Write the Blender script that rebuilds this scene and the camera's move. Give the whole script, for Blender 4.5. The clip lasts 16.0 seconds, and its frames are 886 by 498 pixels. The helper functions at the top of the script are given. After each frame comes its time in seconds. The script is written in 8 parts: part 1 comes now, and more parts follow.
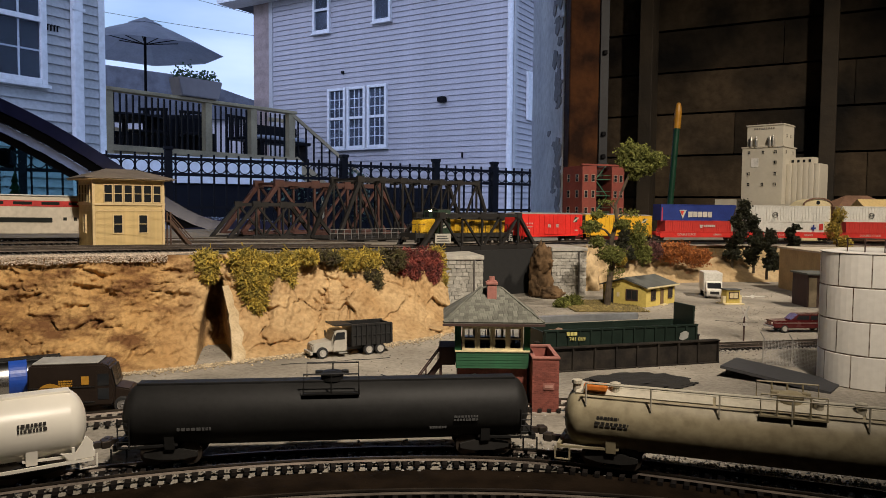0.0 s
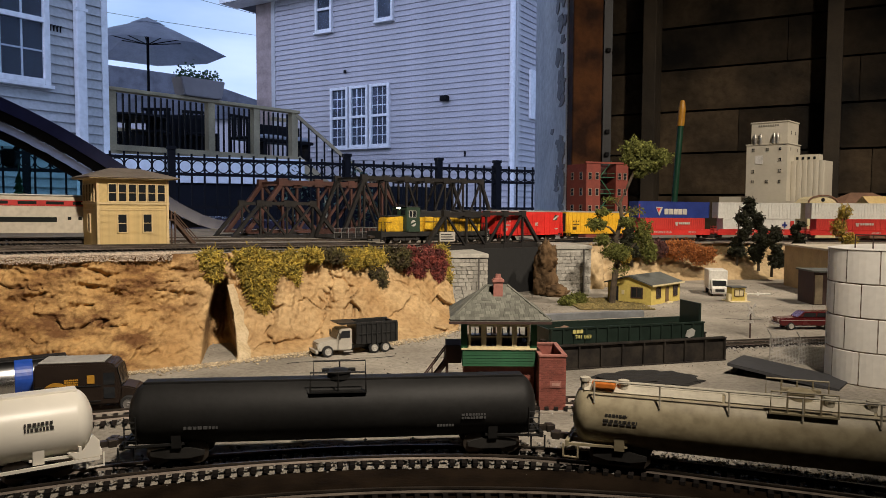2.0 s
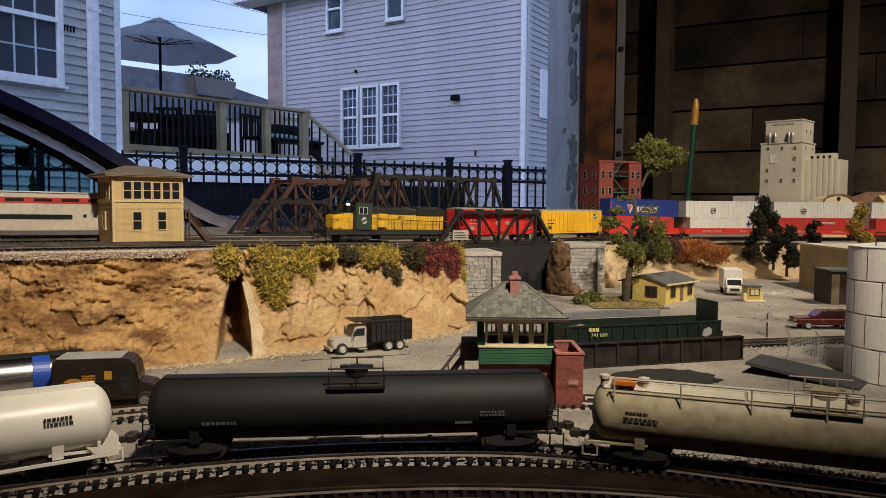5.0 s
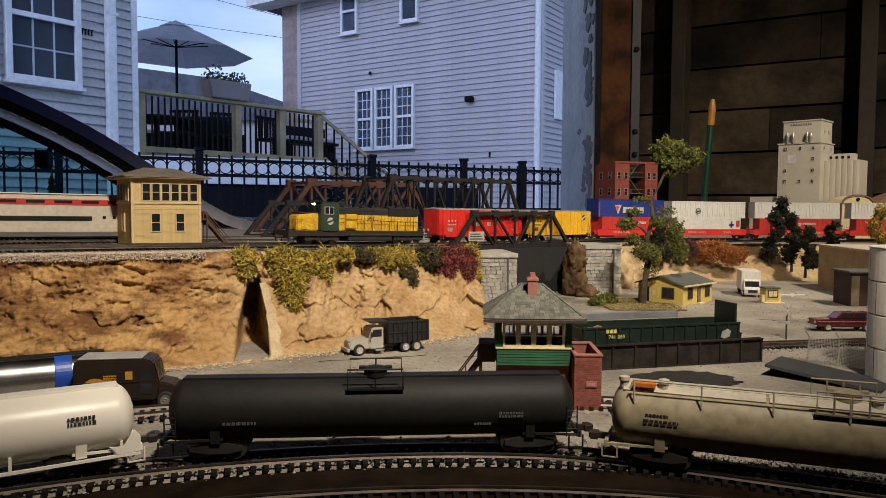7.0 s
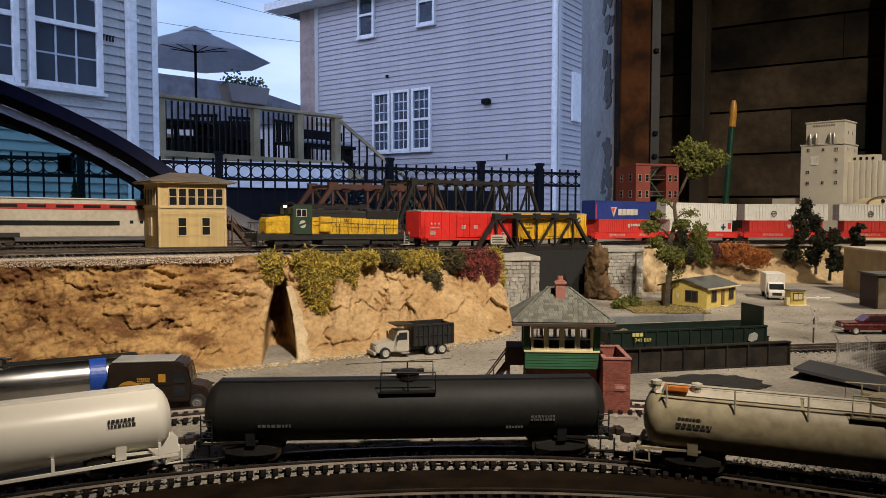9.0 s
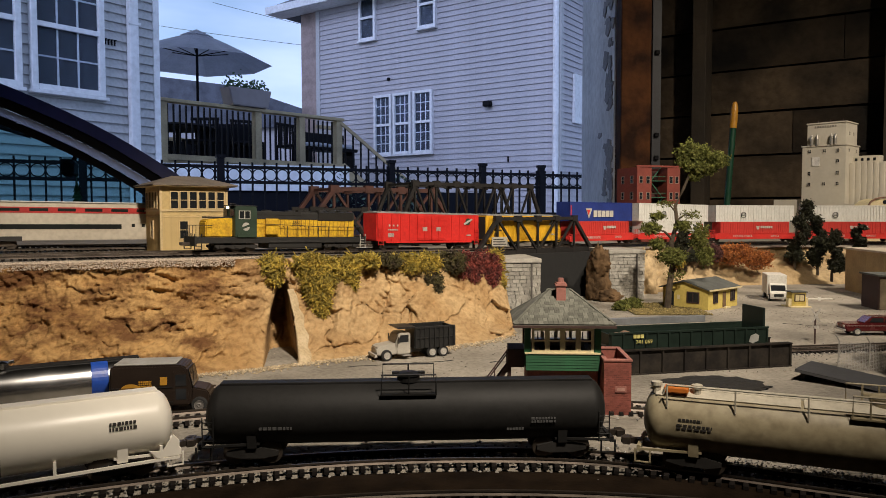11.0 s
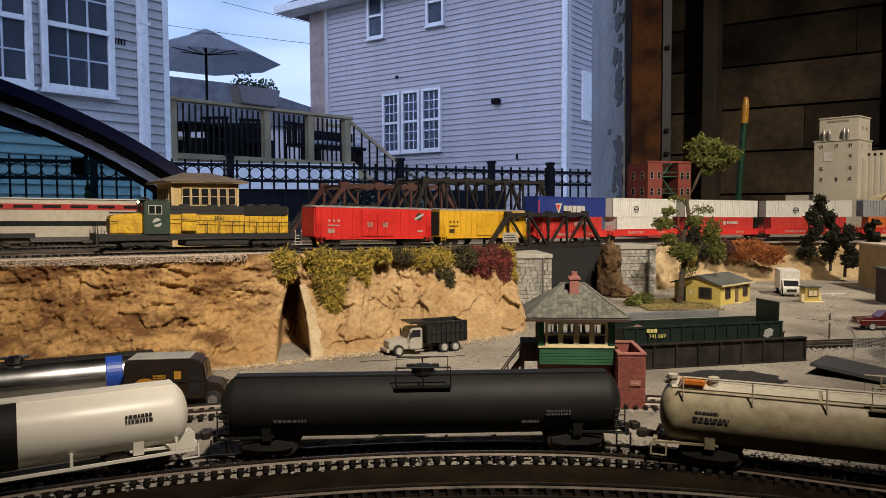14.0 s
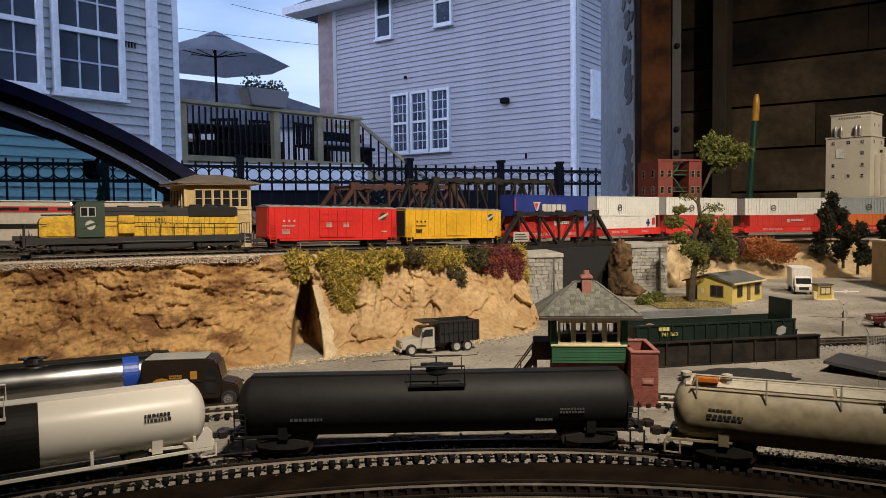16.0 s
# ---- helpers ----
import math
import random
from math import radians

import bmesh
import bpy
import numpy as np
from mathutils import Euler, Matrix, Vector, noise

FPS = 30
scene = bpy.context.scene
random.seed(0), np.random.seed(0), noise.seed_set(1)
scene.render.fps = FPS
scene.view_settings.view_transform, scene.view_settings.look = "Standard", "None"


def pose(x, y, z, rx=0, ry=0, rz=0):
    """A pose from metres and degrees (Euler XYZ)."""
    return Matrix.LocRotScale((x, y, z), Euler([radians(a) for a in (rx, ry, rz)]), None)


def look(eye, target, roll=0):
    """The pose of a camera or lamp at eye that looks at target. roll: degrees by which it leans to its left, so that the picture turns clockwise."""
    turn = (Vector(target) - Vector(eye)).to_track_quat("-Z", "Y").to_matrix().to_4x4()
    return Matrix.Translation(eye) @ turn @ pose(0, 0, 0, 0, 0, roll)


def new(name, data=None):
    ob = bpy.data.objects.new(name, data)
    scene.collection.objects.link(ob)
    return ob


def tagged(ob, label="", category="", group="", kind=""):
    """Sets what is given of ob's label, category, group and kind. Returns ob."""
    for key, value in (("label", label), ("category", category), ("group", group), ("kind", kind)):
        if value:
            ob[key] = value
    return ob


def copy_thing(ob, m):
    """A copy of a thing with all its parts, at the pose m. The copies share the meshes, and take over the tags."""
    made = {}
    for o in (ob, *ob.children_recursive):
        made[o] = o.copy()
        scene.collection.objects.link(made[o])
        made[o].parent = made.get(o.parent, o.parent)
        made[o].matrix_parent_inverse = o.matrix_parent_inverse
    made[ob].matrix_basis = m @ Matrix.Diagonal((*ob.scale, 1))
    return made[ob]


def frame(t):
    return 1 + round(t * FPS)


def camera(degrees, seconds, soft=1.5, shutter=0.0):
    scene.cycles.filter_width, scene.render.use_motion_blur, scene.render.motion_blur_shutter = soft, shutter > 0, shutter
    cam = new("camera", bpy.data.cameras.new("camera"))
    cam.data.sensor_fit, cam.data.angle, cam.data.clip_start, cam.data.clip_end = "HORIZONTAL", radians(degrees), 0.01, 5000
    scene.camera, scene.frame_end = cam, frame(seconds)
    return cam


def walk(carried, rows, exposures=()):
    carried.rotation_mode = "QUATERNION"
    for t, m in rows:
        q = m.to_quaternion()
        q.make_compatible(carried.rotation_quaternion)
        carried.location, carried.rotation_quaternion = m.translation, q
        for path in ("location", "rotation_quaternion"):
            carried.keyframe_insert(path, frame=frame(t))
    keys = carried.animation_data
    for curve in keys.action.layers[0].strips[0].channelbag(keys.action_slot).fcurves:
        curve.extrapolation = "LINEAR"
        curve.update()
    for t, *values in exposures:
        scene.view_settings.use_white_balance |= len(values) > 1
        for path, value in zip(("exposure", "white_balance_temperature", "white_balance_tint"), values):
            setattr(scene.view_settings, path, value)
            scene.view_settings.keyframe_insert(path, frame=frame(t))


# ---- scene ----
cam = camera(62.5, 16.0, soft=0.9)
PATH = [
    (0, (-0.002, -0.053, 0.141), (0.107, 1.941, 0.03), 0.5),
    (0.5, (-0.003, -0.053, 0.141), (0.106, 1.941, 0.028), 0.5),
    (1, (-0.003, -0.052, 0.14), (0.103, 1.942, 0.025), 0.4),
    (1.5, (-0.004, -0.05, 0.138), (0.1, 1.944, 0.023), 0.4),
    (2, (-0.004, -0.051, 0.14), (0.097, 1.943, 0.026), 0.3),
    (2.5, (-0.004, -0.053, 0.141), (0.094, 1.942, 0.027), 0.3),
    (3, (-0.006, -0.049, 0.138), (0.087, 1.945, 0.022), 0.4),
    (3.5, (-0.007, -0.049, 0.138), (0.083, 1.945, 0.022), 0.4),
    (4, (-0.007, -0.049, 0.138), (0.078, 1.946, 0.021), 0.4),
    (6.5, (-0.011, -0.048, 0.138), (0.037, 1.949, 0.026), 0.3),
    (7, (-0.011, -0.049, 0.138), (0.024, 1.948, 0.026), 0.3),
    (7.5, (-0.016, -0.051, 0.139), (0.003, 1.946, 0.029), 0.3),
    (8, (-0.019, -0.053, 0.139), (-0.014, 1.944, 0.032), 0.3),
    (8.5, (-0.019, -0.053, 0.139), (-0.023, 1.945, 0.033), 0.2),
    (9, (-0.019, -0.052, 0.139), (-0.03, 1.945, 0.034), 0.1),
    (11.5, (-0.018, -0.053, 0.139), (-0.034, 1.945, 0.041), -0.1),
    (12, (-0.019, -0.052, 0.138), (-0.035, 1.945, 0.039), -0.1),
    (12.5, (-0.019, -0.052, 0.136), (-0.041, 1.945, 0.036), -0.1),
    (13, (-0.02, -0.053, 0.137), (-0.049, 1.944, 0.034), -0.2),
    (13.5, (-0.021, -0.053, 0.136), (-0.058, 1.944, 0.032), -0.3),
    (14, (-0.021, -0.052, 0.136), (-0.061, 1.945, 0.032), -0.3),
    (14.5, (-0.021, -0.052, 0.135), (-0.064, 1.944, 0.03), -0.4),
    (15, (-0.022, -0.052, 0.135), (-0.071, 1.944, 0.03), -0.5),
    (15.5, (-0.024, -0.054, 0.135), (-0.081, 1.942, 0.031), -0.6),
    (16, (-0.023, -0.055, 0.136), (-0.089, 1.941, 0.032), -0.7),
]
walk(cam, [(t, look(eye, target, roll)) for t, eye, target, roll in PATH], [(0, 0.0, 6250, 10), (16, 0.0, 6250, 10)])

SKY = 0.12
LAMP, LAMP_AIM, LAMP_W, LAMP_CONE = (0.24, -0.10, 0.86), (-0.13, 1.05, 0.05), 80.0, 75
LAMP2, LAMP2_AIM, LAMP2_W = (1.12, 0.70, 1.15), (0.72, 1.55, 0.08), 84.0

# ---- light ----
world = bpy.data.worlds.new("world")
scene.world = world
world.use_nodes = True
wn, wl = world.node_tree.nodes, world.node_tree.links
sky = wn.new("ShaderNodeTexSky")
sky.sky_type, sky.sun_disc = "NISHITA", False
sky.sun_elevation, sky.sun_rotation = radians(14), radians(300)
# thin bright cloud over the blue
w_co = wn.new("ShaderNodeTexCoord")
w_no = wn.new("ShaderNodeTexNoise")
w_no.inputs["Scale"].default_value, w_no.inputs["Detail"].default_value = 2.2, 5
w_mp = wn.new("ShaderNodeMapping")
w_mp.inputs["Scale"].default_value = (1, 1, 3.5)
w_rp = wn.new("ShaderNodeValToRGB")
w_rp.color_ramp.elements[0].position, w_rp.color_ramp.elements[1].position = 0.36, 0.62
w_mx = wn.new("ShaderNodeMixRGB")
w_mx.inputs["Color2"].default_value = (5.9, 7.3, 11.2, 1)
w_tn = wn.new("ShaderNodeMixRGB")
w_tn.blend_type = "MULTIPLY"
w_tn.inputs["Fac"].default_value = 1.0
w_tn.inputs["Color2"].default_value = (0.85, 1.0, 1.35, 1)
wl.new(w_co.outputs["Generated"], w_mp.inputs["Vector"])
wl.new(w_mp.outputs["Vector"], w_no.inputs["Vector"])
wl.new(w_no.outputs["Fac"], w_rp.inputs["Fac"])
wl.new(w_rp.outputs["Color"], w_mx.inputs["Fac"])
wl.new(sky.outputs["Color"], w_tn.inputs["Color1"])
wl.new(w_tn.outputs["Color"], w_mx.inputs["Color1"])
wl.new(w_mx.outputs["Color"], wn["Background"].inputs["Color"])
wn["Background"].inputs["Strength"].default_value = SKY


def lamp(name, kind, m, energy, color, **more):
    data = bpy.data.lights.new(name, kind)
    data.energy, data.color = energy, color
    for key, value in more.items():
        setattr(data, key, value)
    ob = new(name, data)
    ob.matrix_world = m
    return ob


lamp("sun", "SUN", look((-6, -3, 9), (0, 12, 0)), 1.4, (0.62, 0.68, 1.0), angle=radians(25))
# the clamp lamp over the layout
lamp("work_lamp", "SPOT", look(LAMP, LAMP_AIM), LAMP_W, (1.0, 0.85, 0.67), spot_size=radians(LAMP_CONE), spot_blend=0.9, shadow_soft_size=0.03)
lamp("rear_lamp", "SPOT", look(LAMP2, LAMP2_AIM), LAMP2_W, (1.0, 0.84, 0.65), spot_size=radians(100), spot_blend=0.9, shadow_soft_size=0.03)

# ---- materials ----
MATS = {}


def mat(name, color, rough=0.6, metal=0.0, var=0.25, scale=60.0, bump=0.15, fine=6.0, color2=None, stain=0.0, emit=0.0, spec=0.5, island=0.0, coat=0.0):
    """Colour with grain at two scales, blotches of a second colour, and fine relief."""
    if name in MATS:
        return MATS[name]
    m = bpy.data.materials.new(name)
    m.use_nodes = True
    n, l = m.node_tree.nodes, m.node_tree.links
    b = n["Principled BSDF"]
    co = n.new("ShaderNodeTexCoord")
    a = n.new("ShaderNodeTexNoise")
    a.inputs["Scale"].default_value, a.inputs["Detail"].default_value = scale, 4
    c = n.new("ShaderNodeTexNoise")
    c.inputs["Scale"].default_value, c.inputs["Detail"].default_value = scale * fine, 3
    l.new(co.outputs["Object"], a.inputs["Vector"])
    l.new(co.outputs["Object"], c.inputs["Vector"])
    mix = n.new("ShaderNodeMixRGB")
    dark = color2 or tuple(v * (1 - var) for v in color)
    mix.inputs["Color1"].default_value = (*dark, 1)
    mix.inputs["Color2"].default_value = (*color, 1)
    ramp = n.new("ShaderNodeValToRGB")
    ramp.color_ramp.elements[0].position, ramp.color_ramp.elements[1].position = 0.35, 0.62
    l.new(a.outputs["Fac"], ramp.inputs["Fac"])
    l.new(ramp.outputs["Color"], mix.inputs["Fac"])
    mul = n.new("ShaderNodeMixRGB")
    mul.blend_type = "MULTIPLY"
    mul.inputs["Fac"].default_value = 0.35 + stain
    grey = n.new("ShaderNodeValToRGB")
    grey.color_ramp.elements[0].position, grey.color_ramp.elements[1].position = 0.3, 0.6
    grey.color_ramp.elements[0].color = (0.55, 0.53, 0.5, 1)
    l.new(c.outputs["Fac"], grey.inputs["Fac"])
    l.new(mix.outputs["Color"], mul.inputs["Color1"])
    l.new(grey.outputs["Color"], mul.inputs["Color2"])
    out = mul.outputs["Color"]
    if island:
        oi, ge = n.new("ShaderNodeObjectInfo"), n.new("ShaderNodeNewGeometry")
        ad = n.new("ShaderNodeMath")
        ad.operation = "ADD"
        fr = n.new("ShaderNodeMath")
        fr.operation = "FRACT"
        l.new(oi.outputs["Random"], ad.inputs[0])
        l.new(ge.outputs["Random Per Island"], ad.inputs[1])
        l.new(ad.outputs[0], fr.inputs[0])
        hv = n.new("ShaderNodeHueSaturation")
        mr = n.new("ShaderNodeMapRange")
        mr.inputs["To Min"].default_value, mr.inputs["To Max"].default_value = 1 - island, 1 + island
        l.new(fr.outputs[0], mr.inputs["Value"])
        l.new(mr.outputs["Result"], hv.inputs["Value"])
        l.new(out, hv.inputs["Color"])
        out = hv.outputs["Color"]
    l.new(out, b.inputs["Base Color"])
    if bump:
        bp = n.new("ShaderNodeBump")
        bp.inputs["Strength"].default_value = bump
        bp.inputs["Distance"].default_value = 0.3 / scale / fine
        l.new(c.outputs["Fac"], bp.inputs["Height"])
        l.new(bp.outputs["Normal"], b.inputs["Normal"])
    rm = n.new("ShaderNodeMapRange")
    rm.inputs["To Min"].default_value, rm.inputs["To Max"].default_value = max(0.03, rough - 0.1), min(1, rough + 0.1)
    l.new(a.outputs["Fac"], rm.inputs["Value"])
    l.new(rm.outputs["Result"], b.inputs["Roughness"])
    b.inputs["Metallic"].default_value = metal
    b.inputs["Specular IOR Level"].default_value = spec
    b.inputs["Coat Weight"].default_value = coat
    if emit:
        b.inputs["Emission Color"].default_value = (*color, 1)
        b.inputs["Emission Strength"].default_value = emit
    MATS[name] = m
    return m


def glass(name, color=(0.9, 0.95, 1.0), rough=0.03):
    m = bpy.data.materials.new(name)
    m.use_nodes = True
    b = m.node_tree.nodes["Principled BSDF"]
    b.inputs["Base Color"].default_value = (*color, 1)
    b.inputs["Roughness"].default_value = rough
    b.inputs["Transmission Weight"].default_value = 1.0
    b.inputs["IOR"].default_value = 1.1
    return m


# ---- mesh helpers ----
def mesh_of(name, bm, material, smooth=False):
    me = bpy.data.meshes.new(name)
    bmesh.ops.recalc_face_normals(bm, faces=bm.faces)
    bm.to_mesh(me)
    bm.free()
    for mm in (material if isinstance(material, (list, tuple)) else [material]):
        me.materials.append(mm)
    if smooth:
        me.polygons.foreach_set("use_smooth", [True] * len(me.polygons))
    return me


def part(name, bm, material, parent=None, label="", smooth=False, m=None):
    ob = new(name, bm if isinstance(bm, bpy.types.Mesh) else mesh_of(name, bm, material, smooth))
    if parent:
        ob.parent = parent
    if m is not None:
        ob.matrix_basis = m
    return tagged(ob, label)


def thing(name, m, label, category, group="", kind=""):
    ob = new(name)
    ob.empty_display_size = 0.01
    ob.matrix_basis = m
    return tagged(ob, label, category, group, kind)


def structure(name, bm, material, label, category="", smooth=False):
    return tagged(part(name, bm, material, smooth=smooth), label, category or name.split("_")[0], kind="structure")


def B():
    return bmesh.new()


def box(bm, x0, x1, y0, y1, z0, z1, m=None, bevel=0.0, mi=0):
    vs = [bm.verts.new(Vector(p) if m is None else m @ Vector(p)) for p in
          ((x0, y0, z0), (x1, y0, z0), (x1, y1, z0), (x0, y1, z0), (x0, y0, z1), (x1, y0, z1), (x1, y1, z1), (x0, y1, z1))]
    fs = [bm.faces.new([vs[i] for i in q]) for q in ((0, 3, 2, 1), (4, 5, 6, 7), (0, 1, 5, 4), (1, 2, 6, 5), (2, 3, 7, 6), (3, 0, 4, 7))]
    for f in fs:
        f.material_index = mi
    if bevel:
        bmesh.ops.bevel(bm, geom=list({e for f in fs for e in f.edges}), offset=bevel, segments=2, affect="EDGES", profile=0.5)
    return bm


def beam(bm, a, b, w, h=None, up=(0, 0, 1), mi=0):
    """A square bar from a to b."""
    a, b = Vector(a), Vector(b)
    d = b - a
    if d.length < 1e-9:
        return bm
    z = d.normalized()
    u = Vector(up)
    if abs(z.dot(u)) > 0.98:
        u = Vector((1, 0, 0))
    x = z.cross(u).normalized()
    y = x.cross(z)
    m = Matrix((x, y, z)).transposed().to_4x4()
    m.translation = a
    h = h or w
    return box(bm, -w / 2, w / 2, -h / 2, h / 2, 0, d.length, m=m, mi=mi)


def rod(bm, pts, r, n=8, caps=True):
    """A round rod through points; r is one radius or one for each point."""
    pts = [Vector(p) for p in pts]
    rings = []
    for i, p in enumerate(pts):
        d = (pts[min(i + 1, len(pts) - 1)] - pts[max(i - 1, 0)]).normalized()
        u = Vector((0, 0, 1)) if abs(d.z) < 0.95 else Vector((1, 0, 0))
        x = d.cross(u).normalized()
        y = x.cross(d)
        rr = r[i] if isinstance(r, (list, tuple)) else r
        rings.append([bm.verts.new(p + rr * (x * math.cos(k * 2 * math.pi / n) + y * math.sin(k * 2 * math.pi / n))) for k in range(n)])
    for a, b in zip(rings, rings[1:]):
        for k in range(n):
            bm.faces.new((a[k], a[(k + 1) % n], b[(k + 1) % n], b[k]))
    if caps:
        bm.faces.new(rings[0][::-1])
        bm.faces.new(rings[-1])
    return bm


def prism(bm, outline, x0, x1, axis="x", bevel=0.0):
    """An outline of (u, v) pairs drawn out along an axis: for x the pairs are (y, z), for y (x, z), for z (x, y)."""
    def at(u, v, w):
        return {"x": (w, u, v), "y": (u, w, v), "z": (u, v, w)}[axis]
    a = [bm.verts.new(at(u, v, x0)) for u, v in outline]
    b = [bm.verts.new(at(u, v, x1)) for u, v in outline]
    n = len(a)
    fs = [bm.faces.new((a[i], a[(i + 1) % n], b[(i + 1) % n], b[i])) for i in range(n)] + [bm.faces.new(a[::-1]), bm.faces.new(b)]
    if bevel:
        bmesh.ops.bevel(bm, geom=list({e for f in fs for e in f.edges}), offset=bevel, segments=2, affect="EDGES")
    return bm


def lathe(bm, profile, n=32, m=None):
    """Turned about z; profile of (radius, z)."""
    m = m or Matrix()
    rings = []
    for r, z in profile:
        if r < 1e-7:
            rings.append([bm.verts.new(m @ Vector((0, 0, z)))])
        else:
            rings.append([bm.verts.new(m @ Vector((r * math.cos(k * 2 * math.pi / n), r * math.sin(k * 2 * math.pi / n), z))) for k in range(n)])
    for a, b in zip(rings, rings[1:]):
        for k in range(n):
            q = [a[k % len(a)], a[(k + 1) % len(a)], b[(k + 1) % len(b)], b[k % len(b)]]
            q = list(dict.fromkeys(q))
            if len(q) > 2:
                bm.faces.new(q)
    return bm


def words(name, text, size, m, material, parent, depth=0.0002, label=""):
    cu = bpy.data.curves.new(name, "FONT")
    cu.body, cu.size, cu.extrude, cu.align_x, cu.align_y = text, size, depth, "CENTER", "CENTER"
    cu.resolution_u = 2
    cu.materials.append(material)
    tmp = bpy.data.objects.new(name + "_tmp", cu)
    me = bpy.data.meshes.new_from_object(tmp)
    bpy.data.objects.remove(tmp)
    bpy.data.curves.remove(cu)
    ob = new(name, me)
    ob.parent = parent
    ob.matrix_basis = m
    return tagged(ob, label)


UPRIGHT = pose(0, 0, 0, 90, 0, 0)   # words that face -y


def smoothstep(a, b, x):
    x = min(1, max(0, (x - a) / (b - a)))
    return x * x * (3 - 2 * x)


def lerp_table(tab, x):
    if x <= tab[0][0]:
        return tab[0][1]
    for (a, va), (b, vb) in zip(tab, tab[1:]):
        if x <= b:
            return va + (vb - va) * (x - a) / (b - a)
    return tab[-1][1]


def curve_table(tab, x):
    """Smooth curve through (x, value) pairs."""
    if x <= tab[0][0]:
        return tab[0][1]
    for i in range(len(tab) - 1):
        if x <= tab[i + 1][0]:
            (x0, p0), (x1, p1), (x2, p2), (x3, p3) = tab[max(i - 1, 0)], tab[i], tab[i + 1], tab[min(i + 2, len(tab) - 1)]
            u, h = (x - x1) / (x2 - x1), x2 - x1
            m1 = (p2 - p0) / (x2 - x0) if x2 > x0 else 0
            m2 = (p3 - p1) / (x3 - x1) if x3 > x1 else 0
            return (2 * u**3 - 3 * u**2 + 1) * p1 + (u**3 - 2 * u**2 + u) * h * m1 + (3 * u**2 - 2 * u**3) * p2 + (u**3 - u**2) * h * m2
    return tab[-1][1]


# ---- the upper line: plan and grade ----
LINE_Y = [(-1.0, 0.43), (-0.75, 0.53), (-0.60, 0.60), (-0.468, 0.668), (-0.387, 0.722), (-0.281, 0.80), (-0.192, 0.878), (-0.123, 0.94), (0.031, 1.075), (0.21, 1.24),
          (0.272, 1.295), (0.369, 1.37), (0.552, 1.455), (0.70, 1.485), (0.95, 1.48), (1.3, 1.43), (1.9, 1.27), (2.6, 1.05)]
LINE_Z = [(-1.0, 0.098), (-0.468, 0.0964), (-0.281, 0.0939), (-0.123, 0.0893), (0.031, 0.0852), (0.21, 0.0826), (0.369, 0.0815), (0.552, 0.0784), (2.6, 0.077)]


def line_at(x):
    return Vector((x, curve_table(LINE_Y, x), curve_table(LINE_Z, x)))


LINE = [line_at(-1.0 + i * 0.005) for i in range(700)]
LINE_S = [0.0]
for p, q in zip(LINE, LINE[1:]):
    LINE_S.append(LINE_S[-1] + (q - p).length)


def on_line(s, side=0.0, up=0.0):
    """The point s metres along the upper line, and its heading."""
    i = min(max(int(np.searchsorted(LINE_S, s)) - 1, 0), len(LINE) - 2)
    u = (s - LINE_S[i]) / (LINE_S[i + 1] - LINE_S[i])
    p = LINE[i].lerp(LINE[i + 1], u)
    d = (LINE[min(i + 2, len(LINE) - 1)] - LINE[max(i - 1, 0)]).normalized()
    n = Vector((-d.y, d.x, 0)).normalized()
    return p + n * side + Vector((0, 0, up)), d

# ---- layout: ground, cliff, plateau ----
M_ground = mat("ground_paving", (0.37, 0.335, 0.28), 0.9, var=0.45, scale=11, bump=0.9, fine=22, stain=0.25, spec=0.2)
M_rock = mat("rock", (0.58, 0.415, 0.222), 0.9, scale=22, color2=(0.44, 0.285, 0.135), bump=1.0, fine=9, stain=0.3, spec=0.2)


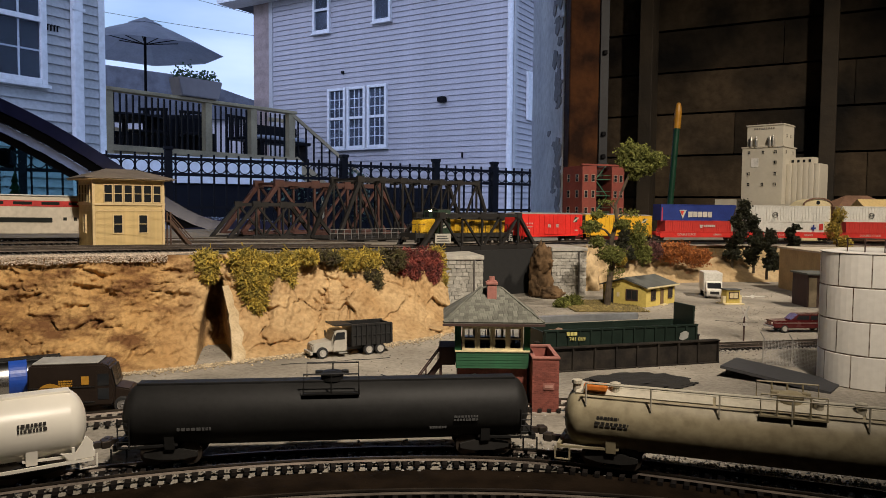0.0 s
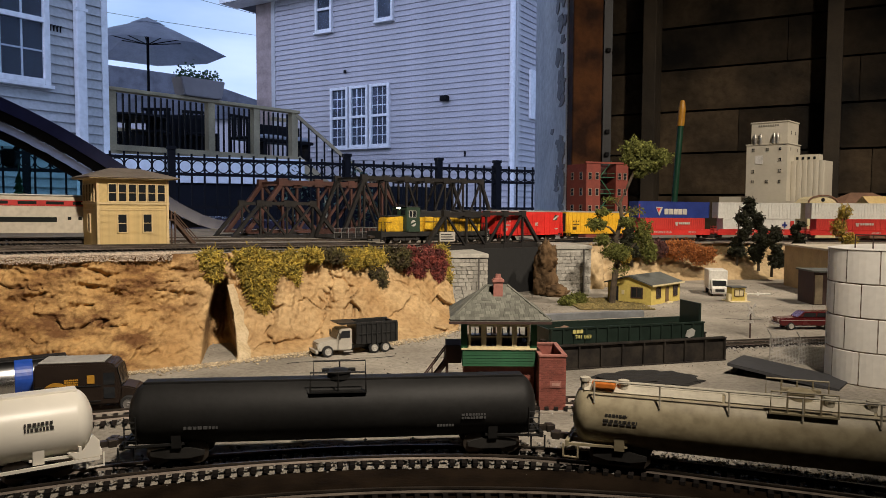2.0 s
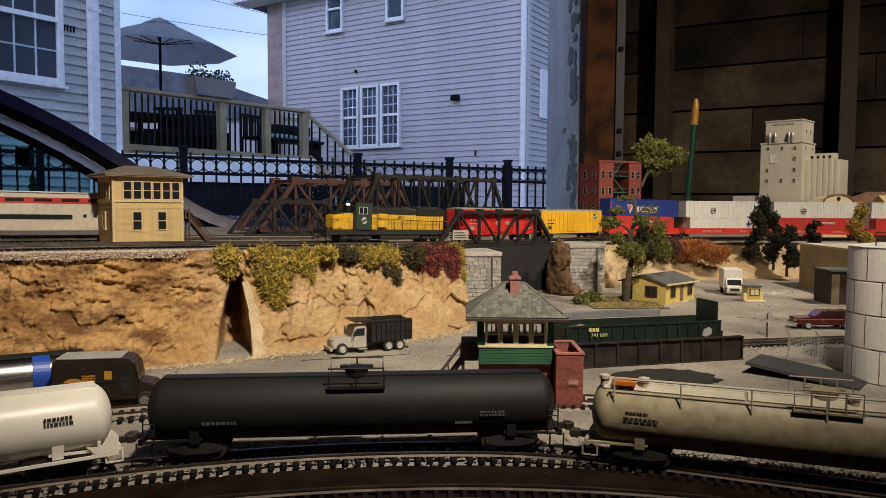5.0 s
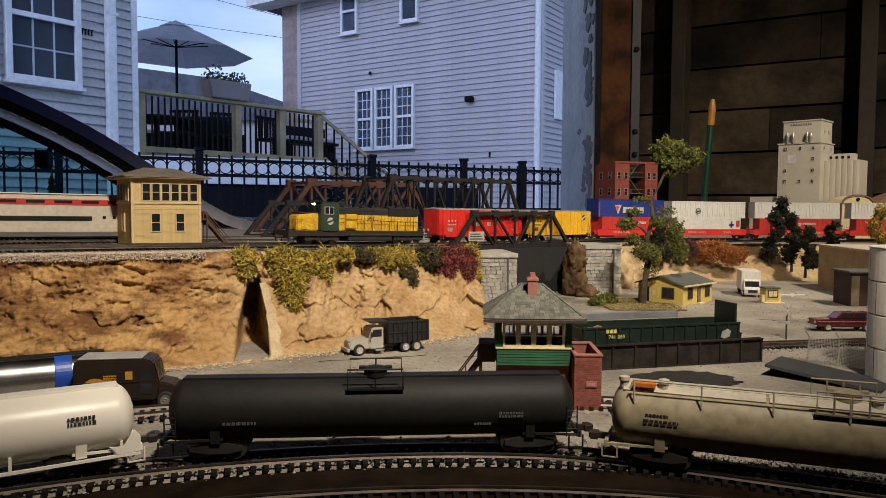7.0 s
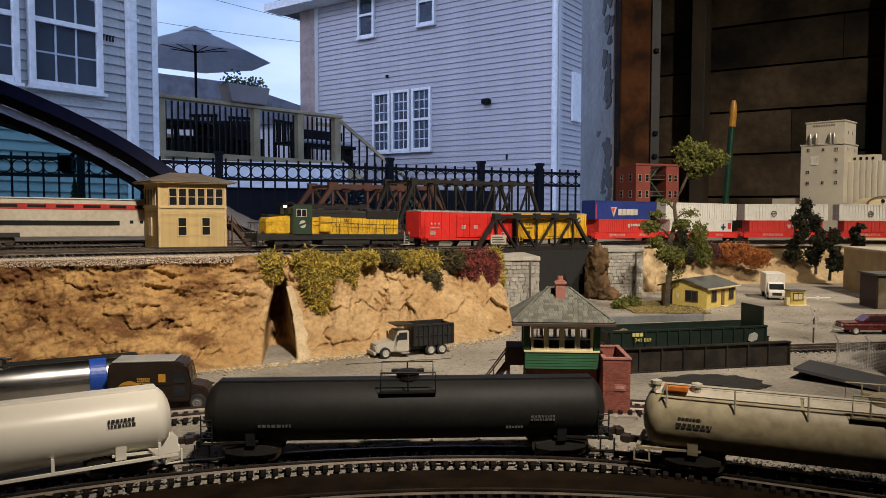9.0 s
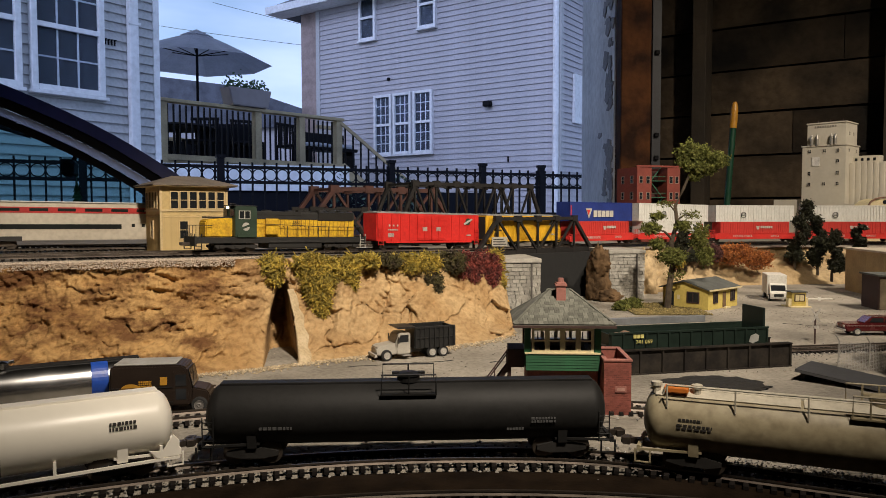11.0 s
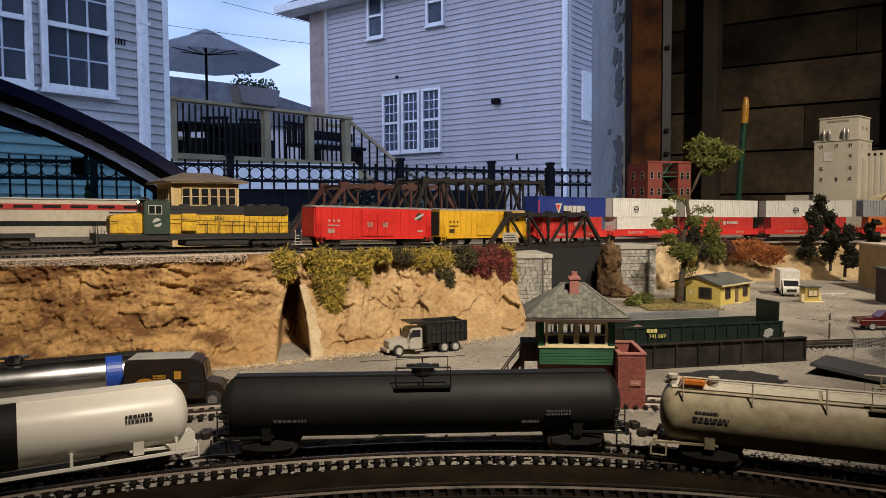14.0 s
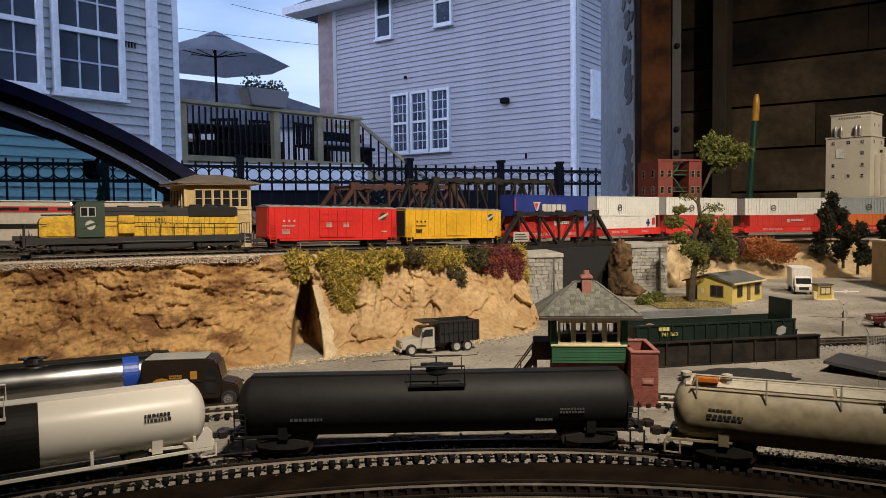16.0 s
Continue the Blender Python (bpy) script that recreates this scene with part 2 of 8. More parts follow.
def stained_rock():
    """Layered brown stains over the tan rock, strongest away from the carved slabs."""
    m = M_rock
    n, l = m.node_tree.nodes, m.node_tree.links
    b = n["Principled BSDF"]
    src = b.inputs["Base Color"].links[0].from_socket
    co = n.new("ShaderNodeTexCoord")
    mp = n.new("ShaderNodeMapping")
    mp.inputs["Scale"].default_value = (22, 22, 48)
    no = n.new("ShaderNodeTexNoise")
    no.inputs["Scale"].default_value, no.inputs["Detail"].default_value, no.inputs["Roughness"].default_value = 1.0, 6, 0.65
    rp = n.new("ShaderNodeValToRGB")
    rp.color_ramp.elements[0].position, rp.color_ramp.elements[1].position = 0.45, 0.59
    sep = n.new("ShaderNodeSeparateXYZ")
    mr = n.new("ShaderNodeMapRange")
    mr.inputs["From Min"].default_value, mr.inputs["From Max"].default_value = -0.17, -0.24
    mr.inputs["To Min"].default_value, mr.inputs["To Max"].default_value = 0.20, 0.88
    mu = n.new("ShaderNodeMath")
    mu.operation = "MULTIPLY"
    mx = n.new("ShaderNodeMixRGB")
    mx.inputs["Color2"].default_value = (0.10, 0.040, 0.016, 1)
    tint = n.new("ShaderNodeMixRGB")
    tint.blend_type = "MULTIPLY"
    tint.inputs["Color2"].default_value = (0.80, 0.68, 0.48, 1)
    l.new(mr.outputs["Result"], tint.inputs["Fac"])
    l.new(src, tint.inputs["Color1"])
    l.new(co.outputs["Object"], mp.inputs["Vector"])
    l.new(mp.outputs["Vector"], no.inputs["Vector"])
    l.new(no.outputs["Fac"], rp.inputs["Fac"])
    l.new(co.outputs["Object"], sep.inputs["Vector"])
    l.new(sep.outputs["X"], mr.inputs["Value"])
    l.new(rp.outputs["Color"], mu.inputs[0])
    l.new(mr.outputs["Result"], mu.inputs[1])
    l.new(mu.outputs[0], mx.inputs["Fac"])
    l.new(tint.outputs["Color"], mx.inputs["Color1"])
    l.new(mx.outputs["Color"], b.inputs["Base Color"])


stained_rock()
M_dirt = mat("plateau_dirt", (0.33, 0.29, 0.23), 0.95, scale=40, var=0.4, bump=0.6, fine=8)
M_wood_dark = mat("old_boards", (0.030, 0.022, 0.015), 0.75, scale=5, color2=(0.010, 0.008, 0.006), bump=0.4, fine=8, stain=0.3)

bm = B()
box(bm, -1.6, 2.1, -0.25, 2.15, -0.05, 0.0)
structure("ground", bm, M_ground, "grey weathered paved ground of a model railway layout", "ground")
# plain legs carry the layout's board
M_bench = mat("bench_wood", (0.34, 0.25, 0.15), 0.8, scale=8, var=0.3, bump=0.3)
bench = thing("bench_frame", pose(0, 0, 0), "plain timber bench frame carrying the layout board", "bench")
for y in (-0.2, 2.06):
    part("rail", box(B(), -1.55, 2.05, y, y + 0.04, -0.14, -0.0505), M_bench, bench)
for x in (-1.5, 0.25, 1.93):
    for y in (-0.155, 1.98):
        part("leg", box(B(), x, x + 0.07, y, y + 0.07, -0.95, -0.0505, bevel=0.003), M_bench, bench)

CLIFF_FOOT = [(-1.0, 0.36), (-0.6, 0.44), (-0.227, 0.571), (-0.147, 0.618), (-0.05, 0.68), (0.039, 0.75), (0.075, 0.84)]


EDGE_Y = [(-1.0, 0.43), (-0.7, 0.492), (-0.5, 0.546), (-0.35, 0.599), (-0.25, 0.64), (-0.18, 0.68), (-0.12, 0.719), (-0.06, 0.765), (0.0, 0.819), (0.04, 0.872), (0.09, 0.965)]
EDGE_Z = [(-1.0, 0.088), (-0.7, 0.0914), (-0.5, 0.0936), (-0.35, 0.0946), (-0.25, 0.0946), (-0.18, 0.0937), (-0.12, 0.0924), (-0.06, 0.0908), (0.0, 0.0887), (0.04, 0.0867), (0.09, 0.082)]


def edge_at(x):
    """The plateau's front edge at x."""
    return Vector((x, curve_table(EDGE_Y, x), curve_table(EDGE_Z, x)))


def cliff_point(x, v):
    """A point of the cliff before its relief: v runs from the foot to the edge."""
    top = edge_at(x)
    foot = Vector((x + 0.012, curve_table(CLIFF_FOOT, x + 0.012), 0.0))
    p = foot.lerp(top, v)
    p.y = foot.y + (top.y - foot.y) * (0.55 * (1 - (1 - v) ** 3) + 0.45 * v)
    p.z = top.z * v
    return p


def fbm(x, y, z, octaves=6, rough=0.55):
    v, a, f = 0.0, 1.0, 1.0
    for k in range(octaves):
        v += a * noise.noise(Vector((x * f + 3.7 * k, y * f - 1.9 * k, z + k)))
        a *= rough
        f *= 2.07
    return v


def relief(x, z):
    """How far the rock stands out: layered to the left of the cleft, cracked slabs to the right of it."""
    left = 1 - smoothstep(-0.215, -0.185, x)
    warp = fbm(x * 20, z * 20, 31, 3) * 0.02
    strata = fbm(x * 16, (z + warp * 0.6) * 44, 1.3, 6, 0.66) * 0.0058 + fbm(x * 90, z * 130, 14, 4, 0.65) * 0.0030
    ledge = abs(fbm(x * 9, (z + warp * 0.5) * 44, 5, 3))
    strata -= 0.0060 * (1 - smoothstep(0.0, 0.10, ledge)) * smoothstep(0.0, 0.35, noise.noise(Vector((x * 30, z * 40, 21))) + 0.1)
    wx, wz = x + fbm(x * 25, z * 25, 51, 3) * 0.010, z + fbm(x * 25, z * 25, 61, 3) * 0.010
    dist, pts = noise.voronoi(Vector((wx * 30, wz * 24, 2.0)))
    slab = (noise.cell(pts[0] * 7.3) - 0.5) * 0.0065 + fbm(x * 26, z * 14, 3, 5, 0.55) * 0.0035
    slab -= 0.0075 * (1 - smoothstep(0.0, 0.04, dist[1] - dist[0])) * smoothstep(-0.05, 0.25, noise.noise(Vector((x * 40, z * 40, 11))))
    flute = fbm(x * 60, z * 6, 5, 3) * 0.006 * smoothstep(-0.17, -0.15, x) * (1 - smoothstep(-0.10, -0.06, x))
    fine = fbm(x * 150, z * 170, 8, 3) * 0.0024
    grain = fbm(x * 330, z * 330, 18, 2) * 0.0009
    gouge = -0.0055 * (1 - smoothstep(0.0, 0.09, abs(fbm(x * 34 + z * 30, z * 16 - x * 10, 77, 3)))) * smoothstep(0.05, 0.3, noise.noise(Vector((x * 22, z * 30, 91))))
    return left * strata + (1 - left) * (slab + flute + gouge) + fine + grain


def cleft(x, z):
    """How deep the dark triangular hole goes into the rock."""
    half = max(0.0135 - 0.14 * z, 0.0015)
    return math.exp(-((x + 0.1690 + 0.21 * z + 0.004 * math.sin(z * 50)) / half) ** 8) * (1 - smoothstep(0.060, 0.072, z)) * 0.095


bm = B()
NU, NV = 760, 90
rows = []
for i in range(NU + 1):
    x = -0.95 + 0.43 * i / 90 if i < 90 else -0.52 + 0.567 * (i - 90) / (NU - 90)
    rows.append([])
    for j in range(NV + 1):
        v = j / NV
        p = cliff_point(x, v)
        k = min(1, v * 9) * min(1, (1 - v) * 12 + 0.15)
        rows[-1].append(bm.verts.new(p + Vector((0.25, -1, 0.1)) * relief(p.x, p.z) * k + Vector((-0.25, 1, 0)) * cleft(p.x, p.z)))
for a, b in zip(rows, rows[1:]):
    for j in range(NV):
        bm.faces.new((a[j], b[j], b[j + 1], a[j + 1]))
structure("cliff", bm, M_rock, "ochre carved plaster rock cliff below the upper tracks", "cliff", smooth=True)

# the pale broken slab along the hole
bm = B()
rows = []
for j in range(41):
    z = 0.064 * j / 40
    rows.append([])
    for i in range(11):
        u = i / 10
        px = -0.1570 - 0.34 * z + 0.0012 * noise.noise(Vector((4, z * 90, 1))) + u * (0.0115 - 0.08 * z + 0.003 * noise.noise(Vector((2, z * 120, 7))))
        v = z / 0.0937
        p = cliff_point(px - 0.012 * (1 - v), v)
        out = 0.0055 * (1 - u) ** 0.7 - 0.0006 + fbm(px * 150, z * 150, 4, 3) * 0.0011
        if i == 0:
            out = -0.012
        rows[-1].append(bm.verts.new((px + (0.0006 * fbm(9, z * 400, 2, 2) if i < 2 else 0) + 0.25 * out, p.y - out, z)))
for a, b in zip(rows, rows[1:]):
    for i in range(10):
        bm.faces.new((a[i], a[i + 1], b[i + 1], b[i]))
structure("rock_slab", bm, mat("pale_rock", (0.58, 0.46, 0.29), 0.9, scale=60, var=0.3, color2=(0.50, 0.38, 0.22), bump=0.8, fine=7, stain=0.2), "pale broken plaster slab beside the dark cleft", "rock", smooth=True)

bm = B()
rows = []
for i in range(151):
    x = -0.95 + i * 0.0185
    ln = line_at(x)
    if x < 0.05:
        e = edge_at(x)
        near = Vector((x, ln.y - 0.045, ln.z - 0.0056))
    else:
        e = Vector((x, ln.y - 0.045, ln.z - 0.010))
        near = e + Vector((0, 0.012, 0.001))
    gap = 0.05 <= x < 0.245
    pts = [e, e.lerp(near, 0.5), near, Vector((x, ln.y + 0.035, ln.z - 0.0056)), Vector((x, max(ln.y + 0.3, 1.6), ln.z - 0.0075)), Vector((x, 2.18, 0.072))]
    rows.append([bm.verts.new(p - Vector((0, 0, 0.07 if gap and k < 4 else 0))) for k, p in enumerate(pts)])
for a, b in zip(rows, rows[1:]):
    for j in range(5):
        bm.faces.new((a[j], b[j], b[j + 1], a[j + 1]))
structure("plateau", bm, M_dirt, "flat earth plateau carrying the upper tracks", "ground")

# ---- garage ----
BACK = Matrix.Translation((0.62, 2.62, -0.95)) @ pose(0, 0, 0, 0, 0, -32)
back = structure("wall_back", box(B(), 0, 3.0, 0.03, 0.1, 0, 2.85), M_wood_dark, "dark garage wall of rough old boards", "wall")
back.matrix_basis = BACK
M_board = mat("wall_board", (0.075, 0.054, 0.033), 0.75, scale=4.5, color2=(0.006, 0.005, 0.004), bump=0.5, fine=9, stain=0.35, island=0.5, spec=0.2)
for k in range(20):
    x = 0.0
    rb_ = random.Random(40 + k)
    while x < 2.9:
        w = rb_.uniform(0.5, 1.3)
        part("board", box(B(), x + 0.002, min(x + w, 3.0), 0.0 + rb_.uniform(0, 0.006), 0.028, 0.142 * k + 0.004, 0.142 * k + 0.139), M_board, back)
        x += w
for x in (0.28, 0.83, 1.38, 1.93):
    part("stud", box(B(), x - 0.022, x + 0.022, -0.09, -0.002, 0, 2.85, bevel=0.002), mat("stud_wood", (0.045, 0.033, 0.020), 0.8, scale=6, var=0.5, bump=0.4), back)
bm = B()
box(bm, 3.1, 3.2, -2.5, 2.4, -0.95, 1.9)
structure("wall_right", bm, M_wood_dark, "dark boarded garage side wall", "wall")
bm = B()
box(bm, -3.1, -3.0, -2.5, 2.4, -0.95, 1.9)
structure("wall_left", bm, M_wood_dark, "dark boarded garage side wall", "wall")
bm = B()
box(bm, -3.1, 3.1, -2.6, -2.5, -0.95, 1.9)
structure("wall_front", bm, M_wood_dark, "dark boarded garage wall behind the layout", "wall")
bm = B()
box(bm, -3.1, 3.1, -2.6, 2.4, 1.9, 2.0)
structure("ceiling", bm, M_wood_dark, "dark garage ceiling", "ceiling")
bm = B()
box(bm, -60, 60, -2.6, 200, -1.05, -0.95)
structure("floor", bm, mat("concrete", (0.22, 0.22, 0.22), 0.9, scale=2), "grey concrete floor and driveway", "floor")

# ---- outside: houses, deck, fence, car ----
M_siding = mat("vinyl_siding", (0.47, 0.45, 0.47), 0.55, scale=1.5, var=0.12, bump=0.1, fine=20)
M_siding2 = mat("grey_siding", (0.50, 0.50, 0.50), 0.55, scale=1.5, var=0.12, bump=0.1, fine=20)
M_white = mat("white_trim", (0.78, 0.79, 0.80), 0.5, scale=3, var=0.08, bump=0.05)
M_pane = mat("window_pane", (0.10, 0.12, 0.16), 0.06, scale=2, var=0.3, bump=0.0, spec=0.9)
M_blind = mat("blinds", (0.06, 0.07, 0.09), 0.6, scale=4, var=0.2)
M_slat = mat("blind_slat", (0.26, 0.28, 0.33), 0.6, scale=4, var=0.1)
M_shingle = mat("shingles", (0.13, 0.14, 0.17), 0.9, scale=3, var=0.4, bump=0.5, fine=12)
M_timber = mat("deck_timber", (0.42, 0.34, 0.20), 0.8, scale=3, var=0.3, bump=0.3, fine=15)
M_black_metal = mat("black_iron", (0.008, 0.008, 0.010), 0.7, scale=10, var=0.3, spec=0.12)
M_cloth = mat("umbrella_cloth", (0.42, 0.44, 0.48), 0.9, scale=4, var=0.2)
M_cloth_b = M_cloth.node_tree.nodes["Principled BSDF"]
cloth_tr = M_cloth.node_tree.nodes.new("ShaderNodeBsdfTranslucent")
cloth_tr.inputs["Color"].default_value = (0.42, 0.46, 0.55, 1)
cloth_mx = M_cloth.node_tree.nodes.new("ShaderNodeMixShader")
cloth_mx.inputs["Fac"].default_value = 0.28
M_cloth.node_tree.links.new(M_cloth_b.outputs["BSDF"], cloth_mx.inputs[1])
M_cloth.node_tree.links.new(cloth_tr.outputs["BSDF"], cloth_mx.inputs[2])
M_cloth.node_tree.links.new(cloth_mx.outputs["Shader"], M_cloth.node_tree.nodes["Material Output"].inputs["Surface"])
M_brick_far = mat("far_brick", (0.40, 0.31, 0.28), 0.9, scale=4, var=0.3, bump=0.3)


def wall_pose(x, y, dx, dy, z=-0.95):
    return Matrix.Translation((x, y, z)) @ pose(0, 0, 0, 0, 0, math.degrees(math.atan2(dy, dx)))


def siding_board(length, h, material):
    bm = B()
    prism(bm, [(-0.026, 0.0), (-0.003, h), (0.02, h), (0.02, 0.0)], 0, length, "x")
    return mesh_of("siding_board", bm, material)


def window(parent, u0, u1, z0, z1, cols=3, rows_up=2, rows_low=2, blind=False):
    """A double-hung window with trim, two sashes, bars and panes, set on a wall that faces -y."""
    w = part("window", box(B(), u0 + 0.02, u1 - 0.02, -0.035, -0.02, z0, z1), M_blind if blind else M_pane, parent)
    t = 0.055 if u1 - u0 < 0.7 else 0.06
    f = B()
    for a in ((u0, u0 + t, z0, z1), (u1 - t, u1, z0, z1), (u0 + t, u1 - t, z0, z0 + t), (u0 + t, u1 - t, z1 - t, z1)):
        box(f, a[0], a[1], -0.085, -0.01, a[2], a[3], bevel=0.006)
    part("frame", f, M_white, w)
    zm = (z0 + z1) / 2
    part("meeting_rail", box(B(), u0 + t, u1 - t, -0.075, -0.02, zm - 0.025, zm + 0.025), M_white, w)
    part("sill", box(B(), u0 - 0.02, u1 + 0.02, -0.11, -0.02, z0 - 0.035, z0 - 0.003), M_white, w)
    g = B()
    for lo, hi, n in ((z0 + t, zm - 0.025, rows_low), (zm + 0.025, z1 - t, rows_up)):
        for k in range(1, cols):
            u = u0 + t + (u1 - u0 - 2 * t) * k / cols
            box(g, u - 0.008, u + 0.008, -0.048, -0.03, lo, hi)
        for k in range(1, n):
            z = lo + (hi - lo) * k / n
            box(g, u0 + t, u1 - t, -0.046, -0.03, z - 0.008, z + 0.008)
    part("glazing_bars", g, M_white, w)
    if blind:
        s = B()
        z = z0 + t
        while z < z1 - t:
            box(s, u0 + t, u1 - t, -0.034, -0.028, z, z + 0.017)
            z += 0.03
        part("blind_slats", s, M_slat, w)
        part("pane", box(B(), u0 + t, u1 - t, -0.055, -0.052, z0 + t, z1 - t), GLASS_FAR, w).visible_shadow = False
    return w


GLASS_FAR = glass("house_glass", (0.75, 0.8, 0.85))

# the large house across the drive
house = thing("house", wall_pose(-2.99, 16.67, 0.821, -0.571), "two-storey house with grey vinyl siding and white windows", "house")
part("wall", box(B(), 0, 6.07, 0.02, 5.5, 0, 5.76), M_siding, house)
course = siding_board(6.07, 0.108, M_siding)
for k in range(53):
    part("siding_board", course, None, house, m=pose(0, 0, 0.108 * k * 1.0 + 0.0))
side_course = siding_board(5.5, 0.108, M_siding)
for k in range(53):
    part("siding_board", side_course, None, house, m=pose(6.07, 0.0, 0.108 * k, 0, 0, 90))
part("brick_side", box(B(), -0.55, -0.025, 0.03, 5.4, 0, 5.74), M_brick_far, house, "reddish brick wall strip")
for u in (0.0, 6.0):
    part("corner_post", box(B(), u - 0.02, u + 0.09, -0.03, 0.08, 0, 5.75), M_siding2, house)
roof = B()
prism(roof, [(-0.45, 5.67), (-0.45, 5.80), (2.75, 7.4), (5.95, 5.80), (5.95, 5.67)], -1.15, 6.6, "x")
part("roof", roof, M_shingle, house)
part("fascia", box(B(), -1.18, 6.63, -0.48, -0.452, 5.65, 5.81), M_white, house)
part("soffit", box(B(), -1.14, 6.6, -0.44, 0.0, 5.64, 5.668), M_white, house)
spout = B()
rod(spout, [(6.02, -0.09, 0), (6.02, -0.09, 5.7)], 0.055, 10)
part("downspout", spout, M_white, house)
Z = 0.95
for a, b in ((1.72, 2.20), (2.245, 2.72), (2.77, 3.26)):
    window(house, a, b, 1.365 + Z, 2.63 + Z, cols=3, rows_up=3, rows_low=3, blind=True)
window(house, 1.31, 1.77, 3.83 + Z, 4.78 + Z, cols=1, rows_up=1, rows_low=1, blind=True)
window(house, 2.90, 3.35, 3.87 + Z, 4.82 + Z, cols=1, rows_up=1, rows_low=1, blind=True)
side_win = B()
box(side_win, 6.09, 6.14, 0.45, 0.80, 1.80 + Z, 2.70 + Z)
part("window", side_win, M_white, house)
lm = B()
box(lm, 4.50, 4.66, -0.16, -0.02, 2.16 + Z, 2.27 + Z, bevel=0.03)
part("wall_light", lm, M_black_metal, house, "black wall light")
part("vent", box(B(), 2.08, 2.13, -0.06, -0.02, 2.92 + Z, 2.98 + Z), M_black_metal, house)
part("outlet", box(B(), 5.0, 5.02, -0.06, -0.02, 1.1 + Z, 1.2 + Z), M_black_metal, house)

# the near house at the drive's edge
near = thing("house", wall_pose(-3.72, 7.7, 0.605, 0.796), "near house with pale grey vinyl siding and white sash windows", "house")
part("wall", box(B(), -4.0, 0.66, 0.02, 5.0, 0, 5.5), M_siding2, near)
course = siding_board(4.66, 0.098, M_siding2)
for k in range(50):
    part("siding_board", course, None, near, m=pose(-4.0, 0, 0.098 * k))
part("corner_post", box(B(), 0.63, 0.70, -0.03, 0.08, 0, 5.4), M_white, near)
part("downspout", box(B(), 0.315, 0.42, -0.10, -0.02, 0.3, 5.4, bevel=0.012), M_white, near, "white square downspout")
part("strap", box(B(), 0.295, 0.44, -0.105, -0.09, 2.18 + Z, 2.21 + Z), M_white, near)
window(near, -0.69, 0.045, 1.36 + Z, 2.66 + Z, cols=3, rows_up=2, rows_low=2, blind=True)
window(near, -1.50, -0.775, 1.36 + Z, 2.66 + Z, cols=3, rows_up=2, rows_low=2, blind=True)
nb = B()
for k in range(4):
    box(nb, 0.075 + k * 0.034, 0.083 + k * 0.034, -0.035, -0.02, 1.93 + Z, 1.99 + Z)
    box(nb, 0.075 + k * 0.034, 0.097 + k * 0.034, -0.035, -0.02, 1.985 + Z, 1.993 + Z)
part("number_sign", nb, M_black_metal, near, "dark plain number bars")
part("roof", box(B(), -4.2, 0.9, -0.4, 5.2, 5.5, 5.7), M_shingle, near)

# roof of a further house behind the deck
far = thing("house", pose(-6.6, 24, -0.95), "distant house with a dark grey shingle roof", "house")
part("wall", box(B(), -4.5, 3.0, 0.2, 6, 0, 4.0), M_siding, far)
rb = B()
prism(rb, [(-5.2, 3.9), (3.6, 3.9), (-0.4, 5.25), (-3.2, 5.6)], 0, 6, "y")
part("roof", rb, M_shingle, far)

# deck
deck = thing("deck", wall_pose(-1.915, 12.54, 0.682, 0.732), "raised timber deck with black balusters and pale posts", "deck")
DZ = 0.95
part("floor", box(B(), -3.5, 0.1, 0, 5.0, 0.86 + DZ, 0.95 + DZ), M_timber, deck)
part("beam", box(B(), -3.5, 0.1, -0.05, -0.003, 0.90 + DZ, 0.98 + DZ), M_timber, deck)
# dark sheet below the floor, standing in for the deck's shadow
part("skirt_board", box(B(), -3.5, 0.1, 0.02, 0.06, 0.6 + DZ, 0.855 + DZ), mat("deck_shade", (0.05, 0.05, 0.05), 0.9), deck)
part("top_rail", box(B(), -3.3, 0.08, -0.08, 0.08, 1.71 + DZ, 1.76 + DZ, bevel=0.008), M_timber, deck)
for u in (-3.13, -1.60, -0.78, -0.02):
    part("post", box(B(), u - 0.055, u + 0.055, -0.055, 0.055, 0.0, 1.72 + DZ), M_timber, deck)
bal = mesh_of("baluster", box(B(), -0.011, 0.011, -0.011, 0.011, 0, 0.71), M_black_metal)
for k in range(33):
    u = -3.05 + k * 0.094
    part("baluster", bal, None, deck, m=pose(u, 0.0, 0.98 + DZ))
# near-black sheet added at the back to darken the gaps between balusters
part("rear_screen", box(B(), -3.5, 0.1, 4.75, 4.85, 0.95 + DZ, 1.66 + DZ), mat("backing_black", (0.010, 0.010, 0.012), 0.9, scale=3, spec=0.1), deck)
part("rear_rail", box(B(), -3.5, 0.1, 4.9, 5.0, 1.68 + DZ, 1.75 + DZ), M_timber, deck)
# stair from the deck
st = B()
beam(st, (0.02, -0.02, 1.70 + DZ), (1.35, -0.9, 0.35 + DZ), 0.09, 0.05)
part("stair_rail", st, M_timber, deck)
st = B()
beam(st, (0.02, -0.02, 0.92 + DZ), (1.35, -0.9, -0.45 + DZ), 0.05, 0.22)
part("stringer", st, M_timber, deck)
for k in range(12):
    f = (k + 0.7) / 12
    part("baluster", bal, None, deck, m=pose(0.02 + 1.33 * f, -0.02 - 0.88 * f, 0.98 + DZ - 1.36 * f))
part("post", box(B(), 0.45, 0.53, 0.55, 0.63, 0.0, 1.72 + DZ), M_timber, deck)
part("side_rail", box(B(), 0.0, 0.55, 0.56, 0.64, 1.64 + DZ, 1.70 + DZ), M_timber, deck)

